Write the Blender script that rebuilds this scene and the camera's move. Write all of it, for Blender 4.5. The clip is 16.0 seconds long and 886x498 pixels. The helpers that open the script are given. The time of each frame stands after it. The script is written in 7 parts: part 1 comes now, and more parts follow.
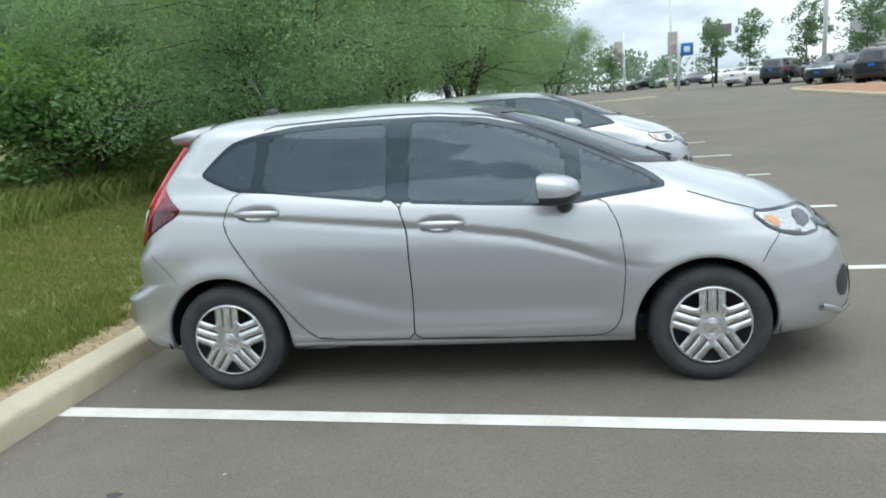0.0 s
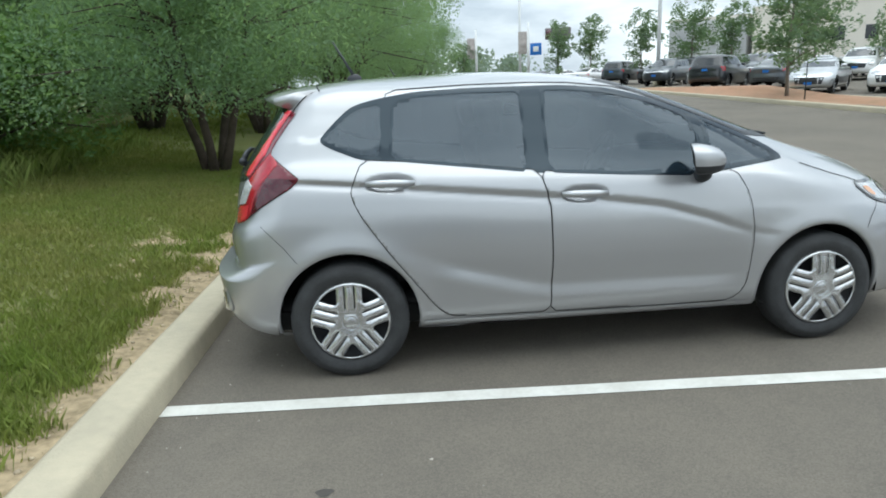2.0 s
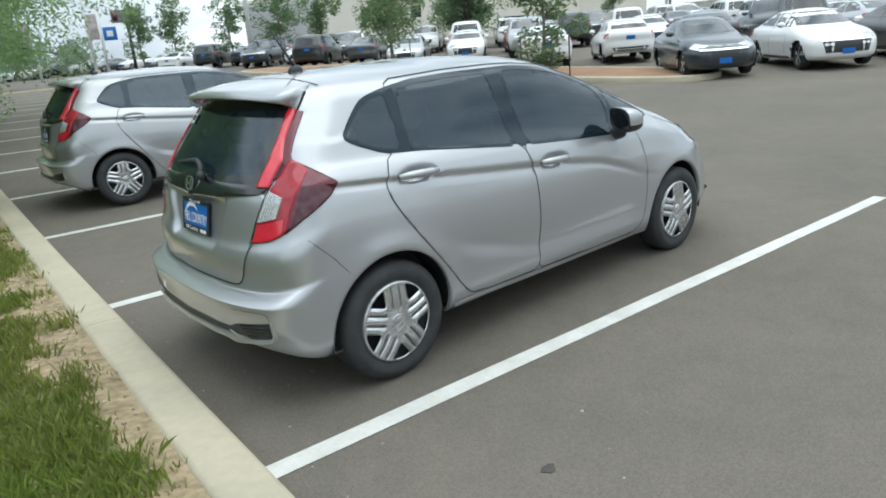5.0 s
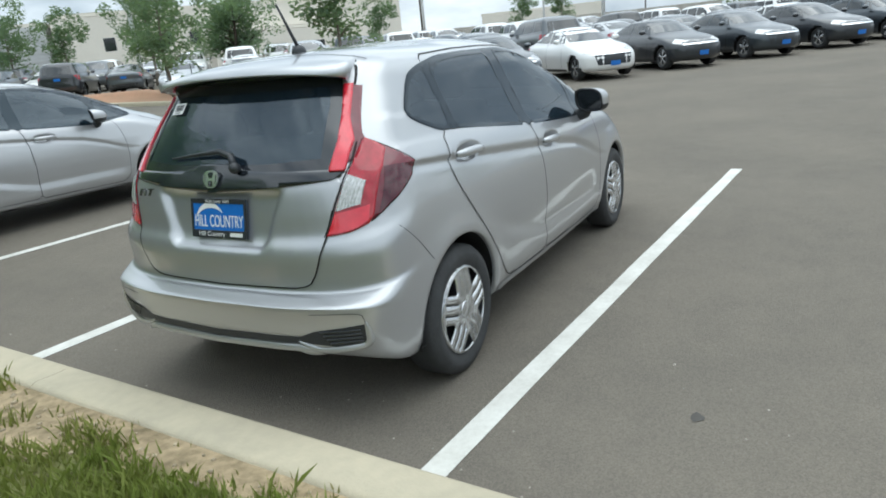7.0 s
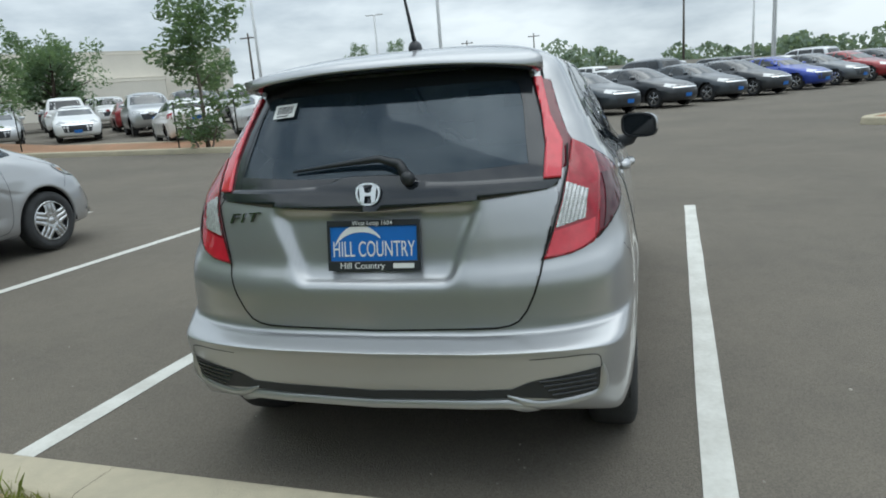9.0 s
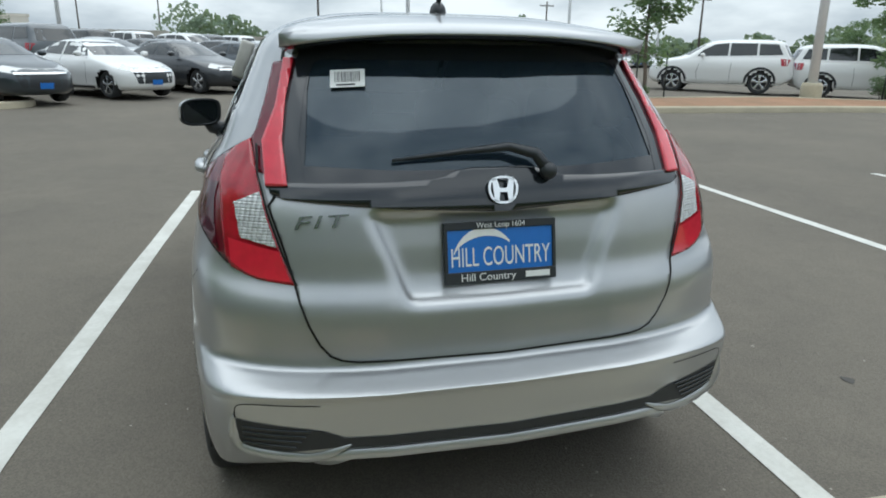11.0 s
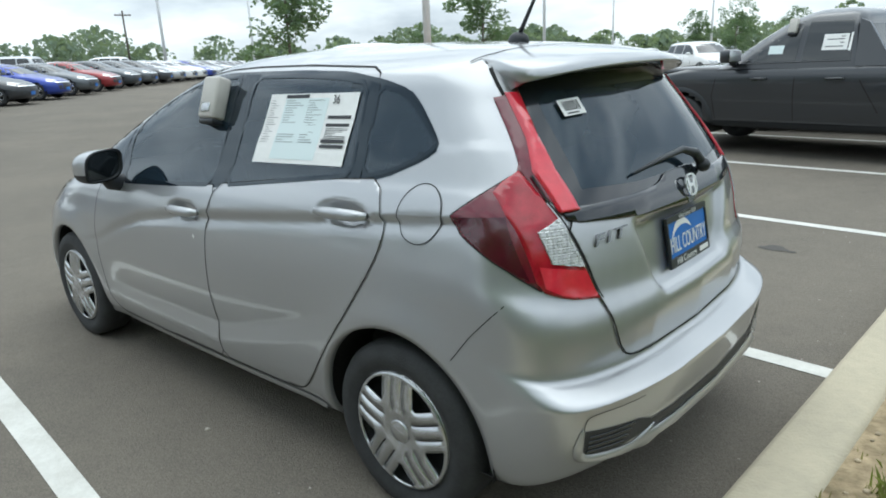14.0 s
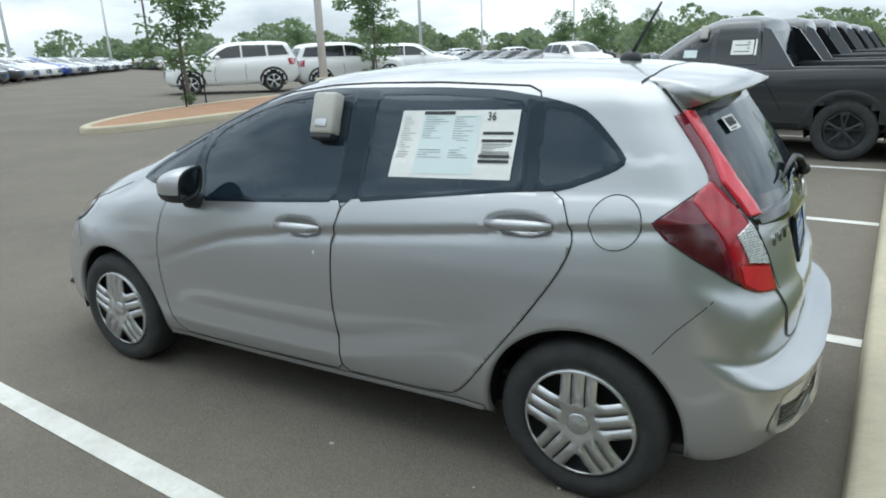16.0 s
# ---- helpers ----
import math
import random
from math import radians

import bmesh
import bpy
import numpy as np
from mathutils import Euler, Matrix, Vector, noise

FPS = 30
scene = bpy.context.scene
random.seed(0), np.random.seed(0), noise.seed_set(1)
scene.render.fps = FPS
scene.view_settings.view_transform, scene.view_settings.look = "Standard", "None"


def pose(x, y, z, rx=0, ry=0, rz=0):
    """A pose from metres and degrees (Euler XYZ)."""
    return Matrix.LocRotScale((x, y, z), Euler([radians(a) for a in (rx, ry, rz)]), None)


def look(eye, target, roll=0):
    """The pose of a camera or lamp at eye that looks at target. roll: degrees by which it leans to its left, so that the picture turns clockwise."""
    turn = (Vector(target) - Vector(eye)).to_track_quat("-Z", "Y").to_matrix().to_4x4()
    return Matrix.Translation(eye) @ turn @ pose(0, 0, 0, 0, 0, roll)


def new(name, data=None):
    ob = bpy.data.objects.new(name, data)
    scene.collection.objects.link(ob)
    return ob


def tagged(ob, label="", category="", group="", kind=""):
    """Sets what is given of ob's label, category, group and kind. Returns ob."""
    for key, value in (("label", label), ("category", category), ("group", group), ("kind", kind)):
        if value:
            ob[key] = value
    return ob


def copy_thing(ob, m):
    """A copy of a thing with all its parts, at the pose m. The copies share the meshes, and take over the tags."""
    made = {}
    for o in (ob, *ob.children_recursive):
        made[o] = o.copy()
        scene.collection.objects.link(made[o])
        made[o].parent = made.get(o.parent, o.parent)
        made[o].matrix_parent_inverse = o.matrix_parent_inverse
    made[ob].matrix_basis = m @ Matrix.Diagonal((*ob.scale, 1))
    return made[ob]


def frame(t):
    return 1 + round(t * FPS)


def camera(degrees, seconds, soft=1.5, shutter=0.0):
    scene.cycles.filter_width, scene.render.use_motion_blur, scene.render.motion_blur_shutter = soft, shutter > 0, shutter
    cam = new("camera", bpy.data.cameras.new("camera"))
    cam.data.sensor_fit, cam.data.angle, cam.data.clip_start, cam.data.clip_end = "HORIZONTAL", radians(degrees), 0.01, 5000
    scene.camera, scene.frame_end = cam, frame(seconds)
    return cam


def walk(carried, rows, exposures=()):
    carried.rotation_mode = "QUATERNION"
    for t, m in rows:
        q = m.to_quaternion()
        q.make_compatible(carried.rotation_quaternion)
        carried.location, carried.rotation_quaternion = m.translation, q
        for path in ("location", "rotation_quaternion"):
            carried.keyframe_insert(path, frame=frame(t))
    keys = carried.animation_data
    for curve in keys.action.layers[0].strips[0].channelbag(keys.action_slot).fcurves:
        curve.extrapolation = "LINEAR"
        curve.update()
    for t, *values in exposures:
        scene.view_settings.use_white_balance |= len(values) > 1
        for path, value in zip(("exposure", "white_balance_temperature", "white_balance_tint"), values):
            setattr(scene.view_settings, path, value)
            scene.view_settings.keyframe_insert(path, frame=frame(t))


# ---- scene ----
cam = camera(66.6, 16.0, soft=1.85)
PATH = [
    (0, (1.645, -4.145, 1.481), (1.391, -2.207, 1.059), -4.3),
    (0.5, (1.229, -4.143, 1.422), (1.032, -2.193, 1.024), -2.0),
    (1, (0.905, -4.19, 1.454), (0.844, -2.234, 1.042), -2.1),
    (1.5, (0.564, -4.104, 1.436), (0.587, -2.152, 0.998), -3.7),
    (2, (0.13, -4.061, 1.43), (0.338, -2.127, 0.963), -2.2),
    (2.5, (-0.192, -4.069, 1.519), (0.229, -2.179, 1.016), -2.1),
    (3, (-0.536, -3.898, 1.476), (0.019, -2.039, 0.987), -3.5),
    (3.5, (-0.852, -3.749, 1.519), (-0.131, -1.949, 1.028), -1.5),
    (4, (-1.2, -3.713, 1.584), (-0.17, -2.078, 1.068), -2.5),
    (4.2, (-1.334, -3.631, 1.615), (-0.266, -2.031, 1.066), -2.4),
    (6.3, (-2.252, -2.634, 1.479), (-0.745, -1.455, 0.896), -5.5),
    (6.5, (-2.331, -2.483, 1.476), (-0.811, -1.332, 0.872), -2.9),
    (7, (-2.501, -2.191, 1.44), (-0.846, -1.223, 0.872), -5.8),
    (7.5, (-2.568, -1.848, 1.384), (-0.853, -0.978, 0.833), -4.2),
    (8, (-2.58, -1.466, 1.368), (-0.825, -0.647, 0.866), -2.6),
    (8.5, (-2.619, -1.123, 1.339), (-0.762, -0.526, 0.897), -5.5),
    (9, (-2.569, -0.778, 1.306), (-0.689, -0.262, 0.862), -4.5),
    (9.5, (-2.492, -0.415, 1.344), (-0.606, 0.019, 0.837), -1.4),
    (11.8, (-2.021, 1.081, 1.355), (-0.3, 0.22, 0.808), 0.3),
    (12, (-1.969, 1.181, 1.346), (-0.263, 0.294, 0.796), 0.4),
    (12.5, (-1.785, 1.423, 1.356), (-0.239, 0.32, 0.727), -1.5),
    (13, (-1.706, 1.73, 1.392), (-0.231, 0.507, 0.818), -1.5),
    (13.5, (-1.607, 1.993, 1.425), (-0.214, 0.672, 0.867), -1.9),
    (14, (-1.405, 2.13, 1.456), (-0.121, 0.701, 0.901), -2.6),
    (14.5, (-1.233, 2.367, 1.496), (0.011, 0.897, 0.956), -1.5),
    (15, (-1.062, 2.572, 1.53), (0.076, 1.041, 0.928), -1.9),
    (15.5, (-0.821, 2.592, 1.546), (0.222, 1.016, 0.89), -2.6),
    (16, (-0.677, 2.805, 1.574), (0.307, 1.162, 0.995), -2.3),
]
walk(cam, [(t, look(eye, target, roll)) for t, eye, target, roll in PATH], [(0, 0.28, 5950, 4), (3.5, 0.12, 5950, 4), (7, 0.16, 5950, 4), (8, 0.0, 5950, 4), (9, -0.25, 5950, 4), (9.7, -0.25, 5950, 4), (11.8, 0.0, 5950, 4), (12.5, 0.14, 5950, 4), (16, 0.08, 5950, 4)])

# ---- world and light: a bright overcast sky ----
world = bpy.data.worlds.new("sky")
scene.world = world
world.use_nodes = True
wn = world.node_tree.nodes
wl = world.node_tree.links
sky = wn.new("ShaderNodeTexSky")
sky.sky_type = "NISHITA"
sky.sun_disc = False
sky.sun_elevation, sky.sun_rotation = radians(58), radians(150)
sky.air_density, sky.dust_density, sky.ozone_density = 1.0, 3.0, 1.0
# cloud deck: grey-white sheet with soft darker banks, over the sky
geo = wn.new("ShaderNodeTexCoord")
mapn = wn.new("ShaderNodeMapping")
mapn.inputs["Scale"].default_value = (1.0, 1.0, 3.2)
cl = wn.new("ShaderNodeTexNoise")
cl.inputs["Scale"].default_value = 2.6
cl.inputs["Detail"].default_value = 6.0
cl.inputs["Roughness"].default_value = 0.55
ramp = wn.new("ShaderNodeValToRGB")
ramp.color_ramp.elements[0].position, ramp.color_ramp.elements[0].color = 0.36, (4.3, 4.8, 5.3, 1)
ramp.color_ramp.elements[1].position, ramp.color_ramp.elements[1].color = 0.63, (10.2, 10.4, 10.4, 1)
# an overcast sky is about twice as bright overhead as at the horizon
sep = wn.new("ShaderNodeSeparateXYZ")
grad = wn.new("ShaderNodeMapRange")
grad.inputs["From Min"].default_value, grad.inputs["From Max"].default_value = 0.0, 1.0
grad.inputs["To Min"].default_value, grad.inputs["To Max"].default_value = 1.12, 1.95
boost = wn.new("ShaderNodeVectorMath")
boost.operation = "SCALE"
wl.new(geo.outputs["Generated"], sep.inputs[0])
wl.new(sep.outputs["Z"], grad.inputs["Value"])
wl.new(grad.outputs[0], boost.inputs["Scale"])
mixn = wn.new("ShaderNodeMixRGB")
mixn.inputs[0].default_value = 0.9
bgn = wn["Background"]
bgn.inputs["Strength"].default_value = 0.10
wl.new(geo.outputs["Generated"], mapn.inputs["Vector"])
wl.new(mapn.outputs["Vector"], cl.inputs["Vector"])
wl.new(cl.outputs["Fac"], ramp.inputs["Fac"])
wl.new(sky.outputs["Color"], mixn.inputs[1])
wl.new(ramp.outputs["Color"], boost.inputs[0])
wl.new(boost.outputs[0], mixn.inputs[2])
wl.new(mixn.outputs["Color"], bgn.inputs["Color"])

sun_data = bpy.data.lights.new("sun", "SUN")
sun_data.energy, sun_data.angle, sun_data.color = 1.4, radians(75), (1.0, 0.96, 0.90)
sun = new("sun", sun_data)
sun.matrix_world = look((0, 0, 30), (-5.0, 3.5, 0))


# ---- materials ----
def mat(name, color, rough=0.5, metal=0.0, vary=0.0, scale=8.0, bump=0.0, bscale=60.0, coat=0.0, second=None, spec=0.5, rnd=0.0):
    """Procedural surface: base colour varied at two scales towards `second`, with fine relief."""
    m = bpy.data.materials.new(name)
    m.use_nodes = True
    n, l = m.node_tree.nodes, m.node_tree.links
    b = n["Principled BSDF"]
    b.inputs["Base Color"].default_value = (*color, 1)
    b.inputs["Roughness"].default_value = rough
    b.inputs["Metallic"].default_value = metal
    b.inputs["Specular IOR Level"].default_value = spec
    if coat:
        b.inputs["Coat Weight"].default_value = coat
        b.inputs["Coat Roughness"].default_value = 0.06
    tc = n.new("ShaderNodeTexCoord")
    src = None
    if vary or second:
        sec = second or tuple(c * (1 - vary) for c in color)
        n1 = n.new("ShaderNodeTexNoise"); n1.inputs["Scale"].default_value = scale; n1.inputs["Detail"].default_value = 5
        n2 = n.new("ShaderNodeTexNoise"); n2.inputs["Scale"].default_value = scale * 9; n2.inputs["Detail"].default_value = 3
        add = n.new("ShaderNodeMath"); add.operation = "MULTIPLY_ADD"; add.inputs[1].default_value = 0.45
        cr = n.new("ShaderNodeMapRange"); cr.inputs["From Min"].default_value = 0.52; cr.inputs["From Max"].default_value = 0.92
        mx = n.new("ShaderNodeMixRGB")
        mx.inputs[1].default_value, mx.inputs[2].default_value = (*color, 1), (*sec, 1)
        l.new(tc.outputs["Object"], n1.inputs["Vector"]); l.new(tc.outputs["Object"], n2.inputs["Vector"])
        l.new(n2.outputs["Fac"], add.inputs[0]); l.new(n1.outputs["Fac"], add.inputs[2])
        l.new(add.outputs[0], cr.inputs["Value"]); l.new(cr.outputs[0], mx.inputs[0])
        l.new(mx.outputs[0], b.inputs["Base Color"])
        src = mx.outputs[0]
    if rnd:
        oi = n.new("ShaderNodeNewGeometry")
        mr = n.new("ShaderNodeMapRange"); mr.inputs["To Min"].default_value = 1 - rnd; mr.inputs["To Max"].default_value = 1 + rnd
        hs = n.new("ShaderNodeHueSaturation")
        l.new(oi.outputs["Random Per Island"], mr.inputs["Value"])
        l.new(mr.outputs[0], hs.inputs["Value"])
        if src:
            l.new(src, hs.inputs["Color"])
        else:
            hs.inputs["Color"].default_value = (*color, 1)
        l.new(hs.outputs[0], b.inputs["Base Color"])
    if bump:
        bn = n.new("ShaderNodeTexNoise"); bn.inputs["Scale"].default_value = bscale; bn.inputs["Detail"].default_value = 4
        bp = n.new("ShaderNodeBump"); bp.inputs["Strength"].default_value = bump; bp.inputs["Distance"].default_value = 0.01
        l.new(tc.outputs["Object"], bn.inputs["Vector"]); l.new(bn.outputs["Fac"], bp.inputs["Height"])
        l.new(bp.outputs[0], b.inputs["Normal"])
    return m


def glass_mat(name, tint, rough=0.02, clear=0.25):
    """Tinted car glass: lets part of the light through, reflects like glass."""
    m = bpy.data.materials.new(name)
    m.use_nodes = True
    n, l = m.node_tree.nodes, m.node_tree.links
    b = n["Principled BSDF"]
    b.inputs["Base Color"].default_value = (*tint, 1)
    b.inputs["Roughness"].default_value = rough
    b.inputs["Specular IOR Level"].default_value = 0.85
    b.inputs["Specular Tint"].default_value = (0.80, 0.91, 1.0, 1)
    b.inputs["Coat Weight"].default_value = 0.0
    b.inputs["Coat Roughness"].default_value = 0.01
    tr = n.new("ShaderNodeBsdfTransparent")
    tr.inputs[0].default_value = (0.55, 0.62, 0.62, 1)
    mx = n.new("ShaderNodeMixShader")
    mx.inputs[0].default_value = 1 - clear
    l.new(tr.outputs[0], mx.inputs[1]); l.new(b.outputs[0], mx.inputs[2])
    l.new(mx.outputs[0], n["Material Output"].inputs["Surface"])
    return m


M_SILVER = mat("silver_paint", (0.44, 0.447, 0.46), 0.34, 0.62, coat=1.0, vary=0.05, scale=900)
M_BLACKTRIM = mat("gloss_black", (0.016, 0.019, 0.024), 0.10, 0, coat=0.5)
M_SATIN = mat("satin_black", (0.024, 0.027, 0.031), 0.42, 0, bump=0.1, bscale=300, spec=0.45)
M_BAND = mat("window_band_black", (0.010, 0.015, 0.021), 0.06, 0, spec=0.5)
M_BAND.node_tree.nodes["Principled BSDF"].inputs["Specular Tint"].default_value = (0.72, 0.88, 1.0, 1)
M_SEAM = mat("panel_gap", (0.006, 0.006, 0.006), 0.8)
M_TYRE = mat("tyre_rubber", (0.040, 0.042, 0.044), 0.75, 0, vary=0.4, scale=12, bump=0.25, bscale=140)
M_COVER = mat("wheel_cover_silver", (0.58, 0.59, 0.60), 0.26, 0.8, vary=0.08, scale=40)
M_DARKIN = mat("dark_steel", (0.028, 0.030, 0.033), 0.6, 0.3, vary=0.3, scale=20)
M_LINER = mat("wheel_arch_liner", (0.012, 0.012, 0.012), 0.85, bump=0.3, bscale=90)
M_BADGE = mat("dark_chrome", (0.30, 0.30, 0.31), 0.18, 1.0)
M_CHROME = mat("chrome", (0.88, 0.89, 0.90), 0.30, 1.0)
M_WINE = mat("wine_red_lens", (0.15, 0.009, 0.022), 0.08, 0, coat=0.5, vary=0.25, scale=25)
M_RED = mat("red_lens", (0.42, 0.011, 0.026), 0.08, 0, coat=0.5, vary=0.35, scale=30)
M_REDBRIGHT = mat("bright_red_lens", (0.70, 0.026, 0.050), 0.12, 0, coat=1.0, vary=0.15, scale=40)
M_REDDARK = mat("dark_red_lens", (0.07, 0.005, 0.014), 0.08, 0, coat=0.5, vary=0.3, scale=20)
M_CLEAR = mat("clear_lens", (0.62, 0.63, 0.63), 0.15, 0.5, coat=1.0, vary=0.35, scale=60, bump=0.12, bscale=200)
M_AMBER = mat("amber_lens", (0.55, 0.24, 0.08), 0.2, 0, coat=1.0)
M_GLASS = glass_mat("tinted_glass", (0.014, 0.023, 0.033), clear=0.14)
M_GLASSF = glass_mat("front_door_glass", (0.015, 0.025, 0.035), clear=0.14)
M_GLASSO = mat("dark_window_glass", (0.015, 0.018, 0.02), 0.05, 0, coat=0.6)
M_SEAT = mat("seat_fabric", (0.03, 0.03, 0.032), 0.9, bump=0.3, bscale=200)
M_PLATE = mat("blue_plate", (0.02, 0.16, 0.55), 0.35, vary=0.08, scale=30)
M_WHITE = mat("white_print", (0.82, 0.82, 0.80), 0.5, vary=0.06, scale=40)
M_INK = mat("black_print", (0.03, 0.03, 0.035), 0.6)
M_INKBLUE = mat("pale_blue_print", (0.68, 0.77, 0.77), 0.6)
M_GREYBOX = mat("grey_plastic", (0.52, 0.50, 0.46), 0.5, vary=0.1, scale=20, bump=0.1)

M_ASPHALT = mat("asphalt", (0.180, 0.160, 0.130), 0.92, 0, vary=0.2, scale=0.55, second=(0.145, 0.130, 0.108), bump=0.8, bscale=150, spec=0.3)


def grain(m, scale, low, high):
    """Fine stones in a surface: a small-scale lightening and darkening of its own colour."""
    n, l = m.node_tree.nodes, m.node_tree.links
    b = n["Principled BSDF"]
    src = b.inputs["Base Color"].links[0].from_socket
    tc = n.new("ShaderNodeTexCoord")
    v = n.new("ShaderNodeTexVoronoi"); v.inputs["Scale"].default_value = scale
    sep_c = n.new("ShaderNodeSeparateColor")
    mr = n.new("ShaderNodeMapRange"); mr.inputs["To Min"].default_value = low; mr.inputs["To Max"].default_value = high
    sc = n.new("ShaderNodeVectorMath"); sc.operation = "SCALE"
    l.new(tc.outputs["Object"], v.inputs["Vector"]); l.new(v.outputs["Color"], sep_c.inputs[0])
    l.new(sep_c.outputs[0], mr.inputs["Value"]); l.new(src, sc.inputs[0]); l.new(mr.outputs[0], sc.inputs["Scale"])
    l.new(sc.outputs[0], b.inputs["Base Color"])


grain(M_ASPHALT, 170, 0.84, 1.16)
M_LINE = mat("road_paint", (0.66, 0.655, 0.61), 0.75, vary=0.1, scale=5, second=(0.53, 0.52, 0.475), bump=0.25, bscale=120)
M_CONC = mat("kerb_concrete", (0.48, 0.425, 0.31), 0.9, vary=0.2, scale=2.2, second=(0.39, 0.35, 0.26), bump=0.35, bscale=80)
M_MULCH = mat("island_mulch", (0.36, 0.20, 0.12), 0.95, vary=0.4, scale=1.6, second=(0.27, 0.17, 0.10), bump=0.9, bscale=30)
M_BARK = mat("bark", (0.085, 0.065, 0.05), 0.95, vary=0.4, scale=9, bump=0.9, bscale=28)
M_BARK2 = mat("young_bark", (0.20, 0.17, 0.14), 0.9, vary=0.3, scale=12, bump=0.5, bscale=50)
M_STAKE = mat("dark_stake", (0.02, 0.025, 0.02), 0.7, vary=0.2, scale=30)
M_POLE = mat("white_pole", (0.72, 0.73, 0.73), 0.5, vary=0.08, scale=6)
M_WOODPOLE = mat("wood_pole", (0.10, 0.085, 0.07), 0.9, vary=0.3, scale=6)
M_BEIGE = mat("beige_stucco", (0.74, 0.70, 0.62), 0.9, vary=0.08, scale=0.5, bump=0.15, bscale=20)
M_RIB = mat("ribbed_panel", (0.62, 0.63, 0.63), 0.55, 0.1, vary=0.05, scale=1)
M_FENCE = mat("board_fence", (0.46, 0.43, 0.38), 0.9, vary=0.2, scale=1.2)


def leafy(name, a, b, trans=0.25, rnd=0.35):
    m = mat(name, a, 0.65, 0, second=b, scale=0.8, rnd=rnd, spec=0.25)
    n, l = m.node_tree.nodes, m.node_tree.links
    p = n["Principled BSDF"]
    t = n.new("ShaderNodeBsdfTranslucent")
    t.inputs[0].default_value = (a[0] * 1.5, a[1] * 1.5, a[2] * 0.8, 1)
    mx = n.new("ShaderNodeMixShader"); mx.inputs[0].default_value = trans
    l.new(p.outputs[0], mx.inputs[1]); l.new(t.outputs[0], mx.inputs[2])
    l.new(mx.outputs[0], n["Material Output"].inputs["Surface"])
    return m


M_MESQ = leafy("mesquite_leaf", (0.195, 0.285, 0.185), (0.145, 0.23, 0.15), 0.60)
M_BUSH = leafy("shrub_leaf", (0.15, 0.245, 0.095), (0.11, 0.20, 0.075), 0.45)
M_OAK = leafy("young_tree_leaf", (0.15, 0.215, 0.145), (0.115, 0.175, 0.12), 0.5)
# distance haze on the far trees is painted in: a paler, greyer leaf
M_FAR_HAZED = leafy("far_wood_leaf", (0.20, 0.255, 0.20), (0.165, 0.22, 0.175), 0.4)
M_GRASS = leafy("grass_blade", (0.15, 0.205, 0.042), (0.235, 0.225, 0.075), rnd=0.4)
M_DRY = leafy("dry_grass_blade", (0.24, 0.22, 0.10), (0.16, 0.19, 0.06), rnd=0.4)
M_TALL = leafy("tall_grass_blade", (0.16, 0.23, 0.05), (0.22, 0.24, 0.075), rnd=0.4)


# ---- small mesh kit ----
def link(name, bm, material, parent=None, label="", smooth=True):
    me = bpy.data.meshes.new(name)
    bm.to_mesh(me)
    bm.free()
    for mm in (material if isinstance(material, (list, tuple)) else [material]):
        me.materials.append(mm)
    if smooth:
        for p in me.polygons:
            p.use_smooth = True
    ob = new(name, me)
    if parent is not None:
        ob.parent = parent
    if label:
        ob["label"] = label
    return ob


def part(name, bm, material, parent, label="", smooth=True):
    return link(name, bm, material, parent, label, smooth)


def thing(name, m, label, category, group="", kind=""):
    e = new(name)
    e.empty_display_size = 0.2
    e.matrix_world = m
    return tagged(e, label, category, group, kind)


def box(bm, x0, x1, y0, y1, z0, z1, bevel=0.0, m=None):
    r = bmesh.ops.create_cube(bm, size=1.0)
    vs = r["verts"]
    for v in vs:
        v.co = Vector((x0 + (v.co.x + 0.5) * (x1 - x0), y0 + (v.co.y + 0.5) * (y1 - y0), z0 + (v.co.z + 0.5) * (z1 - z0)))
        if m is not None:
            v.co = m @ v.co
    if bevel:
        es = list({e for v in vs for e in v.link_edges})
        bmesh.ops.bevel(bm, geom=es, offset=bevel, segments=2, profile=0.5, affect="EDGES")
    return bm


def tube(bm, pts, radii, sides=8, cap=True):
    """A tapered tube along points."""
    rings = []
    for i, (p, r) in enumerate(zip(pts, radii)):
        p = Vector(p)
        d = (Vector(pts[min(i + 1, len(pts) - 1)]) - Vector(pts[max(i - 1, 0)])).normalized()
        a = d.orthogonal().normalized() if abs(d.z) > 0.95 else d.cross(Vector((0, 0, 1))).normalized()
        b = d.cross(a)
        rings.append([bm.verts.new(p + (a * math.cos(t) + b * math.sin(t)) * r) for t in (2 * math.pi * k / sides for k in range(sides))])
    for r0, r1 in zip(rings, rings[1:]):
        for k in range(sides):
            bm.faces.new((r0[k], r0[(k + 1) % sides], r1[(k + 1) % sides], r1[k]))
    if cap:
        bm.faces.new(rings[0][::-1]); bm.faces.new(rings[-1])
    return bm


def lathe(bm, prof, steps=32, axis="y", centre=(0, 0, 0), closed=False):
    """Revolve (radius, offset) points about an axis through centre."""
    rings = []
    for k in range(steps):
        a = 2 * math.pi * k / steps
        ring = []
        for r, o in prof:
            u, w = r * math.cos(a), r * math.sin(a)
            co = (u, o, w) if axis == "y" else (u, w, o)
            ring.append(bm.verts.new(Vector(centre) + Vector(co)))
        rings.append(ring)
    n = len(prof)
    for k in range(steps):
        a, b = rings[k], rings[(k + 1) % steps]
        for i in range(n if closed else n - 1):
            j = (i + 1) % n
            bm.faces.new((a[i], b[i], b[j], a[j]))
    return bm


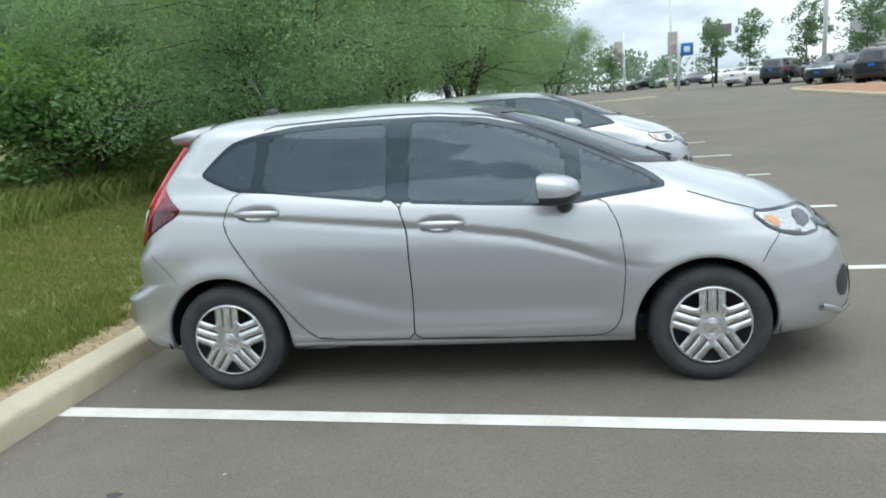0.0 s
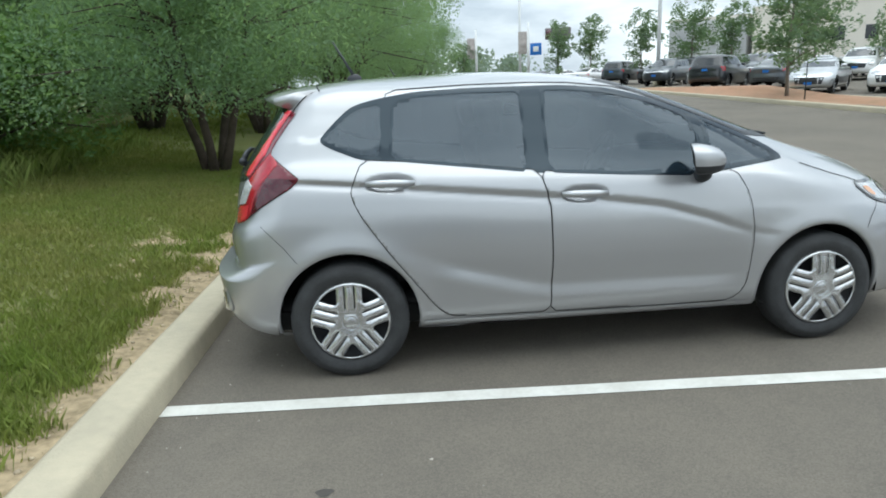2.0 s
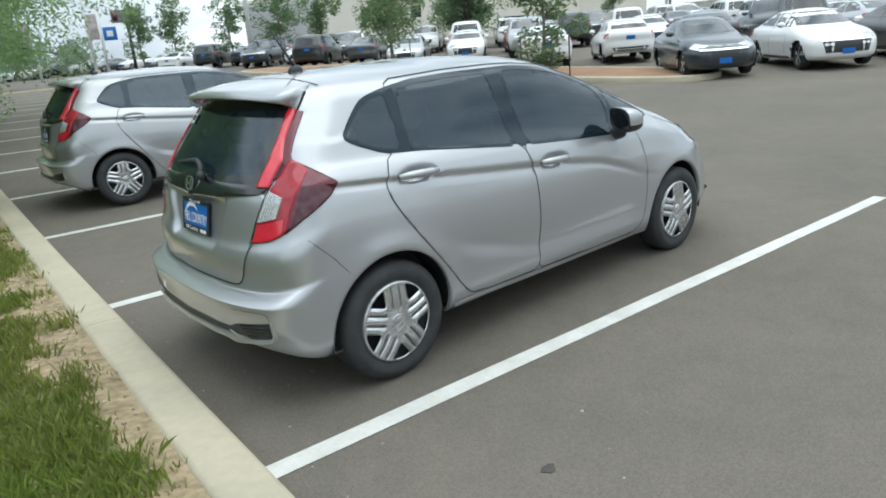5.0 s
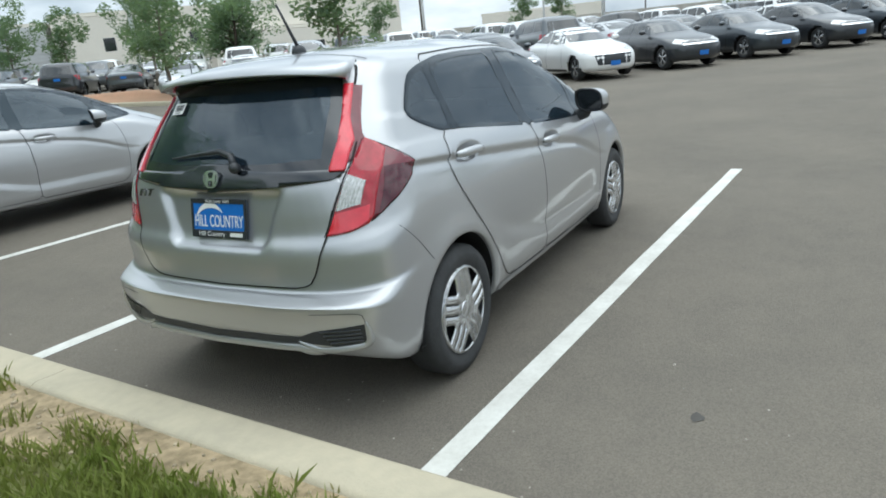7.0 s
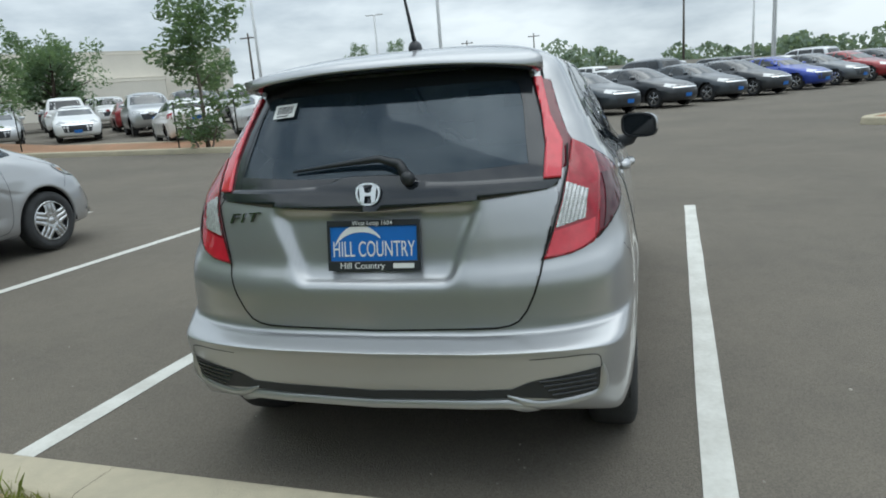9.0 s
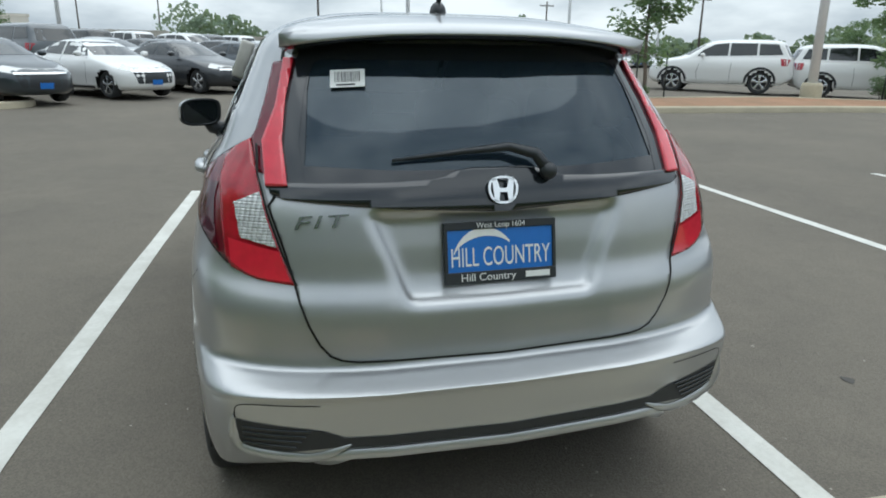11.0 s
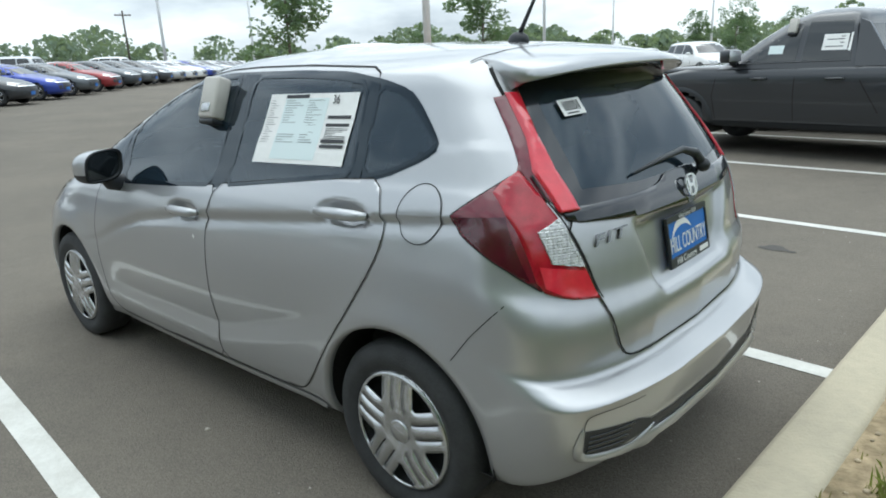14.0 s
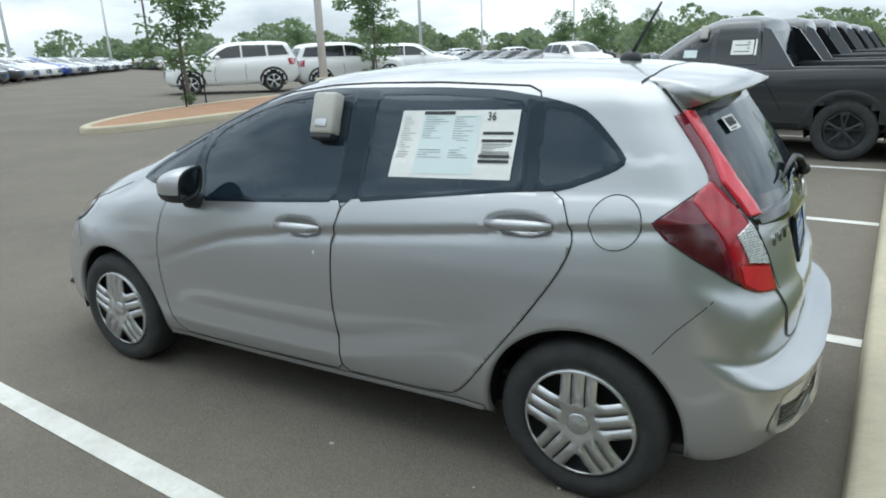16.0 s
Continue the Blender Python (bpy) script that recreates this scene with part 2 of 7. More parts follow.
def smooth_poly(pts, rounds=2, closed=True, cut=0.03):
    """Corner-cutting, to round a polygon."""
    for _ in range(rounds):
        out = []
        n = len(pts)
        for i in range(n if closed else n - 1):
            a, b = pts[i], pts[(i + 1) % n]
            f = min(0.25, cut / (math.hypot(b[0] - a[0], b[1] - a[1]) or 1))
            out += [(a[0] + (b[0] - a[0]) * f, a[1] + (b[1] - a[1]) * f), (b[0] + (a[0] - b[0]) * f, b[1] + (a[1] - b[1]) * f)]
        cut *= 0.5
        pts = out if closed else [pts[0]] + out + [pts[-1]]
    return pts


def lerp_keys(keys, x):
    if x <= keys[0][0]:
        return keys[0][1]
    for (a, u), (b, v) in zip(keys, keys[1:]):
        if x <= b:
            return u + (v - u) * (x - a) / (b - a)
    return keys[-1][1]


def spline(keys, t):
    """Catmull-Rom through rows of numbers at 0, 1, 2 ..."""
    n = len(keys)
    i = min(int(t), n - 2)
    f = t - i
    a, b, c, d = (keys[max(0, min(n - 1, i + k))] for k in (-1, 0, 1, 2))
    return [0.5 * (2 * q + (r - p) * f + (2 * p - 5 * q + 4 * r - s) * f * f + (3 * q - p - 3 * r + s) * f ** 3) for p, q, r, s in zip(a, b, c, d)]


# ---- the lot: a shallow bowl that rises to the north and the east; stalls lie at LOT degrees to the car ----
LOT = -4.2
LOTM = pose(0, 0, 0, 0, 0, LOT)
LOT_BACK = LOTM.inverted()


def ramp_up(d, k, reach):
    s = 0.5 * (d + math.sqrt(d * d + 1.0))
    return k * reach * math.tanh(s / reach)


def gz(x, y):
    return ramp_up(x - 6.0, 0.018, 70.0) + ramp_up(y - 3.0, 0.021, 70.0) - ramp_up(-y - 14.0, 0.022, 130.0)


def lot(u, v):
    p = LOTM @ Vector((u, v, 0))
    return p.x, p.y


# ---- car bodies: a shell of closed loops from the sill to the roof ----
from mathutils.bvhtree import BVHTree
from mathutils.interpolate import poly_3d_calc

# rows: rear x, rear z, front x, front z, half width, side z behind, side z ahead, rear corner, front corner
FIT = [
    (-0.60, 0.30, 3.28, 0.19, 0.760, 0.225, 0.215, 0.26, 0.60),
    (-0.685, 0.345, 3.37, 0.22, 0.800, 0.26, 0.25, 0.28, 0.60),
    (-0.700, 0.43, 3.405, 0.31, 0.822, 0.33, 0.31, 0.29, 0.62),
    (-0.712, 0.495, 3.405, 0.41, 0.834, 0.43, 0.38, 0.30, 0.64),
    (-0.718, 0.530, 3.392, 0.48, 0.840, 0.50, 0.45, 0.31, 0.65),
    (-0.712, 0.539, 3.385, 0.51, 0.842, 0.54, 0.48, 0.31, 0.66),
    (-0.656, 0.555, 3.365, 0.58, 0.846, 0.60, 0.55, 0.32, 0.69),
    (-0.622, 0.570, 3.352, 0.62, 0.846, 0.64, 0.59, 0.32, 0.71),
    (-0.624, 0.63, 3.335, 0.65, 0.845, 0.69, 0.64, 0.325, 0.725),
    (-0.630, 0.700, 3.310, 0.69, 0.840, 0.765, 0.70, 0.33, 0.75),
    (-0.622, 0.745, 3.280, 0.72, 0.834, 0.815, 0.745, 0.335, 0.775),
    (-0.599, 0.795, 3.245, 0.745, 0.825, 0.865, 0.785, 0.34, 0.80),
    (-0.588, 0.88, 3.17, 0.81, 0.806, 0.945, 0.865, 0.34, 0.86),
    (-0.570, 0.97, 3.05, 0.885, 0.782, 1.01, 0.925, 0.34, 0.92),
    (-0.545, 1.03, 2.86, 0.965, 0.752, 1.06, 0.965, 0.34, 0.86),
    (-0.505, 1.10, 2.62, 1.035, 0.724, 1.10, 1.00, 0.33, 0.62),
    (-0.445, 1.19, 2.30, 1.155, 0.682, 1.19, 1.085, 0.32, 0.46),
    (-0.365, 1.30, 1.95, 1.295, 0.632, 1.295, 1.20, 0.31, 0.42),
    (-0.300, 1.385, 1.63, 1.405, 0.586, 1.385, 1.315, 0.30, 0.42),
    (-0.215, 1.44, 1.38, 1.462, 0.530, 1.43, 1.395, 0.30, 0.42),
    (-0.060, 1.475, 1.10, 1.492, 0.420, 1.465, 1.45, 0.30, 0.40),
    (0.180, 1.492, 0.90, 1.503, 0.240, 1.490, 1.487, 0.24, 0.34),
    (0.400, 1.500, 0.66, 1.506, 0.010, 1.500, 1.503, 0.05, 0.05),
]


def shell(rows, mid, bow, nu, per, p_rear=2.3, p_front=2.3, shape=None, edge=None):
    """Verts of the shell: for every level a closed loop, rear centre, right side, front centre, left side."""
    out = []
    levels = (len(rows) - 1) * per
    for j in range(levels + 1):
        xr, zr, xf, zf, w, za, zb, ar, af = spline(rows, j / per)
        span = xf - xr
        ar, af = min(ar, span * 0.45), min(af, span * 0.45)
        half = []
        for i in range(nu + 1):
            s = i / nu
            q = 0.5 - 0.5 * math.cos(math.pi * s)
            x = xr + span * (0.35 * s + 0.65 * q)
            y = w * (1 - bow * ((x - mid) / 1.3) ** 2)
            tr = max(0.0, (ar - (x - xr)) / ar)
            tf = max(0.0, (af - (xf - x)) / af)
            y *= max(0.0, 1 - tr ** p_rear) ** (1 / p_rear) * max(0.0, 1 - tf ** p_front) ** (1 / p_front)
            zs = za + (zb - za) * max(-0.1, min(1.1, (x - 0.1) / 2.2))
            kr, kf = tr * tr * (3 - 2 * tr), tf * tf * (3 - 2 * tf)
            z = zs + (zr - zs) * kr + (zf - zs) * kf
            if shape:
                y = shape(x, y, z)
            if edge:
                d = edge(tr, z)
                x, y = x - 0.7 * d, y + 0.7 * d
            half.append((x, -y, z))
        out.append(half)
    return out


def shell_bmesh(half_loops):
    bm = bmesh.new()
    grid = []
    for h in half_loops:
        ring = [bm.verts.new(p) for p in h] + [bm.verts.new((x, -y, z)) for x, y, z in h[-2:0:-1]]
        grid.append(ring)
    n = len(grid[0])
    for a, b in zip(grid, grid[1:]):
        for k in range(n):
            bm.faces.new((a[k], a[(k + 1) % n], b[(k + 1) % n], b[k]))
    bm.faces.new(grid[-1])
    return bm


def inside(poly, x, y):
    c = False
    j = len(poly) - 1
    for i in range(len(poly)):
        xi, yi = poly[i]
        xj, yj = poly[j]
        if (yi > y) != (yj > y) and x < (xj - xi) * (y - yi) / (yj - yi) + xi:
            c = not c
        j = i
    return c


class Skin:
    """Lays outlines drawn in the side, rear or front view on to a body."""
    WAYS = {"right": ((0, -3, 0), (0, 1, 0)), "left": ((0, 3, 0), (0, -1, 0)), "rear": ((-4, 0, 0), (1, 0, 0)), "front": ((8, 0, 0), (-1, 0, 0)), "top": ((0, 0, 4), (0, 0, -1))}

    def __init__(self, bm):
        bm.normal_update()
        self.tree = BVHTree.FromBMesh(bm)
        bm.faces.ensure_lookup_table()
        self.faces = [([v.co.copy() for v in f.verts], [v.normal.copy() for v in f.verts]) if len(f.verts) < 5 else None for f in bm.faces]

    def soften(self, hit, nrm, index):
        """The normal blended over the corners of the face that was met."""
        if index is None or self.faces[index] is None:
            return nrm
        cos, nos = self.faces[index]
        out = Vector((0, 0, 0))
        for w, no in zip(poly_3d_calc(cos, hit), nos):
            out += no * w
        return out.normalized() if out.length > 0.1 else nrm

    def at(self, view, a, b, lift):
        o, d = (Vector(q) for q in self.WAYS[view])
        p = {"right": Vector((a, o.y, b)), "left": Vector((a, o.y, b)), "rear": Vector((o.x, a, b)), "front": Vector((o.x, a, b)), "top": Vector((a, b, o.z))}[view]
        hit, nrm, index, _ = self.tree.ray_cast(p, d)
        k = 0
        while hit is None and k < 60:
            k += 1
            if view in ("right", "left", "top"):
                p.x += 0.01 if p.x < 1.2 else -0.01
            else:
                p.y += 0.01 if p.y < 0 else -0.01
            hit, nrm, index, _ = self.tree.ray_cast(p, d)
        if hit is None:
            hit, nrm, index, _ = self.tree.find_nearest(p + d * 2.3)
        nrm = self.soften(hit, nrm, index)
        if nrm.dot(d) > 0:
            nrm = -nrm
        return hit + nrm * lift, nrm

    def patch(self, view, poly, lift=0.002, step=0.04, thick=0.0, bulge=None):
        """A crisp-edged panel of the outline poly, on the body."""
        bm = bmesh.new()
        f = bm.faces.new([bm.verts.new((a, b, 0)) for a, b in poly])
        for ax in (0, 1):
            lo, hi = min(q[ax] for q in poly), max(q[ax] for q in poly)
            c = math.floor(lo / step) * step + step
            no = Vector((1, 0, 0)) if ax == 0 else Vector((0, 1, 0))
            while c < hi - 1e-4:
                bmesh.ops.bisect_plane(bm, geom=bm.verts[:] + bm.edges[:] + bm.faces[:], plane_co=no * c, plane_no=no, dist=1e-5)
                c += step
        flat = {v: (v.co.x, v.co.y) for v in bm.verts}
        for v, (a, b) in flat.items():
            k = lift + (bulge(a, b) if bulge else 0.0)
            v.co = self.at(view, a, b, k)[0]
        d = Vector(self.WAYS[view][1])
        bm.normal_update()
        for f in bm.faces:
            if f.normal.dot(d) > 0:
                f.normal_flip()
        if thick:
            edge = [e for e in bm.edges if e.is_boundary]
            r = bmesh.ops.extrude_edge_only(bm, edges=edge)
            for v in r["geom"]:
                if isinstance(v, bmesh.types.BMVert):
                    v.co += d * thick
        return bm

    def ribbon(self, view, pts, width, lift=0.001, closed=False, step=0.03, bm=None, height=0.0, taper=0.0):
        """A band along a line on the body; taper: the share of its length over which each end runs out."""
        bm = bm or bmesh.new()
        dense = []
        n = len(pts)
        for i in range(n if closed else n - 1):
            a, b = pts[i], pts[(i + 1) % n]
            k = max(1, int(math.hypot(b[0] - a[0], b[1] - a[1]) / step))
            dense += [(a[0] + (b[0] - a[0]) * t / k, a[1] + (b[1] - a[1]) * t / k) for t in range(k)]
        if not closed:
            dense.append(pts[-1])
        m = len(dense)
        pairs = []
        for i, (a, b) in enumerate(dense):
            p = dense[(i - 1) % m] if closed or i else dense[0]
            q = dense[(i + 1) % m] if closed or i < m - 1 else dense[-1]
            dx, dy = q[0] - p[0], q[1] - p[1]
            ln = math.hypot(dx, dy) or 1.0
            k = min(1.0, min(i, m - 1 - i) / (m * taper) + 0.04) if taper else 1.0
            nx, ny = -dy / ln * width * k / 2, dx / ln * width * k / 2
            row = [self.at(view, a + nx, b + ny, lift)[0], self.at(view, a, b, lift + height * k)[0], self.at(view, a - nx, b - ny, lift)[0]]
            pairs.append([bm.verts.new(c) for c in row])
        d = Vector(self.WAYS[view][1])
        for i in range(m if closed else m - 1):
            A, B = pairs[i], pairs[(i + 1) % m]
            for k in (0, 1):
                try:
                    f = bm.faces.new((A[k], A[k + 1], B[k + 1], B[k]))
                    f.normal_update()
                    if f.normal.dot(d) > 0:
                        f.normal_flip()
                except ValueError:
                    pass
        return bm


def make_wheel(parent, m, side, r=0.300, rim=0.207, width=0.185, style="cover", dark=False, detail=True):
    """Tyre with rounded shoulders, and a wheel cover with five double slots; side -1: faces -y."""
    w = thing_part("wheel", parent, m)
    bm = bmesh.new()
    hw = width / 2
    prof = [(rim - 0.004, -hw * 0.80), (rim + 0.012, -hw * 0.90), (rim + 0.045, -hw), (r - 0.040, -hw * 0.97), (r - 0.014, -hw * 0.86), (r - 0.002, -hw * 0.66), (r, -hw * 0.3), (r, hw * 0.3), (r - 0.002, hw * 0.66), (r - 0.014, hw * 0.86), (r - 0.04, hw * 0.97), (rim + 0.03, hw), (rim - 0.004, hw * 0.8)]
    lathe(bm, [(a, b) for a, b in prof], 48 if detail else 20)
    bmesh.ops.recalc_face_normals(bm, faces=bm.faces)
    part("tyre", bm, M_TYRE, w, "black rubber tyre")
    # dark well behind the cover
    bm = bmesh.new()
    lathe(bm, [(0.001, side * hw * 0.45), (rim - 0.006, side * hw * 0.45), (rim - 0.004, side * hw * 0.9)], 32 if detail else 16)
    part("rim", bm, M_DARKIN, w, "dark steel rim behind the cover")
    cov = M_COVER if not dark else M_SATIN
    bm = bmesh.new()
    out = side * (hw * 0.93)
    if style == "cover":
        # one pressed disc: five groups of three parallel bars, slits between bars, windows between groups
        offs = (-0.064, -0.0275, -0.0210, 0.0210, 0.0275, 0.064, 9, 9.5, 10)
        radii = (0.036, 0.05, 0.065, 0.075, 0.090, 0.105, 0.118, 0.132, 0.148, 0.165, 0.180, 0.191, 0.199, rim)
        sector = math.radians(36)
        cols = []
        for k in range(5):
            base = math.radians(90 + 72 * k)
            for c, o in enumerate(offs):
                col = []
                for r_ in radii:
                    f = (r_ - 0.036) / (rim - 0.036)
                    edge = min(sector * 0.97, math.asin(min(1, 0.064 / r_)))
                    if o > 1:
                        ang = edge + (2 * sector - 2 * edge) * (0.25, 0.5, 0.75)[c - 6]
                    else:
                        ang = max(-edge, min(edge, math.asin(max(-1, min(1, o / r_)))))
                    dish = 0.010 * math.sin(math.pi * min(1, f * 0.9)) - 0.010 * f * f
                    if c in (1, 2, 3, 4) and 0.07 < r_ < 0.19:
                        dish += 0.0025
                    if r_ > 0.19:
                        dish += 0.004 if r_ < rim - 0.001 else -0.006
                    col.append(bm.verts.new((r_ * math.cos(base + ang), out + side * dish, r_ * math.sin(base + ang))))
                cols.append(col)
        n = len(cols)
        for i in range(n):
            A, B = cols[i], cols[(i + 1) % n]
            gap = i % 9
            for q in range(len(radii) - 1):
                mid = (radii[q] + radii[q + 1]) / 2
                if gap in (1, 3) and 0.075 < mid < 0.191:
                    continue
                if gap >= 5 and 0.118 < mid < 0.191:
                    continue
                bm.faces.new((A[q], B[q], B[q + 1], A[q + 1]))
        bmesh.ops.remove_doubles(bm, verts=bm.verts, dist=0.0004)
        bmesh.ops.dissolve_degenerate(bm, edges=bm.edges, dist=0.0004)
        edge = [e for e in bm.edges if e.is_boundary]
        r = bmesh.ops.extrude_edge_only(bm, edges=edge)
        for v in r["geom"]:
            if isinstance(v, bmesh.types.BMVert):
                v.co.y -= side * 0.009
    else:
        angs = (-15, -6, 6, 15)
        fr = (0.10, 0.25, 0.45, 0.80, 0.90, 1.0)
        cols = []
        for k in range(5):
            for a in angs:
                cols.append([bm.verts.new((rim * f * math.cos(math.radians(90 + 72 * k + a * (1.6 if f < 0.3 else 1.0))), out - side * (0.016 * f * f - (0.004 if abs(a) < 10 else -0.004)), rim * f * math.sin(math.radians(90 + 72 * k + a * (1.6 if f < 0.3 else 1.0))))) for f in fr])
        n = len(cols)
        for i in range(n):
            A, B = cols[i], cols[(i + 1) % n]
            for q in range(len(fr) - 1):
                if i % 4 == 3 and 0.25 <= fr[q] < 0.9:
                    continue
                if i % 4 == 1 and detail and 0.45 <= fr[q] < 0.8:
                    continue
                bm.faces.new((A[q], B[q], B[q + 1], A[q + 1]))
        bm.faces.new([c[0] for c in cols])
    bmesh.ops.recalc_face_normals(bm, faces=bm.faces)
    part("wheel_cover" if style == "cover" else "alloy_face", bm, cov, w, "silver wheel cover with slotted spokes" if not dark else "black alloy wheel")
    if style == "cover":
        bm = bmesh.new()
        lathe(bm, [(0.0005, out + side * 0.008), (0.027, out + side * 0.008), (0.032, out + side * 0.004), (0.036, out + side * 0.006), (0.040, out + side * 0.002), (0.040, out - side * 0.006)], 32)
        bmesh.ops.recalc_face_normals(bm, faces=bm.faces)
        part("hub_cap", bm, M_COVER, w, "round silver hub cap")
    return w


def thing_part(name, parent, m):
    e = new(name)
    e.empty_display_size = 0.1
    e.parent = parent
    e.matrix_basis = m
    return e


def letters(name, text, size, m, parent, material, depth=0.001, spread=1.0, squeeze=1.0, label="", shear=0.0):
    """Raised lettering in the built-in font, as a mesh, centred at the pose m."""
    cu = bpy.data.curves.new(name, "FONT")
    cu.body, cu.size, cu.extrude, cu.align_x, cu.align_y = text, size, depth, "CENTER", "CENTER"
    cu.space_character, cu.shear = spread, shear
    tmp = bpy.data.objects.new("tmp", cu)
    scene.collection.objects.link(tmp)
    me = bpy.data.meshes.new_from_object(tmp.evaluated_get(bpy.context.evaluated_depsgraph_get()))
    bpy.data.objects.remove(tmp)
    me.transform(Matrix.Diagonal((squeeze, 1, 1, 1)))
    me.materials.clear()
    me.materials.append(material)
    ob = new(name, me)
    ob.parent = parent
    ob.matrix_basis = m
    if label:
        ob["label"] = label
    return ob


def facing(p, n, spin=0.0):
    """A pose at p on a surface of normal n, with its x axis level, as seen from behind the car."""
    x = (Vector((0, -1, 0)) - n * n.dot(Vector((0, -1, 0)))).normalized()
    y = n.cross(x)
    m = Matrix((x, y, n)).transposed().to_4x4()
    return Matrix.Translation(p) @ m @ pose(0, 0, 0, 0, 0, spin)


def ring_cells(bm, view_poly, ax, side_test):
    """Faces of the shell whose corners all lie in an outline."""
    dead = []
    for f in bm.faces:
        if all(side_test(v.co) and inside(view_poly, *((v.co.x, v.co.z) if ax == "y" else (v.co.y, v.co.z))) for v in f.verts):
            dead.append(f)
    return dead


def shrink(poly, d):
    cx, cy = sum(p[0] for p in poly) / len(poly), sum(p[1] for p in poly) / len(poly)
    out = []
    n = len(poly)
    area = sum(poly[i][0] * poly[(i + 1) % n][1] - poly[(i + 1) % n][0] * poly[i][1] for i in range(n))
    sg = 1 if area > 0 else -1
    for i in range(n):
        a, b = poly[i - 1], poly[(i + 1) % n]
        dx, dy = b[0] - a[0], b[1] - a[1]
        ln = math.hypot(dx, dy) or 1
        out.append((poly[i][0] - sg * dy / ln * d, poly[i][1] + sg * dx / ln * d))
    return out


CHAR = [(-0.60, 1.03), (-0.2, 1.01), (0.07, 0.985), (0.36, 0.955), (0.8, 0.91), (1.05, 0.885), (1.34, 0.855), (1.62, 0.81), (1.86, 0.74), (2.1, 0.65), (2.4, 0.60)]
LOW = [(0.30, 0.58), (0.45, 0.53), (0.61, 0.48), (0.9, 0.40), (1.02, 0.375), (1.48, 0.37), (1.77, 0.365), (2.04, 0.36), (2.3, 0.36)]


def sig(t):
    return 1 / (1 + math.exp(-max(-40, min(40, t))))


def fit_shape(x, y, z):
    """Side sculpture: the crease through the handles, the hollow above the sill, the wheel-arch flares."""
    if y < 0.3 or z > 1.2:
        return y
    fade = sig((x + 0.25) / 0.04) * sig((2.05 - x) / 0.10)
    zc = lerp_keys(CHAR, x)
    y += fade * (0.010 * sig((z - zc) / 0.004) - 0.009 * math.exp(-((z - zc + 0.014) / 0.018) ** 2) * (z < zc + 0.008) - 0.004)
    zl = lerp_keys(LOW, x)
    f2 = sig((x - 0.42) / 0.05) * sig((2.02 - x) / 0.04)
    dz = z - zl - 0.058
    y += f2 * (-0.015 * math.exp(-dz / 0.12) if dz >= 0 else -0.015 + 0.019 * min(1.0, -dz / 0.075))
    for hx in (0.0, 2.505):
        r = math.hypot(x - hx, z - 0.30)
        y += 0.012 * math.exp(-((r - 0.37) / 0.07) ** 2)
    return y


def fit_edge(tr, z):
    """The upright edge down the bumper's rear corners."""
    if tr <= 0:
        return 0.0
    return 0.015 * max(0.0, 1 - abs(tr - 0.56) / 0.30) * sig((z - 0.36) / 0.02) * sig((0.79 - z) / 0.03)


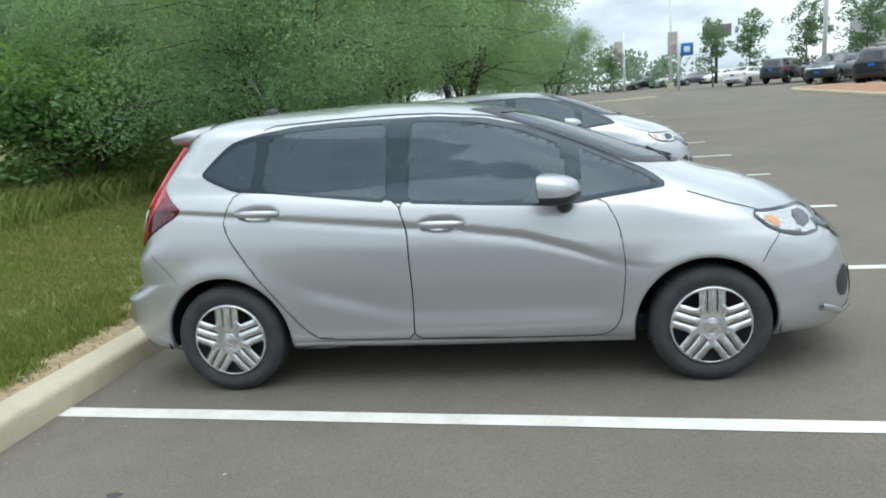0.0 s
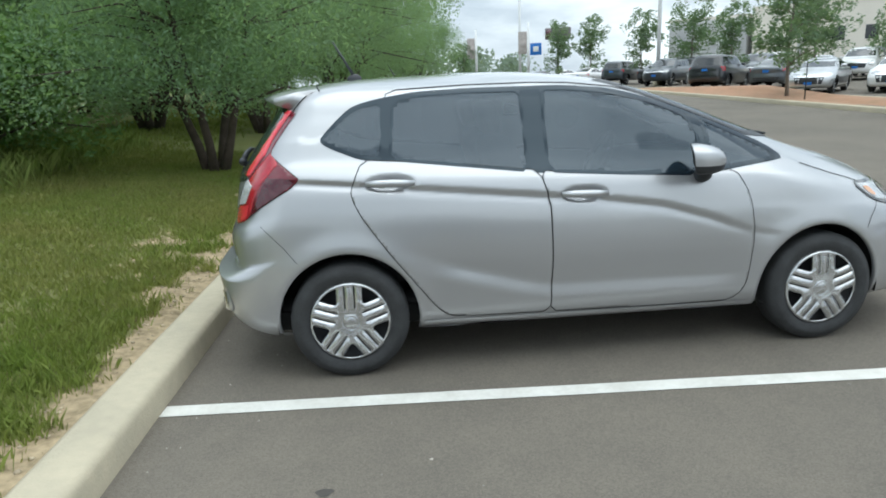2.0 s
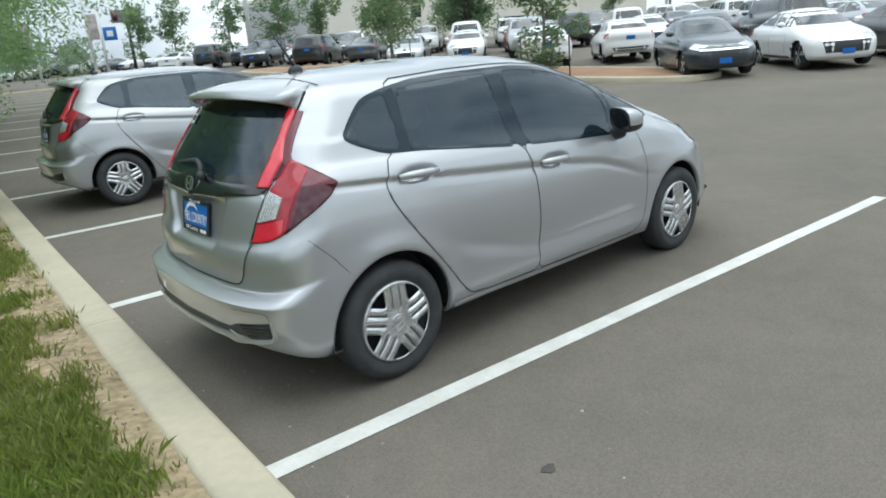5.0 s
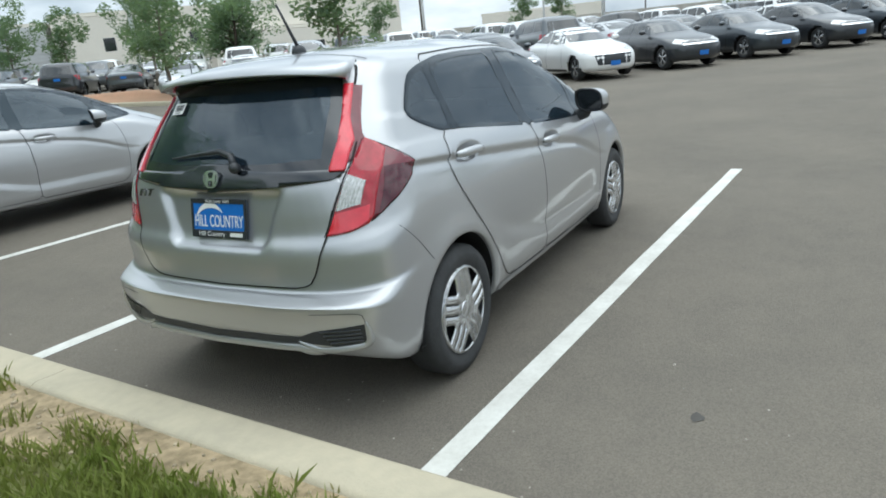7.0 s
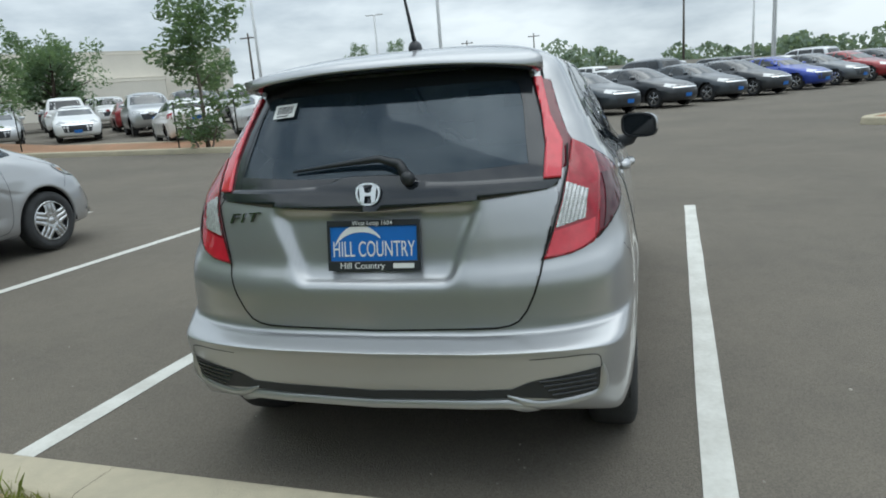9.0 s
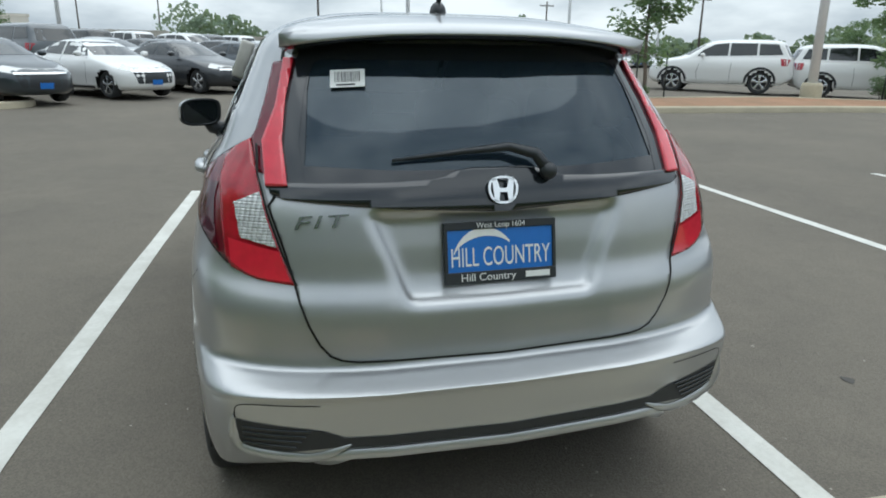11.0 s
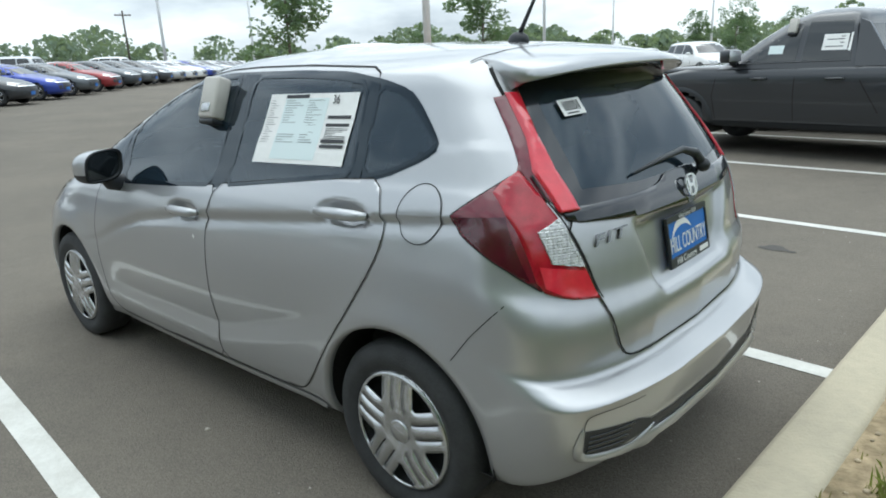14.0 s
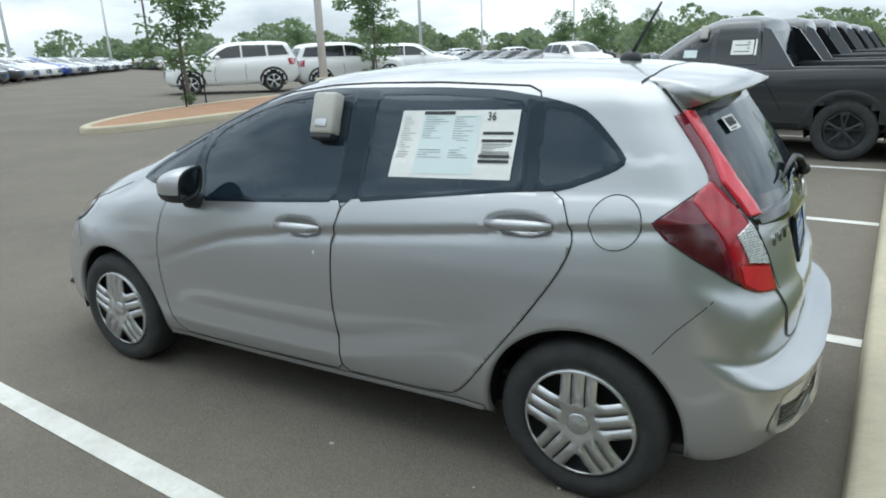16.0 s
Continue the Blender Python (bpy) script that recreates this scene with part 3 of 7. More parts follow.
def build_fit(m, label, full=True):
    car = thing("car", m, label, "car", "silver hatchbacks")
    half = shell(FIT, 1.2, 0.030, 132, 7, 2.7, 2.4, fit_shape, fit_edge)
    bm = shell_bmesh(half)
    skin = Skin(bm)
    # openings: wheel arches, side glass, rear glass, windscreen
    DLO_F = smooth_poly([(1.03, 0.998), (1.40, 0.97), (1.80, 0.945), (1.865, 1.10), (1.83, 1.235), (1.65, 1.315), (1.42, 1.375), (1.17, 1.402), (1.04, 1.405)], 1)
    DLO_R = smooth_poly([(0.24, 1.09), (0.65, 1.04), (0.93, 1.005), (0.935, 1.402), (0.67, 1.405), (0.42, 1.395), (0.275, 1.375)], 1)
    DLO_Q = smooth_poly([(-0.088, 1.196), (-0.05, 1.168), (0.08, 1.113), (0.20, 1.09), (0.225, 1.37), (0.09, 1.346), (0.0, 1.282), (-0.05, 1.235)], 1)
    BAND = smooth_poly([(-0.100, 1.193), (-0.055, 1.158), (0.10, 1.094), (0.30, 1.068), (0.65, 1.03), (0.98, 0.995), (1.40, 0.962), (1.80, 0.936), (2.05, 0.968), (2.36, 0.995), (2.27, 1.07), (1.88, 1.255), (1.66, 1.335), (1.43, 1.392), (1.17, 1.418), (0.90, 1.42), (0.66, 1.42), (0.40, 1.412), (0.20, 1.385), (0.08, 1.356), (0.03, 1.322), (-0.012, 1.285), (-0.063, 1.236)], 1)
    DLO_A = smooth_poly([(1.895, 0.96), (2.05, 0.98), (2.32, 1.00), (2.25, 1.06), (1.90, 1.225)], 1)
    REARG = smooth_poly([(-0.535, 1.045), (-0.25, 1.03), (0.25, 1.03), (0.535, 1.045), (0.50, 1.30), (0.46, 1.37), (-0.46, 1.37), (-0.50, 1.30)], 1)
    WIND = [(-0.56, 1.12), (-0.3, 1.085), (0.3, 1.085), (0.56, 1.12), (0.47, 1.36), (0.41, 1.43), (-0.41, 1.43), (-0.47, 1.36)]
    dead = set()
    for hx in (0.0, 2.505):
        for f in bm.faces:
            if all(math.hypot(v.co.x - hx, v.co.z - 0.305) < 0.388 and abs(v.co.y) > 0.45 for v in f.verts):
                dead.add(f)
    if full:
        dead.update(ring_cells(bm, BAND, "y", lambda c: abs(c.y) > 0.4))
        dead.update(ring_cells(bm, REARG, "x", lambda c: c.x < 0.05))
        dead.update(ring_cells(bm, WIND, "x", lambda c: c.x > 1.3))
    dead.update(ring_cells(bm, [(-0.50, 1.0), (-0.40, 0.64), (0.40, 0.64), (0.50, 1.0)], "x", lambda c: c.x < -0.3))
    CUPS = ((0.235, 0.985), (1.205, 0.888))

    def in_cup(x, z, k):
        return any(((x - a) / (0.125 * k)) ** 2 + ((z - b) / (0.038 * k)) ** 2 < 1 for a, b in CUPS)
    for f in bm.faces:
        c = f.calc_center_median()
        if abs(c.y) > 0.5 and (in_cup(c.x, c.z, 1.0) or any(in_cup(v.co.x, v.co.z, 1.0) for v in f.verts)):
            dead.add(f)
    bmesh.ops.delete(bm, geom=list(dead), context="FACES")
    body = part("body", bm, M_SILVER, car, "silver metallic body shell")

    for view, sg in (("right", -1), ("left", 1)):
        for hx in (0.0, 2.505):
            bm = bmesh.new()
            rows = []
            for k in range(49):
                a = math.radians(-22 + 224 * k / 48)
                row = []
                for rr, li in ((0.404, 0.0004), (0.388, 0.0012), (0.366, 0.0022), (0.350, 0.0020)):
                    row.append(bm.verts.new(skin.at(view, hx + rr * math.cos(a), 0.305 + rr * math.sin(a), li)[0]))
                p = row[-1].co
                row.append(bm.verts.new((p.x, p.y - sg * 0.03, p.z)))
                rows.append(row)
            for A, B in zip(rows, rows[1:]):
                for c in range(4):
                    f = bm.faces.new((A[c], A[c + 1], B[c + 1], B[c]))
            bmesh.ops.recalc_face_normals(bm, faces=bm.faces)
            part("wheel_arch", bm, M_SILVER, car, "silver wheel-arch lip")
            bm = bmesh.new()
            lip = []
            for k in range(33):
                a = math.radians(-9 + 198 * k / 32)
                x, z = hx + 0.362 * math.cos(a), 0.305 + 0.362 * math.sin(a)
                lip.append([bm.verts.new((x, sg * yy, z)) for yy in (0.795, 0.52)])
            for A, B in zip(lip, lip[1:]):
                bm.faces.new((A[0], A[1], B[1], B[0]))
            bm.faces.new([q[1] for q in lip])
            part("arch_liner", bm, M_LINER, car, "black arch liner")

    # rockers, floor pan
    bm = bmesh.new()
    box(bm, -0.40, 2.95, -0.68, 0.68, 0.225, 0.33, 0.02)
    part("underbody", bm, M_LINER, car, "dark underbody")

    # doors: real panels with their gaps
    R_DOOR = smooth_poly([(0.105, 1.095), (0.055, 0.99), (0.04, 0.93), (0.085, 0.83), (0.20, 0.66), (0.33, 0.49), (0.44, 0.345), (0.50, 0.295), (0.58, 0.287), (1.024, 0.28), (1.036, 0.55), (1.026, 0.86), (0.981, 1.008), (0.65, 1.048), (0.30, 1.08)], 1)
    F_DOOR = smooth_poly([(0.983, 1.005), (1.028, 0.86), (1.038, 0.55), (1.026, 0.28), (1.98, 0.262), (2.05, 0.29), (2.09, 0.36), (2.115, 0.62), (2.09, 0.83), (2.02, 0.966), (1.86, 0.945), (1.50, 0.968), (1.2, 0.988)], 1)
    for view, sg in (("right", -1), ("left", 1)):
        for poly, hdl, glass in ((R_DOOR, (0.235, 0.985), DLO_R), (F_DOOR, (1.205, 0.888), DLO_F)):
            dm = skin.patch(view, poly, 0.0022, 0.016, 0.008)
            bmesh.ops.delete(dm, geom=[f for f in dm.faces if any(in_cup(v.co.x, v.co.z, 0.98) for v in f.verts)], context="FACES")
            door = part("door", dm, M_SILVER, car, "silver side door with a black-framed window")
            part("panel_gap", skin.ribbon(view, poly, 0.0036, 0.0034, True, 0.015), M_SEAM, door, "dark panel gap")
            bm = skin.patch(view, glass, 0.0015, 0.06)
            part("window_pane", bm, (M_GLASSF if glass is DLO_F else M_GLASS), door, "dark tinted window glass")
            part("window_frame", skin.ribbon(view, shrink(glass, 0.003), 0.016, 0.003, True, height=0.001), M_BAND, door, "black window surround")
            # pull handle over a scooped recess
            hx, hz = hdl
            oval = [(hx + 0.150 * math.cos(a), hz + 0.058 * math.sin(a)) for a in (2 * math.pi * k / 32 for k in range(32))]
            cup = skin.patch(view, oval, 0.0028, 0.009, 0.0, lambda a, b, hx=hx, hz=hz: -0.030 * max(0.0, 1 - ((a - hx) / 0.125) ** 2 - ((b - hz) / 0.038) ** 2) ** 0.7)
            part("handle_cup", cup, M_SILVER, door, "scooped recess behind the handle")
            bm = bmesh.new()
            c0 = skin.at(view, hx - 0.118, hz + 0.002, 0.005)[0]
            c1 = skin.at(view, hx, hz - 0.002, 0.014)[0]
            c2 = skin.at(view, hx + 0.118, hz - 0.006, 0.005)[0]
            pts = [c0.lerp(c1, 0.0), c0.lerp(c1, 0.45) + Vector((0, sg * 0.004, 0)), c1, c1.lerp(c2, 0.55) + Vector((0, sg * 0.004, 0)), c2]
            tube(bm, pts, [0.012, 0.019, 0.020, 0.019, 0.012], 12)
            part("handle", bm, M_SILVER, door, "body-coloured pull handle")
        # black surround of the whole window band, open behind the panes
        bm = skin.patch(view, BAND, 0.0010, 0.02)
        holes = [shrink(q, 0.004) for q in (DLO_F, DLO_R, DLO_Q, DLO_A)]
        gone = [f for f in bm.faces if any(all(inside(q, v.co.x, v.co.z) for v in f.verts) for q in holes)]
        bmesh.ops.delete(bm, geom=gone, context="FACES")
        part("window_band", bm, M_BAND, car, "black window surround")
        B_PILLAR = [(0.935, 1.012), (1.03, 1.002), (1.04, 1.408), (0.935, 1.408)]
        part("pillar_cover", skin.patch(view, B_PILLAR, 0.0025, 0.06), M_BAND, car, "black pillar cover between the windows")
        C_PILLAR = [(0.198, 1.085), (0.245, 1.085), (0.285, 1.385), (0.222, 1.37)]
        part("pillar_cover", skin.patch(view, C_PILLAR, 0.0025, 0.06), M_BAND, car, "black strip ahead of the quarter window")
        A_PILLAR = [(1.80, 0.945), (1.90, 0.955), (1.905, 1.23), (1.83, 1.25), (1.865, 1.10)]
        part("pillar_cover", skin.patch(view, A_PILLAR, 0.0025, 0.06), M_BAND, car, "black mirror-side pillar")
        for q in (DLO_Q, DLO_A):
            part("window_pane", skin.patch(view, q, 0.0015, 0.05), M_GLASS, car, "small fixed tinted window")
            part("window_frame", skin.ribbon(view, shrink(q, 0.003), 0.014, 0.003, True), M_BAND, car, "black edge of the fixed window")
        # roof drip line and fender, bumper and hood seams
        part("roof_seam", skin.ribbon(view, [(0.232, 1.375), (0.246, 1.405), (0.30, 1.424), (0.67, 1.436), (1.00, 1.436), (1.20, 1.428), (1.45, 1.40), (1.67, 1.345), (1.88, 1.262)], 0.0055, 0.0012), M_SEAM, car, "dark door-top seam")
        part("bumper_seam", skin.ribbon(view, [(-0.40, 0.805), (-0.30, 0.70), (-0.225, 0.60)], 0.0028, 0.0012), M_SEAM, car, "thin bumper seam")
        part("bumper_seam", skin.ribbon(view, [(2.87, 0.745), (2.80, 0.67), (2.765, 0.615)], 0.004, 0.0015), M_SEAM, car, "thin bumper seam")
        part("sill_strip", skin.ribbon(view, [(0.37, 0.262), (1.2, 0.252), (2.14, 0.242)], 0.030, 0.004, False, height=0.008), M_SILVER, car, "body-coloured sill moulding")
        part("spoiler_seam", skin.ribbon(view, [(-0.225, 1.335), (-0.195, 1.37), (-0.165, 1.40), (-0.12, 1.432)], 0.006, 0.002), M_SEAM, car, "seam ahead of the spoiler")
        # door mirror: silver cap, flat glass set in a black rim behind, black foot
        mir = thing_part("door_mirror", car, Matrix())
        cap_secs, low_secs = [], []
        cap, low = bmesh.new(), bmesh.new()
        for k in range(9):
            f = k / 8
            # from the glass plane forward the housing shrinks to a rounded nose
            x = 1.742 + 0.150 * f
            g = math.sqrt(max(0.0, 1 - f ** 2.4))
            hy, hz = 0.112 * (0.30 + 0.70 * g), 0.074 * (0.16 + 0.84 * g)
            cy, cz = 0.905 - 0.035 * f * f, 1.040 - 0.012 * f * f
            ring = [(x - 0.018 * math.sin(a) * (1 - f), sg * (cy + hy * math.copysign(abs(math.cos(a)) ** 0.62, math.cos(a))), cz + hz * math.copysign(abs(math.sin(a)) ** 0.62, math.sin(a))) for a in (2 * math.pi * q / 32 for q in range(32))]
            cap_secs.append([cap.verts.new(p) for p in ring[:17]] + [cap.verts.new(ring[31]), cap.verts.new(ring[17])])
            low_secs.append([low.verts.new((p[0], p[1], p[2] - 0.0015)) for p in ring[17:]])
        for P, Q in zip(cap_secs, cap_secs[1:]):
            for q in range(16):
                cap.faces.new((P[q], P[q + 1], Q[q + 1], Q[q]))
            cap.faces.new((P[17], P[0], Q[0], Q[17]))
            cap.faces.new((P[16], P[18], Q[18], Q[16]))
        cap.faces.new([cap_secs[-1][17]] + cap_secs[-1][:17] + [cap_secs[-1][18]])
        for P, Q in zip(low_secs, low_secs[1:]):
            for q in range(len(P) - 1):
                low.faces.new((P[q], P[q + 1], Q[q + 1], Q[q]))
        low.faces.new(low_secs[-1])
        bmesh.ops.recalc_face_normals(cap, faces=cap.faces)
        bmesh.ops.recalc_face_normals(low, faces=low.faces)
        turn = pose(1.80, sg * 0.885, 1.04, 0, 0, sg * 24) @ pose(-1.80, -sg * 0.885, -1.04)
        cap.transform(turn)
        low.transform(turn)
        part("shell", cap, M_SILVER, mir, "silver mirror cap")
        part("lower_shell", low, M_SATIN, mir, "black lower mirror shell")
        bm = bmesh.new()
        rim = [(sg * (0.905 + 0.110 * math.copysign(abs(math.cos(a)) ** 0.62, math.cos(a))), 1.040 + 0.072 * math.copysign(abs(math.sin(a)) ** 0.62, math.sin(a)), 1.742 - 0.018 * math.sin(a)) for a in (2 * math.pi * q / 32 for q in range(32))]
        secs = [[bm.verts.new((x + dx, sg * 0.905 + (y - sg * 0.905) * k, 1.040 + (z - 1.040) * k)) for y, z, x in rim] for k, dx in ((1.0, 0.004), (1.0, -0.004), (0.90, -0.004), (0.88, 0.006))]
        for P, Q in zip(secs, secs[1:]):
            for q in range(32):
                bm.faces.new((P[q], P[(q + 1) % 32], Q[(q + 1) % 32], Q[q]))
        bmesh.ops.recalc_face_normals(bm, faces=bm.faces)
        bm.transform(turn)
        part("rim", bm, M_SATIN, mir, "black rim round the mirror glass")
        bm = bmesh.new()
        bm.faces.new([bm.verts.new((x + 0.005, sg * 0.905 + (y - sg * 0.905) * 0.895, 1.040 + (z - 1.040) * 0.895)) for y, z, x in rim])
        bm.transform(turn)
        part("mirror_glass", bm, M_GLASSO, mir, "dark mirror glass", smooth=False)
        bm = bmesh.new()
        tube(bm, [(1.83, sg * 0.715, 0.945), (1.83, sg * 0.775, 0.938), (1.82, sg * 0.83, 0.955), (1.81, sg * 0.86, 0.990)], [0.040, 0.042, 0.040, 0.030], 12)
        part("mirror_foot", bm, M_SATIN, mir, "black mirror foot")
        # tail lamp: red housing round the corner, clear middle, and a red strip up the glass
        lamp = thing_part("tail_lamp", car, Matrix())
        fl = lambda pts: [(sg * a, b) for a, b in pts]
        side_poly = [(-0.203, 1.024), (-0.286, 1.090), (-0.346, 1.139), (-0.385, 1.115), (-0.405, 1.06), (-0.425, 0.96), (-0.465, 0.835), (-0.445, 0.853), (-0.393, 0.893), (-0.313, 0.941), (-0.245, 0.979), (-0.215, 1.005)]
        part("side_lens", skin.patch(view, side_poly, 0.003, 0.016, 0.005), M_WINE, lamp, "deep red wrap-round lens")
        part("lamp_seam", skin.ribbon(view, side_poly, 0.0034, 0.0036, True, 0.012), M_SEAM, lamp, "thin dark gap round the lamp")
        dark_poly = [(-0.212, 1.020), (-0.30, 1.026), (-0.359, 1.027), (-0.393, 0.962), (-0.440, 0.865), (-0.392, 0.898), (-0.313, 0.947), (-0.250, 0.984)]
        part("dark_lens", skin.patch(view, dark_poly, 0.0055, 0.016), M_REDDARK, lamp, "dark red lower lens")
        # rear-facing parts
        part("upper_lens", skin.patch("rear", fl([(0.513, 1.335), (0.550, 1.328), (0.583, 1.226), (0.610, 1.155), (0.622, 1.139), (0.614, 1.06), (0.585, 1.05), (0.580, 1.128), (0.545, 1.208), (0.500, 1.32)]), 0.004, 0.012, 0.004), M_WINE, lamp, "wine red pillar lens")
        part("rear_lens", skin.patch("rear", fl([(0.622, 1.136), (0.660, 1.113), (0.690, 1.085), (0.706, 1.03), (0.708, 0.95), (0.704, 0.86), (0.690, 0.828), (0.656, 0.811), (0.623, 0.800), (0.540, 0.788), (0.570, 0.871), (0.597, 0.963), (0.614, 1.052)]), 0.0062, 0.014, 0.006), M_RED, lamp, "red rear lens")
        part("reversing_lens", skin.patch("rear", fl([(0.608, 1.012), (0.671, 0.985), (0.661, 0.903), (0.576, 0.883), (0.598, 0.96)]), 0.0085, 0.003, 0.004, lambda a, b: 0.0028 * abs(math.sin(a * 260 + b * 60)) + 0.0016 * abs(math.sin(b * 420))), M_CLEAR, lamp, "clear ridged reversing lens", smooth=False)
        part("lower_lens", skin.patch("rear", fl([(0.572, 0.873), (0.664, 0.893), (0.692, 0.90), (0.690, 0.842), (0.656, 0.818), (0.623, 0.806), (0.548, 0.796)]), 0.0085, 0.02), M_REDBRIGHT, lamp, "bright red lower lens")
        part("glass_edge", skin.patch("rear", fl([(0.455, 1.338), (0.520, 1.338), (0.556, 1.212), (0.594, 1.128), (0.594, 1.022), (0.500, 1.030), (0.505, 1.131), (0.485, 1.23)]), 0.0055, 0.012), M_BLACKTRIM, lamp, "black glass edge beside the strip")
        part("light_strip", skin.patch("rear", fl([(0.493, 1.335), (0.518, 1.335), (0.552, 1.212), (0.592, 1.128), (0.592, 1.024), (0.540, 1.026), (0.543, 1.131), (0.526, 1.225)]), 0.014, 0.012, 0.014), M_REDBRIGHT, lamp, "bright red strip beside the rear window")
        part("lamp_gap", skin.ribbon("rear", fl([(0.606, 1.122), (0.610, 1.052), (0.592, 0.963), (0.565, 0.871), (0.534, 0.786)]), 0.0055, 0.0105, False, 0.012), M_SEAM, lamp, "dark gap beside the tailgate")
        # headlamp
        head = thing_part("headlamp", car, Matrix())
        part("lens", skin.patch(view, smooth_poly([(2.73, 0.845), (2.90, 0.835), (3.06, 0.83), (3.13, 0.79), (3.12, 0.715), (2.98, 0.715), (2.84, 0.755)], 1), 0.004, 0.03, 0.006), M_CLEAR, head, "clear headlamp lens")
        part("indicator", skin.patch(view, smooth_poly([(2.79, 0.822), (2.86, 0.812), (2.89, 0.762), (2.84, 0.775)], 1), 0.006, 0.03), M_AMBER, head, "amber indicator")
        part("lamp_bowl", skin.patch(view, smooth_poly([(2.96, 0.815), (3.05, 0.812), (3.09, 0.755), (2.99, 0.735)], 1), 0.006, 0.03), M_GLASSO, head, "dark lamp bowl")
        part("lamp_surround", skin.ribbon(view, smooth_poly([(2.73, 0.845), (2.90, 0.835), (3.06, 0.83), (3.13, 0.79), (3.12, 0.715), (2.98, 0.715), (2.84, 0.755)], 1), 0.012, 0.005, True), M_BLACKTRIM, head, "black edge of the headlamp")
        # front air intake and chin
        part("intake", skin.patch(view, smooth_poly([(3.17, 0.47), (3.25, 0.53), (3.29, 0.48), (3.27, 0.36), (3.19, 0.38)], 1), 0.003, 0.03), M_SATIN, car, "black fog-lamp recess")
        part("hood_seam", skin.ribbon("top", [(2.44, sg * 0.665), (2.62, sg * 0.68), (2.80, sg * 0.66), (2.95, sg * 0.60), (3.05, sg * 0.52)], 0.006, 0.0015), M_SEAM, car, "hood shut line")
    # fuel flap
    fuel = [(-0.088 + 0.083 * math.cos(a), 1.013 + 0.083 * math.sin(a)) for a in (2 * math.pi * k / 40 for k in range(40))]
    flap = part("fuel_flap", skin.patch("left", fuel, 0.002, 0.02), M_SILVER, car, "round fuel flap")
    part("panel_gap", skin.ribbon("left", fuel, 0.0030, 0.0028, True, 0.015), M_SEAM, flap)
    # dent mark on the door skin
    bm = bmesh.new()
    bmesh.ops.create_uvsphere(bm, u_segments=8, v_segments=6, radius=0.006)
    for v in bm.verts:
        v.co = skin.at("left", 1.12, 0.79, 0.003)[0] + Vector((v.co.x, v.co.y * 0.3, v.co.z * 1.5))
    part("paint_chip", bm, M_WHITE, car, "small pale paint chip")

    # hatch
    HATCH = smooth_poly([(-0.60, 1.01), (-0.555, 0.86), (-0.525, 0.72), (-0.475, 0.612), (-0.42, 0.585), (0.0, 0.578), (0.42, 0.585), (0.475, 0.612), (0.525, 0.72), (0.555, 0.86), (0.60, 1.01)], 1)

    def recess(a, b):
        lo = 0.255 + (b - 0.745) * 0.40
        e = sig((lo - abs(a)) / 0.007) * sig((b - 0.742) / 0.007) * sig((0.962 - b) / 0.006)
        return -0.030 * e
    hatch = part("tailgate", skin.patch("rear", HATCH, 0.0035, 0.011, 0.010, recess), M_SILVER, car, "silver tailgate with a recess for the plate")
    part("panel_gap", skin.ribbon("rear", HATCH[1:-1], 0.0060, 0.0046, False, 0.012), M_SEAM, hatch, "dark gap round the tailgate")
    part("rear_window", skin.patch("rear", REARG, 0.002, 0.05), M_GLASS, hatch, "dark tinted rear window")
    part("window_frame", skin.ribbon("rear", shrink(REARG, 0.012), 0.045, 0.0045, True), M_BLACKTRIM, hatch, "black edge of the rear window")
    TRIM = smooth_poly([(-0.588, 1.034), (-0.3, 1.035), (-0.16, 1.04), (-0.10, 1.065), (0.10, 1.065), (0.16, 1.04), (0.3, 1.035), (0.588, 1.034), (0.583, 1.0), (0.30, 0.975), (0.0, 0.958), (-0.30, 0.975), (-0.583, 1.0)], 1)
    part("trim_bar", skin.patch("rear", TRIM, 0.008, 0.02, 0.006, lambda a, b: 0.005 * (1 - (a / 0.6) ** 2)), M_BLACKTRIM, hatch, "gloss black bar under the rear window")
    # wiper
    bm = bmesh.new()
    A = [skin.at("rear", a, b, l)[0] for a, b, l in ((-0.13, 1.045, 0.035), (-0.10, 1.085, 0.040), (-0.03, 1.105, 0.035), (0.10, 1.10, 0.022), (0.28, 1.085, 0.015))]
    tube(bm, A, [0.018, 0.016, 0.012, 0.008, 0.004], 8)
    bmesh.ops.create_uvsphere(bm, u_segments=10, v_segments=8, radius=0.024, matrix=Matrix.Translation(A[0]))
    part("wiper", bm, M_SATIN, hatch, "black rear wiper")
    # emblem: chrome rounded frame with an upright-barred letter shape
    em = skin.at("rear", 0.0, 1.008, 0.022)[0]
    badge = thing_part("emblem", car, Matrix.Translation(em) @ pose(0, 0, 0, 74, 0, -90))
    bm = bmesh.new()
    fr = smooth_poly([(-0.045, 0.036), (0.045, 0.036), (0.036, -0.036), (-0.036, -0.036)], 2)
    inn = [(a * 0.84, b * 0.84) for a, b in fr]
    vo = [[bm.verts.new((a, b, h)) for a, b in q] for q, h in ((fr, 0.0), (fr, 0.006), (inn, 0.006), (inn, 0.0))]
    for P, Q in zip(vo, vo[1:]):
        for k in range(len(P)):
            bm.faces.new((P[k], P[(k + 1) % len(P)], Q[(k + 1) % len(P)], Q[k]))
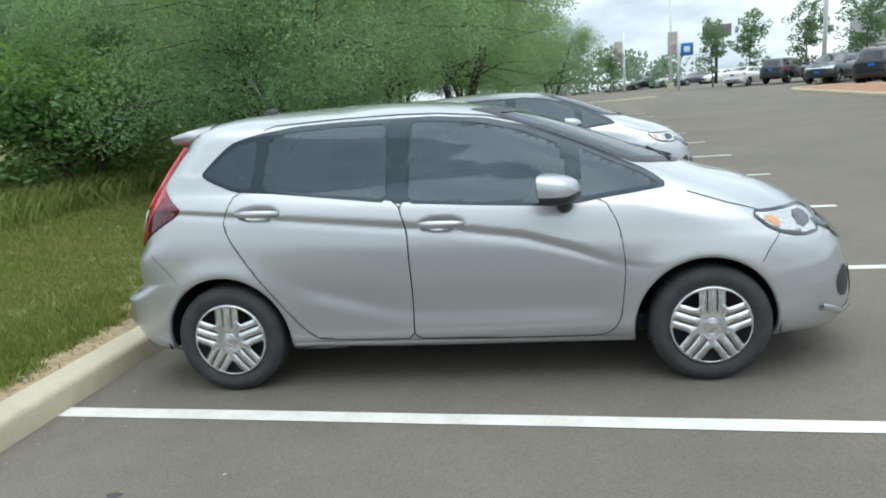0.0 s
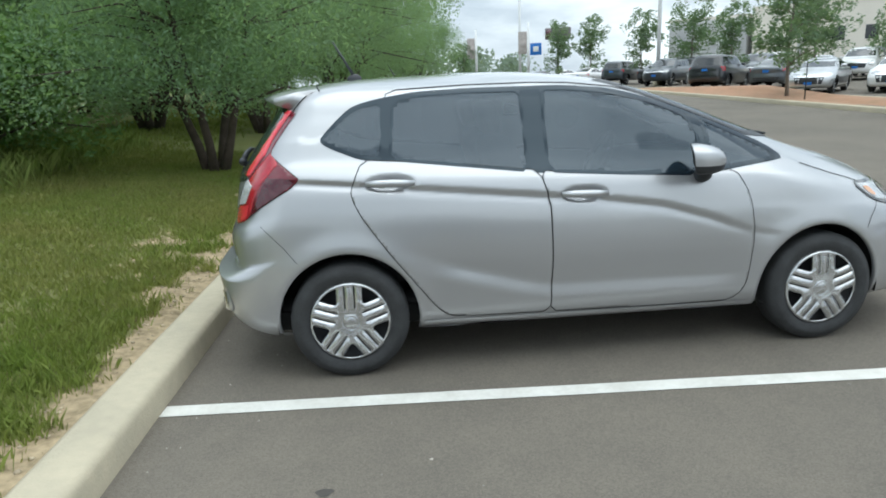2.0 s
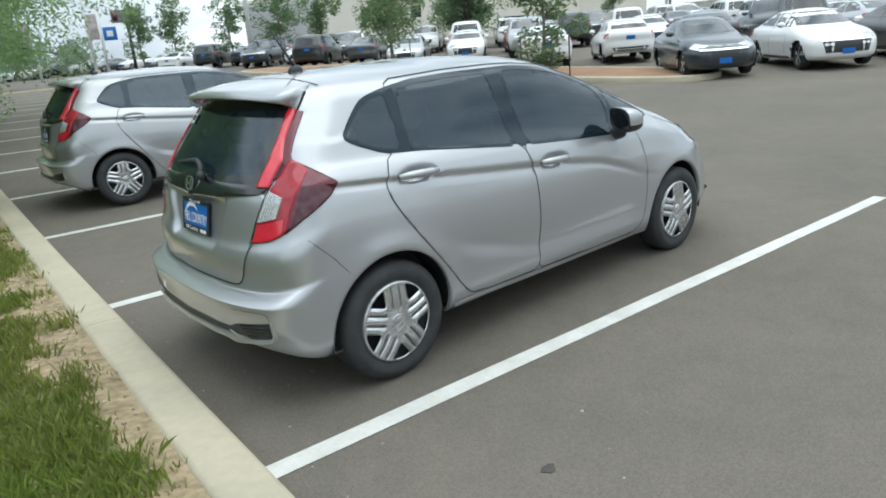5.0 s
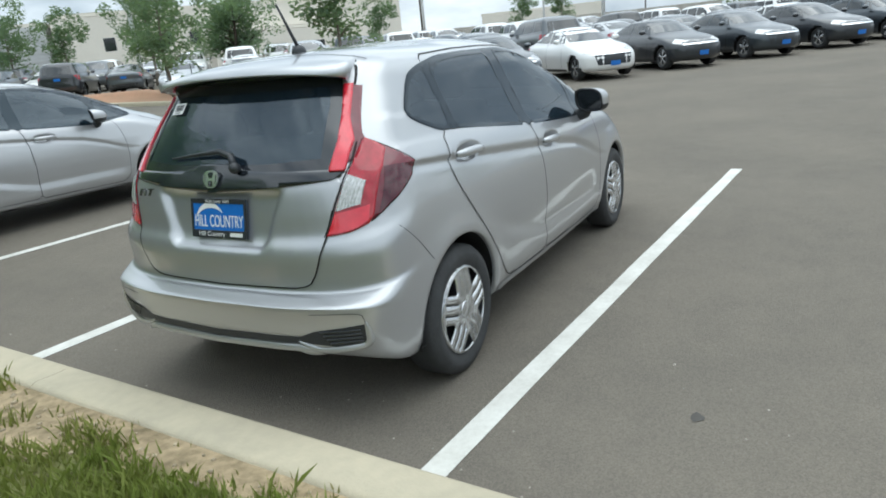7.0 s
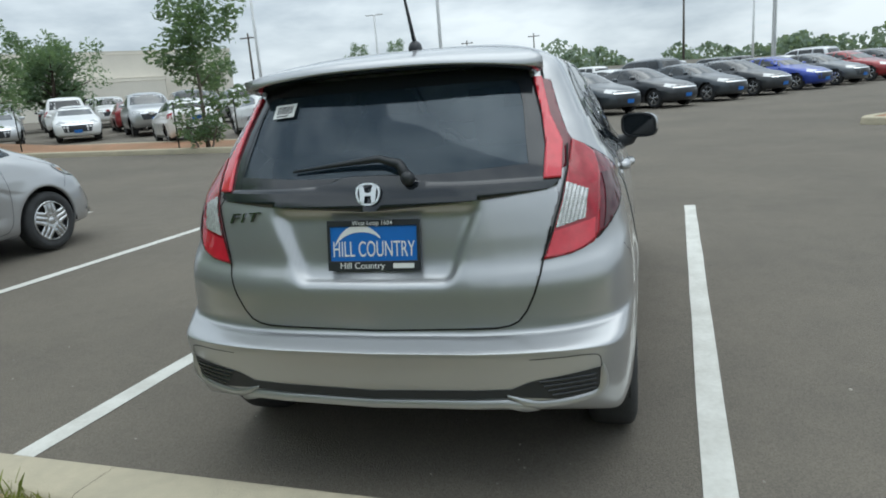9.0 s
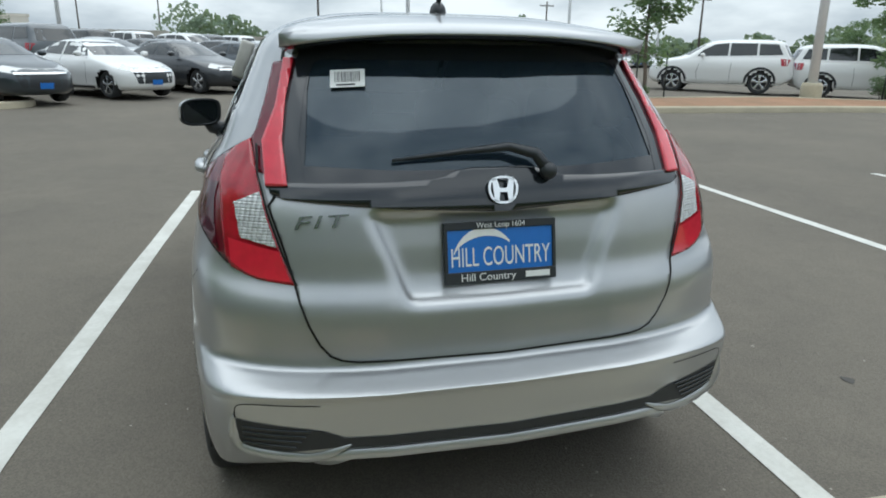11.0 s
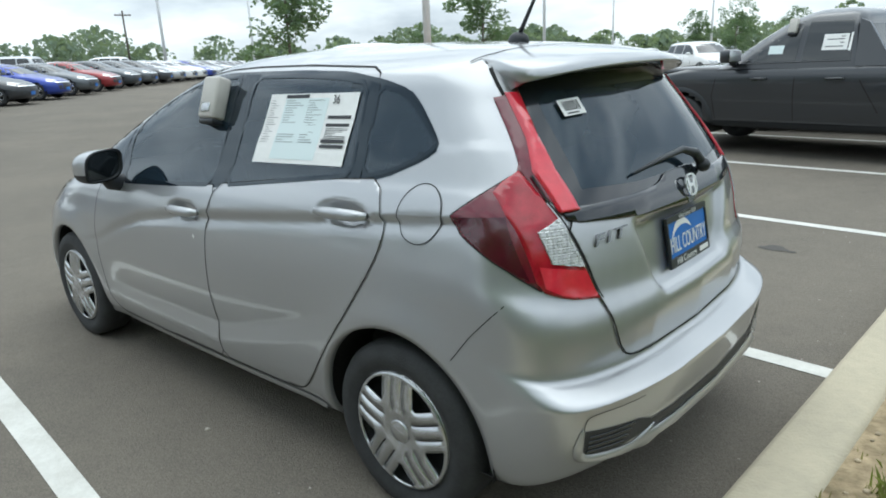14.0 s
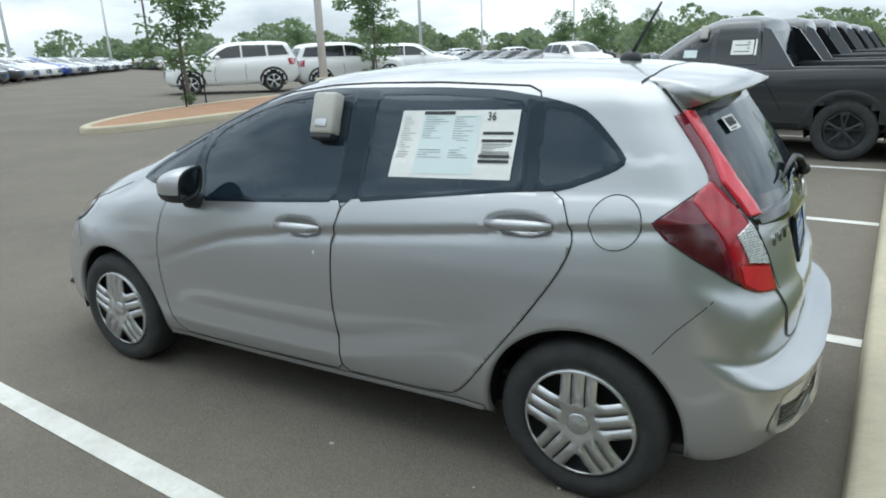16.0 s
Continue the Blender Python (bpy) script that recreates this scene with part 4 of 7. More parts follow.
    for s in (-1, 1):
        q = [bm.verts.new((s * a, b, 0.006)) for a, b in ((0.030, 0.030), (0.017, 0.030), (0.010, 0.006), (0.0, 0.004), (0.0, -0.006), (0.010, -0.006), (0.013, -0.030), (0.025, -0.030))]
        bm.faces.new(q if s > 0 else q[::-1])
    bmesh.ops.recalc_face_normals(bm, faces=bm.faces)
    part("emblem_frame", bm, M_CHROME, badge, "chrome emblem", smooth=False)
    # model name in chrome
    nm = skin.at("rear", 0.475, 0.945, 0.006)
    letters("model_badge", "FIT", 0.046, facing(nm[0], nm[1], 0), car, M_BADGE, 0.004, 1.15, 1.95, "chrome model lettering", 0.25)
    # number plate with dealer frame
    pl = thing_part("plate", car, Matrix.Translation((-0.578, 0.0, 0.852)) @ pose(0, 0, 0, 80, 0, -90))
    bm = bmesh.new()
    box(bm, -0.152, 0.152, -0.076, 0.076, -0.008, 0.0, 0.003)
    part("plate_blank", bm, M_PLATE, pl, "blue dealer plate", smooth=False)
    bm = bmesh.new()
    for x0, x1, y0, y1 in ((-0.158, 0.158, 0.062, 0.082), (-0.158, 0.158, -0.082, -0.050), (-0.158, -0.148, -0.05, 0.062), (0.148, 0.158, -0.05, 0.062)):
        box(bm, x0, x1, y0, y1, -0.006, 0.005, 0.002)
    part("plate_frame", bm, M_SATIN, pl, "black plate frame", smooth=False)
    letters("plate_text", "HILL COUNTRY", 0.072, pose(0, -0.014, 0.0015), pl, M_WHITE, 0.0006, 1.0, 0.555, "white lettering")
    letters("frame_text", "West Loop 1604", 0.021, pose(0, 0.072, 0.0058), pl, M_WHITE, 0.0003, 1.0, 0.95, "small white lettering")
    # lower edge of the frame: two words, and a plain bar for the maker's name
    letters("frame_text", "Hill Country", 0.029, pose(-0.038, -0.066, 0.0058), pl, M_WHITE, 0.0003, 1.0, 1.05, "small white lettering")
    bm = bmesh.new()
    box(bm, 0.068, 0.138, -0.074, -0.058, 0.0045, 0.0062)
    part("frame_bar", bm, M_WHITE, pl, "white bar", smooth=False)
    bm = bmesh.new()
    arc = []
    for k in range(13):
        a = math.radians(160 - 120 * k / 12)
        cxx, cyy = -0.045 + 0.092 * math.cos(a) * 1.0, -0.03 + 0.085 * math.sin(a)
        th = 0.003 + 0.009 * math.sin(math.pi * k / 12)
        arc.append((bm.verts.new((cxx, cyy + th, 0.0018)), bm.verts.new((cxx, cyy - th, 0.0018))))
    for P, Q in zip(arc, arc[1:]):
        bm.faces.new((P[0], P[1], Q[1], Q[0]))
    part("plate_arc", bm, M_WHITE, pl, "white arc mark", smooth=False)
    # inventory label inside the rear window
    sp = skin.at("rear", 0.365, 1.285, 0.010)
    lab = thing_part("window_label", car, facing(sp[0], sp[1], -5))
    bm = bmesh.new()
    box(bm, -0.046, 0.046, -0.028, 0.028, 0, 0.001)
    part("paper", bm, M_WHITE, lab, "white paper label", smooth=False)
    bm = bmesh.new()
    rr = random.Random(4)
    x = -0.034
    while x < 0.032:
        wd = rr.choice((0.0014, 0.002, 0.0032))
        box(bm, x, x + wd, -0.012, 0.020, 0.001, 0.0016)
        x += wd + rr.choice((0.0016, 0.0024))
    box(bm, -0.030, 0.020, -0.023, -0.018, 0.001, 0.0016)
    part("barcode", bm, M_INK, lab, "black barcode", smooth=False)

    # bumper: black inlay with side grilles, bright lower lip that folds round them
    BI = [(-0.705, 0.468), (-0.60, 0.452), (-0.50, 0.436), (-0.44, 0.412), (0.0, 0.405), (0.44, 0.412), (0.50, 0.436), (0.60, 0.452), (0.705, 0.468), (0.700, 0.388), (0.58, 0.372), (0.46, 0.384), (0.0, 0.376), (-0.46, 0.384), (-0.58, 0.372), (-0.700, 0.388)]
    part("bumper_inlay", skin.patch("rear", BI, 0.002, 0.02), M_SATIN, car, "black inlay of the rear bumper")
    for sg in (-1, 1):
        for k in range(4):
            zz = 0.446 - 0.016 * k
            part("grille_slat", skin.ribbon("rear", [(sg * (0.525 + 0.012 * k), zz - 0.012), (sg * 0.690, zz)], 0.007, 0.004, height=0.004), M_BLACKTRIM, car)
        # bright folded arm under the grille, up its outer end
        part("bumper_arm", skin.ribbon("rear", smooth_poly([(sg * 0.425, 0.392), (sg * 0.475, 0.366), (sg * 0.520, 0.352), (sg * 0.60, 0.358), (sg * 0.690, 0.372), (sg * 0.712, 0.392), (sg * 0.716, 0.430), (sg * 0.712, 0.480)], 2, False, 0.015), 0.026, 0.0025, False, 0.012, height=0.014, taper=0.18), M_SILVER, car, "bright folded arm round the bumper grille")
        # no gap here: the facet's shaded edge is painted as a thin dark line
        part("bumper_crease", skin.ribbon("rear", smooth_poly([(sg * 0.50, 0.512), (sg * 0.66, 0.516), (sg * 0.700, 0.512), (sg * 0.708, 0.495), (sg * 0.708, 0.470)], 2, False, 0.012), 0.0022, 0.0015, False, 0.012), M_SEAM, car)
    part("bumper_lip", skin.ribbon("rear", [(-0.52, 0.335), (-0.46, 0.352), (-0.425, 0.364), (0.0, 0.358), (0.425, 0.364), (0.46, 0.352), (0.52, 0.335)], 0.030, 0.006, False, 0.02, height=0.016, taper=0.05), M_SILVER, car, "raised silver lower lip")
    # roof spoiler
    bm = bmesh.new()
    secs = []
    n = 28
    for k in range(n + 1):
        y = -0.538 + 1.076 * k / n
        f = abs(y) / 0.538
        drop = 0.040 * f ** 2.6
        xe = -0.415 + 0.115 * f ** 2.6
        x0 = -0.10
        top0 = skin.at("top", x0, y * 0.86, 0.002)[0]
        pts = [(x0, y * 0.86, top0.z), (-0.20, y * 0.95, 1.463 - drop * 0.9), (-0.31, y, 1.442 - drop), (xe, y, 1.411 - drop * 0.9), (xe + 0.004, y, 1.404 - drop * 0.9), (-0.27, y * 0.97, 1.390 - drop * 0.8), (-0.20, y * 0.9, 1.38 - drop)]
        secs.append([bm.verts.new(p) for p in pts])
    for P, Q in zip(secs, secs[1:]):
        for c in range(len(P) - 1):
            f = bm.faces.new((P[c], P[c + 1], Q[c + 1], Q[c]))
            f.material_index = 1 if c >= 4 else 0
    bm.faces.new(secs[0]); bm.faces.new(secs[-1][::-1])
    bmesh.ops.recalc_face_normals(bm, faces=bm.faces)
    part("spoiler", bm, [M_SILVER, M_BLACKTRIM], car, "silver roof spoiler, black underneath")
    part("roof_seam", skin.ribbon("top", [(-0.085, -0.50), (-0.105, -0.40), (-0.112, 0.0), (-0.105, 0.40), (-0.085, 0.50)], 0.007, 0.004), M_SEAM, car, "seam between roof and spoiler")
    # aerial
    aer = thing_part("aerial", car, Matrix())
    bm = bmesh.new()
    bmesh.ops.create_uvsphere(bm, u_segments=14, v_segments=10, radius=1)
    for v in bm.verts:
        v.co = Vector((0.09 + v.co.x * 0.045, v.co.y * 0.026, 1.488 + max(-0.02, v.co.z * 0.035)))
    part("base", bm, M_SATIN, aer, "black aerial base")
    bm = bmesh.new()
    tube(bm, [(0.09, 0, 1.505), (-0.02, 0.0, 1.70)], [0.009, 0.0045], 8)
    part("mast", bm, M_SATIN, aer, "black raked mast")
    # windscreen, cowl, grille
    part("windscreen", skin.patch("front", WIND, 0.002, 0.06), M_GLASSF, car, "windscreen glass")
    part("window_frame", skin.ribbon("front", shrink(WIND, 0.008), 0.034, 0.003, True), M_SATIN, car, "black edge of the windscreen")
    part("grille", skin.patch("front", smooth_poly([(-0.55, 0.76), (0.55, 0.76), (0.45, 0.63), (-0.45, 0.63)], 1), 0.004, 0.04), M_BLACKTRIM, car, "gloss black front grille")
    part("lower_grille", skin.patch("front", smooth_poly([(-0.5, 0.47), (0.5, 0.47), (0.42, 0.30), (-0.42, 0.30)], 1), 0.004, 0.04), M_SATIN, car, "black lower grille")
    part("front_lip", skin.ribbon("front", [(-0.72, 0.35), (-0.6, 0.285), (0, 0.27), (0.6, 0.285), (0.72, 0.35)], 0.03, 0.004, False, height=0.015), M_COVER, car, "bright chin strip")
    for s in (-1, 1):
        bm = bmesh.new()
        tube(bm, [skin.at("front", s * 0.1 - 0.25, 1.09, 0.012)[0], skin.at("front", s * 0.1 + 0.25, 1.12, 0.012)[0]], [0.008, 0.006], 6)
        part("windscreen_wiper", bm, M_SATIN, car, "black windscreen wiper")
    # cabin
    if full:
        cab = thing_part("cabin", car, Matrix())
        bm = bmesh.new()
        box(bm, -0.35, 2.2, -0.66, 0.66, 0.32, 0.36)
        box(bm, 1.85, 2.35, -0.66, 0.66, 0.60, 0.98, 0.06)
        part("dashboard", bm, M_SEAT, cab, "dark dashboard and floor")
        for sx, sy in ((1.05, -0.36), (1.05, 0.36)):
            bm = bmesh.new()
            box(bm, sx - 0.05, sx + 0.48, sy - 0.25, sy + 0.25, 0.45, 0.64, 0.06)
            box(bm, -0.08, 0.08, -0.24, 0.24, 0.0, 0.60, 0.06, pose(sx - 0.06, sy, 0.58, 0, -16, 0))
            box(bm, -0.05, 0.05, -0.13, 0.13, 0.62, 0.80, 0.045, pose(sx - 0.06, sy, 0.58, 0, -16, 0))
            part("seat", bm, M_SEAT, cab, "dark cloth front seat")
        bm = bmesh.new()
        box(bm, 0.1, 0.6, -0.62, 0.62, 0.42, 0.62, 0.06)
        box(bm, -0.08, 0.08, -0.60, 0.60, 0.0, 0.56, 0.06, pose(0.10, 0, 0.58, 0, -18, 0))
        for sy in (-0.38, 0.0, 0.38):
            box(bm, -0.05, 0.05, -0.12, 0.12, 0.56, 0.70, 0.04, pose(0.10, sy, 0.58, 0, -18, 0))
        part("rear_bench", bm, M_SEAT, cab, "dark cloth rear bench")
        bm = bmesh.new()
        c = Matrix.Translation((1.68, 0.36, 0.93)) @ pose(0, 0, 0, 0, -62, 0)
        R = [[bm.verts.new(c @ Vector(((0.175 + 0.016 * math.cos(b)) * math.cos(a), (0.175 + 0.016 * math.cos(b)) * math.sin(a), 0.016 * math.sin(b)))) for b in (2 * math.pi * q / 8 for q in range(8))] for a in (2 * math.pi * k / 28 for k in range(28))]
        for k in range(28):
            for q in range(8):
                bm.faces.new((R[k][q], R[(k + 1) % 28][q], R[(k + 1) % 28][(q + 1) % 8], R[k][(q + 1) % 8]))
        box(bm, -0.17, 0.17, -0.03, 0.03, -0.02, 0.01, 0.008, c)
        box(bm, -0.07, 0.07, -0.07, 0.07, -0.03, 0.015, 0.02, c)
        tube(bm, [(1.69, 0.36, 0.92), (1.95, 0.36, 0.80)], [0.03, 0.04], 8)
        part("steering_wheel", bm, M_SATIN, cab, "dark steering wheel")
        bm = bmesh.new()
        box(bm, 1.60, 1.63, -0.13, 0.13, 1.27, 1.33, 0.012)
        part("inside_mirror", bm, M_SATIN, cab, "inside mirror")
    for hx, hy, s in ((0.0, -0.728, -1), (2.53, -0.728, -1), (0.0, 0.728, 1), (2.53, 0.728, 1)):
        make_wheel(car, pose(hx, hy, 0.300), s)
    return car, skin


# ---- ground, kerb, lines ----
def sheet(name, xs, ys, fz, material, label, category, kind="structure"):
    bm = bmesh.new()
    g = [[bm.verts.new((x, y, fz(x, y))) for y in ys] for x in xs]
    for a, b in zip(g, g[1:]):
        for j in range(len(ys) - 1):
            bm.faces.new((a[j], b[j], b[j + 1], a[j + 1]))
    ob = link(name, bm, material)
    return tagged(ob, label, category, "", kind)


def steps(*spans):
    out = []
    for a, b, n in spans:
        out += [a + (b - a) * k / n for k in range(n)]
    return out + [spans[-1][1]]


gxs = steps((-1500, -60, 8), (-60, 0, 12), (0, 40, 40), (40, 140, 30), (140, 1500, 10))
gys = steps((-1500, -140, 10), (-140, -20, 30), (-20, 40, 60), (40, 120, 24), (120, 1500, 10))
sheet("ground", gxs, gys, gz, M_ASPHALT, "grey-brown asphalt car park, worn and faintly stained", "asphalt")

KERB_W, KERB_H = 0.24, 0.135
V0, V1 = -35.72, 41.0


def kerb_u(v):
    """The road edge of the kerb, which leans a little out of square with the stalls."""
    return -0.81 - 0.021 * (max(-36.0, min(41.0, v)) + 1.1)


def kerb_run(name, pts, width, height, closed=False, label="pale concrete kerb with worn rounded edges"):
    """A kerb with rounded top edges along plan points; the left of the way is its outer side."""
    bm = bmesh.new()
    rows = []
    n = len(pts)
    for i, (x, y) in enumerate(pts):
        p = pts[(i - 1) % n] if closed or i else pts[0]
        q = pts[(i + 1) % n] if closed or i < n - 1 else pts[-1]
        dx, dy = q[0] - p[0], q[1] - p[1]
        ln = math.hypot(dx, dy) or 1
        nx, ny = -dy / ln, dx / ln
        g = gz(x, y)
        row = []
        for o, h in ((0, -0.05), (0.012, height - 0.035), (0.022, height - 0.012), (0.045, height), (width - 0.03, height + 0.004), (width, height - 0.01), (width, -0.05)):
            row.append(bm.verts.new((x + nx * o, y + ny * o, g + h)))
        rows.append(row)
    for i in range(n if closed else n - 1):
        A, B = rows[i], rows[(i + 1) % n]
        for c in range(len(A) - 1):
            bm.faces.new((A[c], B[c], B[c + 1], A[c + 1]))
    bmesh.ops.recalc_face_normals(bm, faces=bm.faces)
    ob = link(name, bm, M_CONC)
    return tagged(ob, label, "kerb", "", "structure")


kerb_west = thing("kerb_west", Matrix(), "pale cream concrete kerb cast in lengths with open joints", "kerb", "", "structure")
kv = V0
while kv < V1:
    seg = kerb_run("kerb_length", [lot(kerb_u(v), v) for v in steps((kv + 0.0012, min(V1, kv + 3.0488), 6))], KERB_W, KERB_H)
    del seg["category"]
    del seg["kind"]
    seg.parent = kerb_west
    kv += 3.05
bm = bmesh.new()
rows_ = [[bm.verts.new((*lot(kerb_u(v) - o, v), gz(*lot(kerb_u(v) - o, v)) + h)) for o, h in ((0.03, -0.05), (0.03, KERB_H - 0.03), (KERB_W, KERB_H - 0.03))] for v in steps((V0, V1, 40))]
for A, B in zip(rows_, rows_[1:]):
    for c in (0, 1):
        bm.faces.new((A[c], B[c], B[c + 1], A[c + 1]))
part("kerb_bedding", bm, M_LINER, kerb_west, "dark joint filling")
kerb_run("kerb_north", [lot(u, V1) for u in steps((kerb_u(V1), 7.0, 8))], KERB_W, KERB_H)


def verge_z(x, y):
    p = LOT_BACK @ Vector((x, y, 0))
    d = kerb_u(p.y) - KERB_W + 0.012 - p.x
    bank = 0.10 * max(0.0, d) if d < 4 else 0.4 + 0.02 * (d - 4)
    rough = noise.noise(Vector((x * 1.3, y * 1.3, 0))) * 0.035 + noise.noise(Vector((x * 5, y * 5, 3))) * 0.012
    return gz(x, y) + KERB_H - 0.012 + bank * 0.8 + rough * min(1.0, max(0.0, d) * 6)


# verge soil: dirt with turf over it
def verge_mat():
    m = bpy.data.materials.new("verge_turf")
    m.use_nodes = True
    n, l = m.node_tree.nodes, m.node_tree.links
    b = n["Principled BSDF"]
    b.inputs["Roughness"].default_value = 0.95
    b.inputs["Specular IOR Level"].default_value = 0.2
    tc = n.new("ShaderNodeTexCoord")
    def nz(s, d=5):
        q = n.new("ShaderNodeTexNoise"); q.inputs["Scale"].default_value = s; q.inputs["Detail"].default_value = d
        l.new(tc.outputs["Object"], q.inputs["Vector"])
        return q
    a, c, e = nz(1.1), nz(24), nz(7)
    m1 = n.new("ShaderNodeMixRGB"); m1.inputs[1].default_value = (0.44, 0.345, 0.215, 1); m1.inputs[2].default_value = (0.17, 0.135, 0.08, 1)
    blot = n.new("ShaderNodeMapRange"); blot.inputs["From Min"].default_value = 0.34; blot.inputs["From Max"].default_value = 0.66
    both = n.new("ShaderNodeMath"); both.operation = "MULTIPLY_ADD"; both.inputs[1].default_value = 0.5
    half = n.new("ShaderNodeMath"); half.operation = "MULTIPLY"; half.inputs[1].default_value = 0.5
    l.new(e.outputs["Fac"], half.inputs[0]); l.new(c.outputs["Fac"], both.inputs[0]); l.new(half.outputs[0], both.inputs[2])
    l.new(both.outputs[0], blot.inputs["Value"]); l.new(blot.outputs[0], m1.inputs[0])
    m2 = n.new("ShaderNodeMixRGB"); m2.inputs[1].default_value = (0.13, 0.165, 0.045, 1); m2.inputs[2].default_value = (0.19, 0.175, 0.08, 1)
    l.new(e.outputs["Fac"], m2.inputs[0])
    at = n.new("ShaderNodeAttribute"); at.attribute_name = "turf"
    add = n.new("ShaderNodeMath"); add.operation = "ADD"
    sub = n.new("ShaderNodeMath"); sub.operation = "MULTIPLY_ADD"; sub.inputs[1].default_value = 0.8; sub.inputs[2].default_value = -0.4
    l.new(e.outputs["Fac"], sub.inputs[0]); l.new(at.outputs["Fac"], add.inputs[0]); l.new(sub.outputs[0], add.inputs[1])
    mr = n.new("ShaderNodeMapRange"); mr.inputs["From Min"].default_value = 0.38; mr.inputs["From Max"].default_value = 0.62
    l.new(add.outputs[0], mr.inputs["Value"])
    mx = n.new("ShaderNodeMixRGB"); l.new(mr.outputs[0], mx.inputs[0]); l.new(m1.outputs[0], mx.inputs[1]); l.new(m2.outputs[0], mx.inputs[2])
    l.new(mx.outputs[0], b.inputs["Base Color"])
    bp = n.new("ShaderNodeBump"); bp.inputs["Strength"].default_value = 0.8; bp.inputs["Distance"].default_value = 0.02
    l.new(c.outputs["Fac"], bp.inputs["Height"]); l.new(bp.outputs[0], b.inputs["Normal"])
    return m


def turf_at(x, y, d):
    """How grassy the verge is: bare patches near the kerb, full turf further off."""
    v = (LOT_BACK @ Vector((x, y, 0))).y
    q = 0.66 + 0.50 * noise.noise(Vector((x * 0.9 + 7, y * 0.9, 1.7))) + 0.62 * noise.noise(Vector((x * 3.1, y * 3.1, 5.0)))
    bare = 0.30 * math.exp(-(d / 0.24) ** 2) + 0.62 * math.exp(-((v - 0.45) / 0.62) ** 2 - (d / 0.50) ** 2) + 0.55 * math.exp(-((v + 2.3) / 0.7) ** 2 - (d / 0.4) ** 2)
    return max(0.0, min(1.0, q + 0.34 * min(d, 2.2) - bare + 0.34 * noise.noise(Vector((x * 7, y * 7, 2.0)))))


bm = bmesh.new()
us = steps((-0.012, 1.2, 30), (1.2, 4, 34), (4, 14, 30), (14, 60, 12), (60, 1000, 6))
vs = steps((-200, -14, 12), (-14, -6, 30), (-6, 12, 180), (12, 46, 60), (46, 300, 10))
lay = bm.verts.layers.float.new("turf")
g = []
for d in us:
    row = []
    for v in vs:
        x, y = lot(kerb_u(v) - KERB_W + 0.012 - d, v)
        w = bm.verts.new((x, y, verge_z(x, y)))
        w[lay] = turf_at(x, y, d)
        row.append(w)
    g.append(row)
for a, b in zip(g, g[1:]):
    for j in range(len(vs) - 1):
        bm.faces.new((a[j], a[j + 1], b[j + 1], b[j]))
verge = tagged(link("verge", bm, verge_mat()), "grassy verge with bare sandy patches beside the kerb", "grass verge", "", "structure")


def paint(name, u0, v0, u1, v1, w=0.105, lift=0.004):
    n = max(2, int(math.hypot(u1 - u0, v1 - v0) / 0.5))
    dx, dy = u1 - u0, v1 - v0
    ln = math.hypot(dx, dy)
    nx, ny = -dy / ln * w / 2, dx / ln * w / 2
    bm = bmesh.new()
    rows = []
    rg = random.Random(int(u0 * 100 + v0 * 10))
    for k in range(n + 1):
        f = k / n
        row = []
        for s in (-1, 1):
            j = rg.uniform(-0.004, 0.004)
            x, y = lot(u0 + dx * f + nx * s + (j if abs(nx) > 0.01 else 0), v0 + dy * f + ny * s + (j if abs(ny) > 0.01 else 0))
            row.append(bm.verts.new((x, y, gz(x, y) + lift)))
        rows.append(row)
    for A, B in zip(rows, rows[1:]):
        bm.faces.new((A[0], B[0], B[1], A[1]))
    bmesh.ops.recalc_face_normals(bm, faces=bm.faces)
    ob = link(name, bm, M_LINE)
    return tagged(ob, "worn white painted stall line on asphalt", "road marking", "stall lines", "structure")


STALL = 2.65
for k in range(-11, 16):
    v = -1.10 + STALL * k
    paint("stall_line", kerb_u(v), v, 4.80, v)
M_OIL = mat("oil_stain", (0.072, 0.066, 0.057), 0.7, vary=0.4, scale=14)
for x, y, r in ((-0.10, -1.83, 0.032), (2.6, -5.2, 0.06), (1.0, -4.95, 0.028), (-0.07, -2.94, 0.095), (-0.20, -2.90, 0.03)):
    bm = bmesh.new()
    ring = [bm.verts.new((x + r * (1 + 0.3 * math.sin(3 * a)) * math.cos(a), y + r * 0.8 * math.sin(a), gz(x, y) + 0.003)) for a in (2 * math.pi * k / 14 for k in range(14))]
    bm.faces.new(ring)
    tagged(link("oil_spot", bm, M_OIL), "dark oil spot on the asphalt", "stain", "", "structure")



def loose_grit():
    """Small pale stones that lie about on the asphalt, most of them by the kerb."""
    rg = random.Random(33)
    bm = bmesh.new()
    spots = [(1.01, 0.95, 0.011), (0.07, 0.80, 0.008), (0.31, -1.67, 0.008), (2.31, -1.37, 0.008)]
    for _ in range(170):
        v = rg.uniform(-6, 7)
        spots.append((*lot(kerb_u(v) + abs(rg.gauss(0, 0.9)) + 0.02, v), rg.uniform(0.002, 0.0055)))
    for x, y, r in spots:
        q = bmesh.ops.create_icosphere(bm, subdivisions=1, radius=r)
        for w in q["verts"]:
            w.co = Vector((x, y, gz(x, y) + r * 0.3)) + Vector((w.co.x * rg.uniform(0.7, 1.4), w.co.y * rg.uniform(0.7, 1.4), w.co.z * 0.6))
    return tagged(link("loose_grit", bm, mat("grit_stone", (0.40, 0.37, 0.32), 0.95, vary=0.4, scale=20, rnd=0.4), smooth=False), "small loose stones scattered on the asphalt", "grit", "", "stuff")


loose_grit()

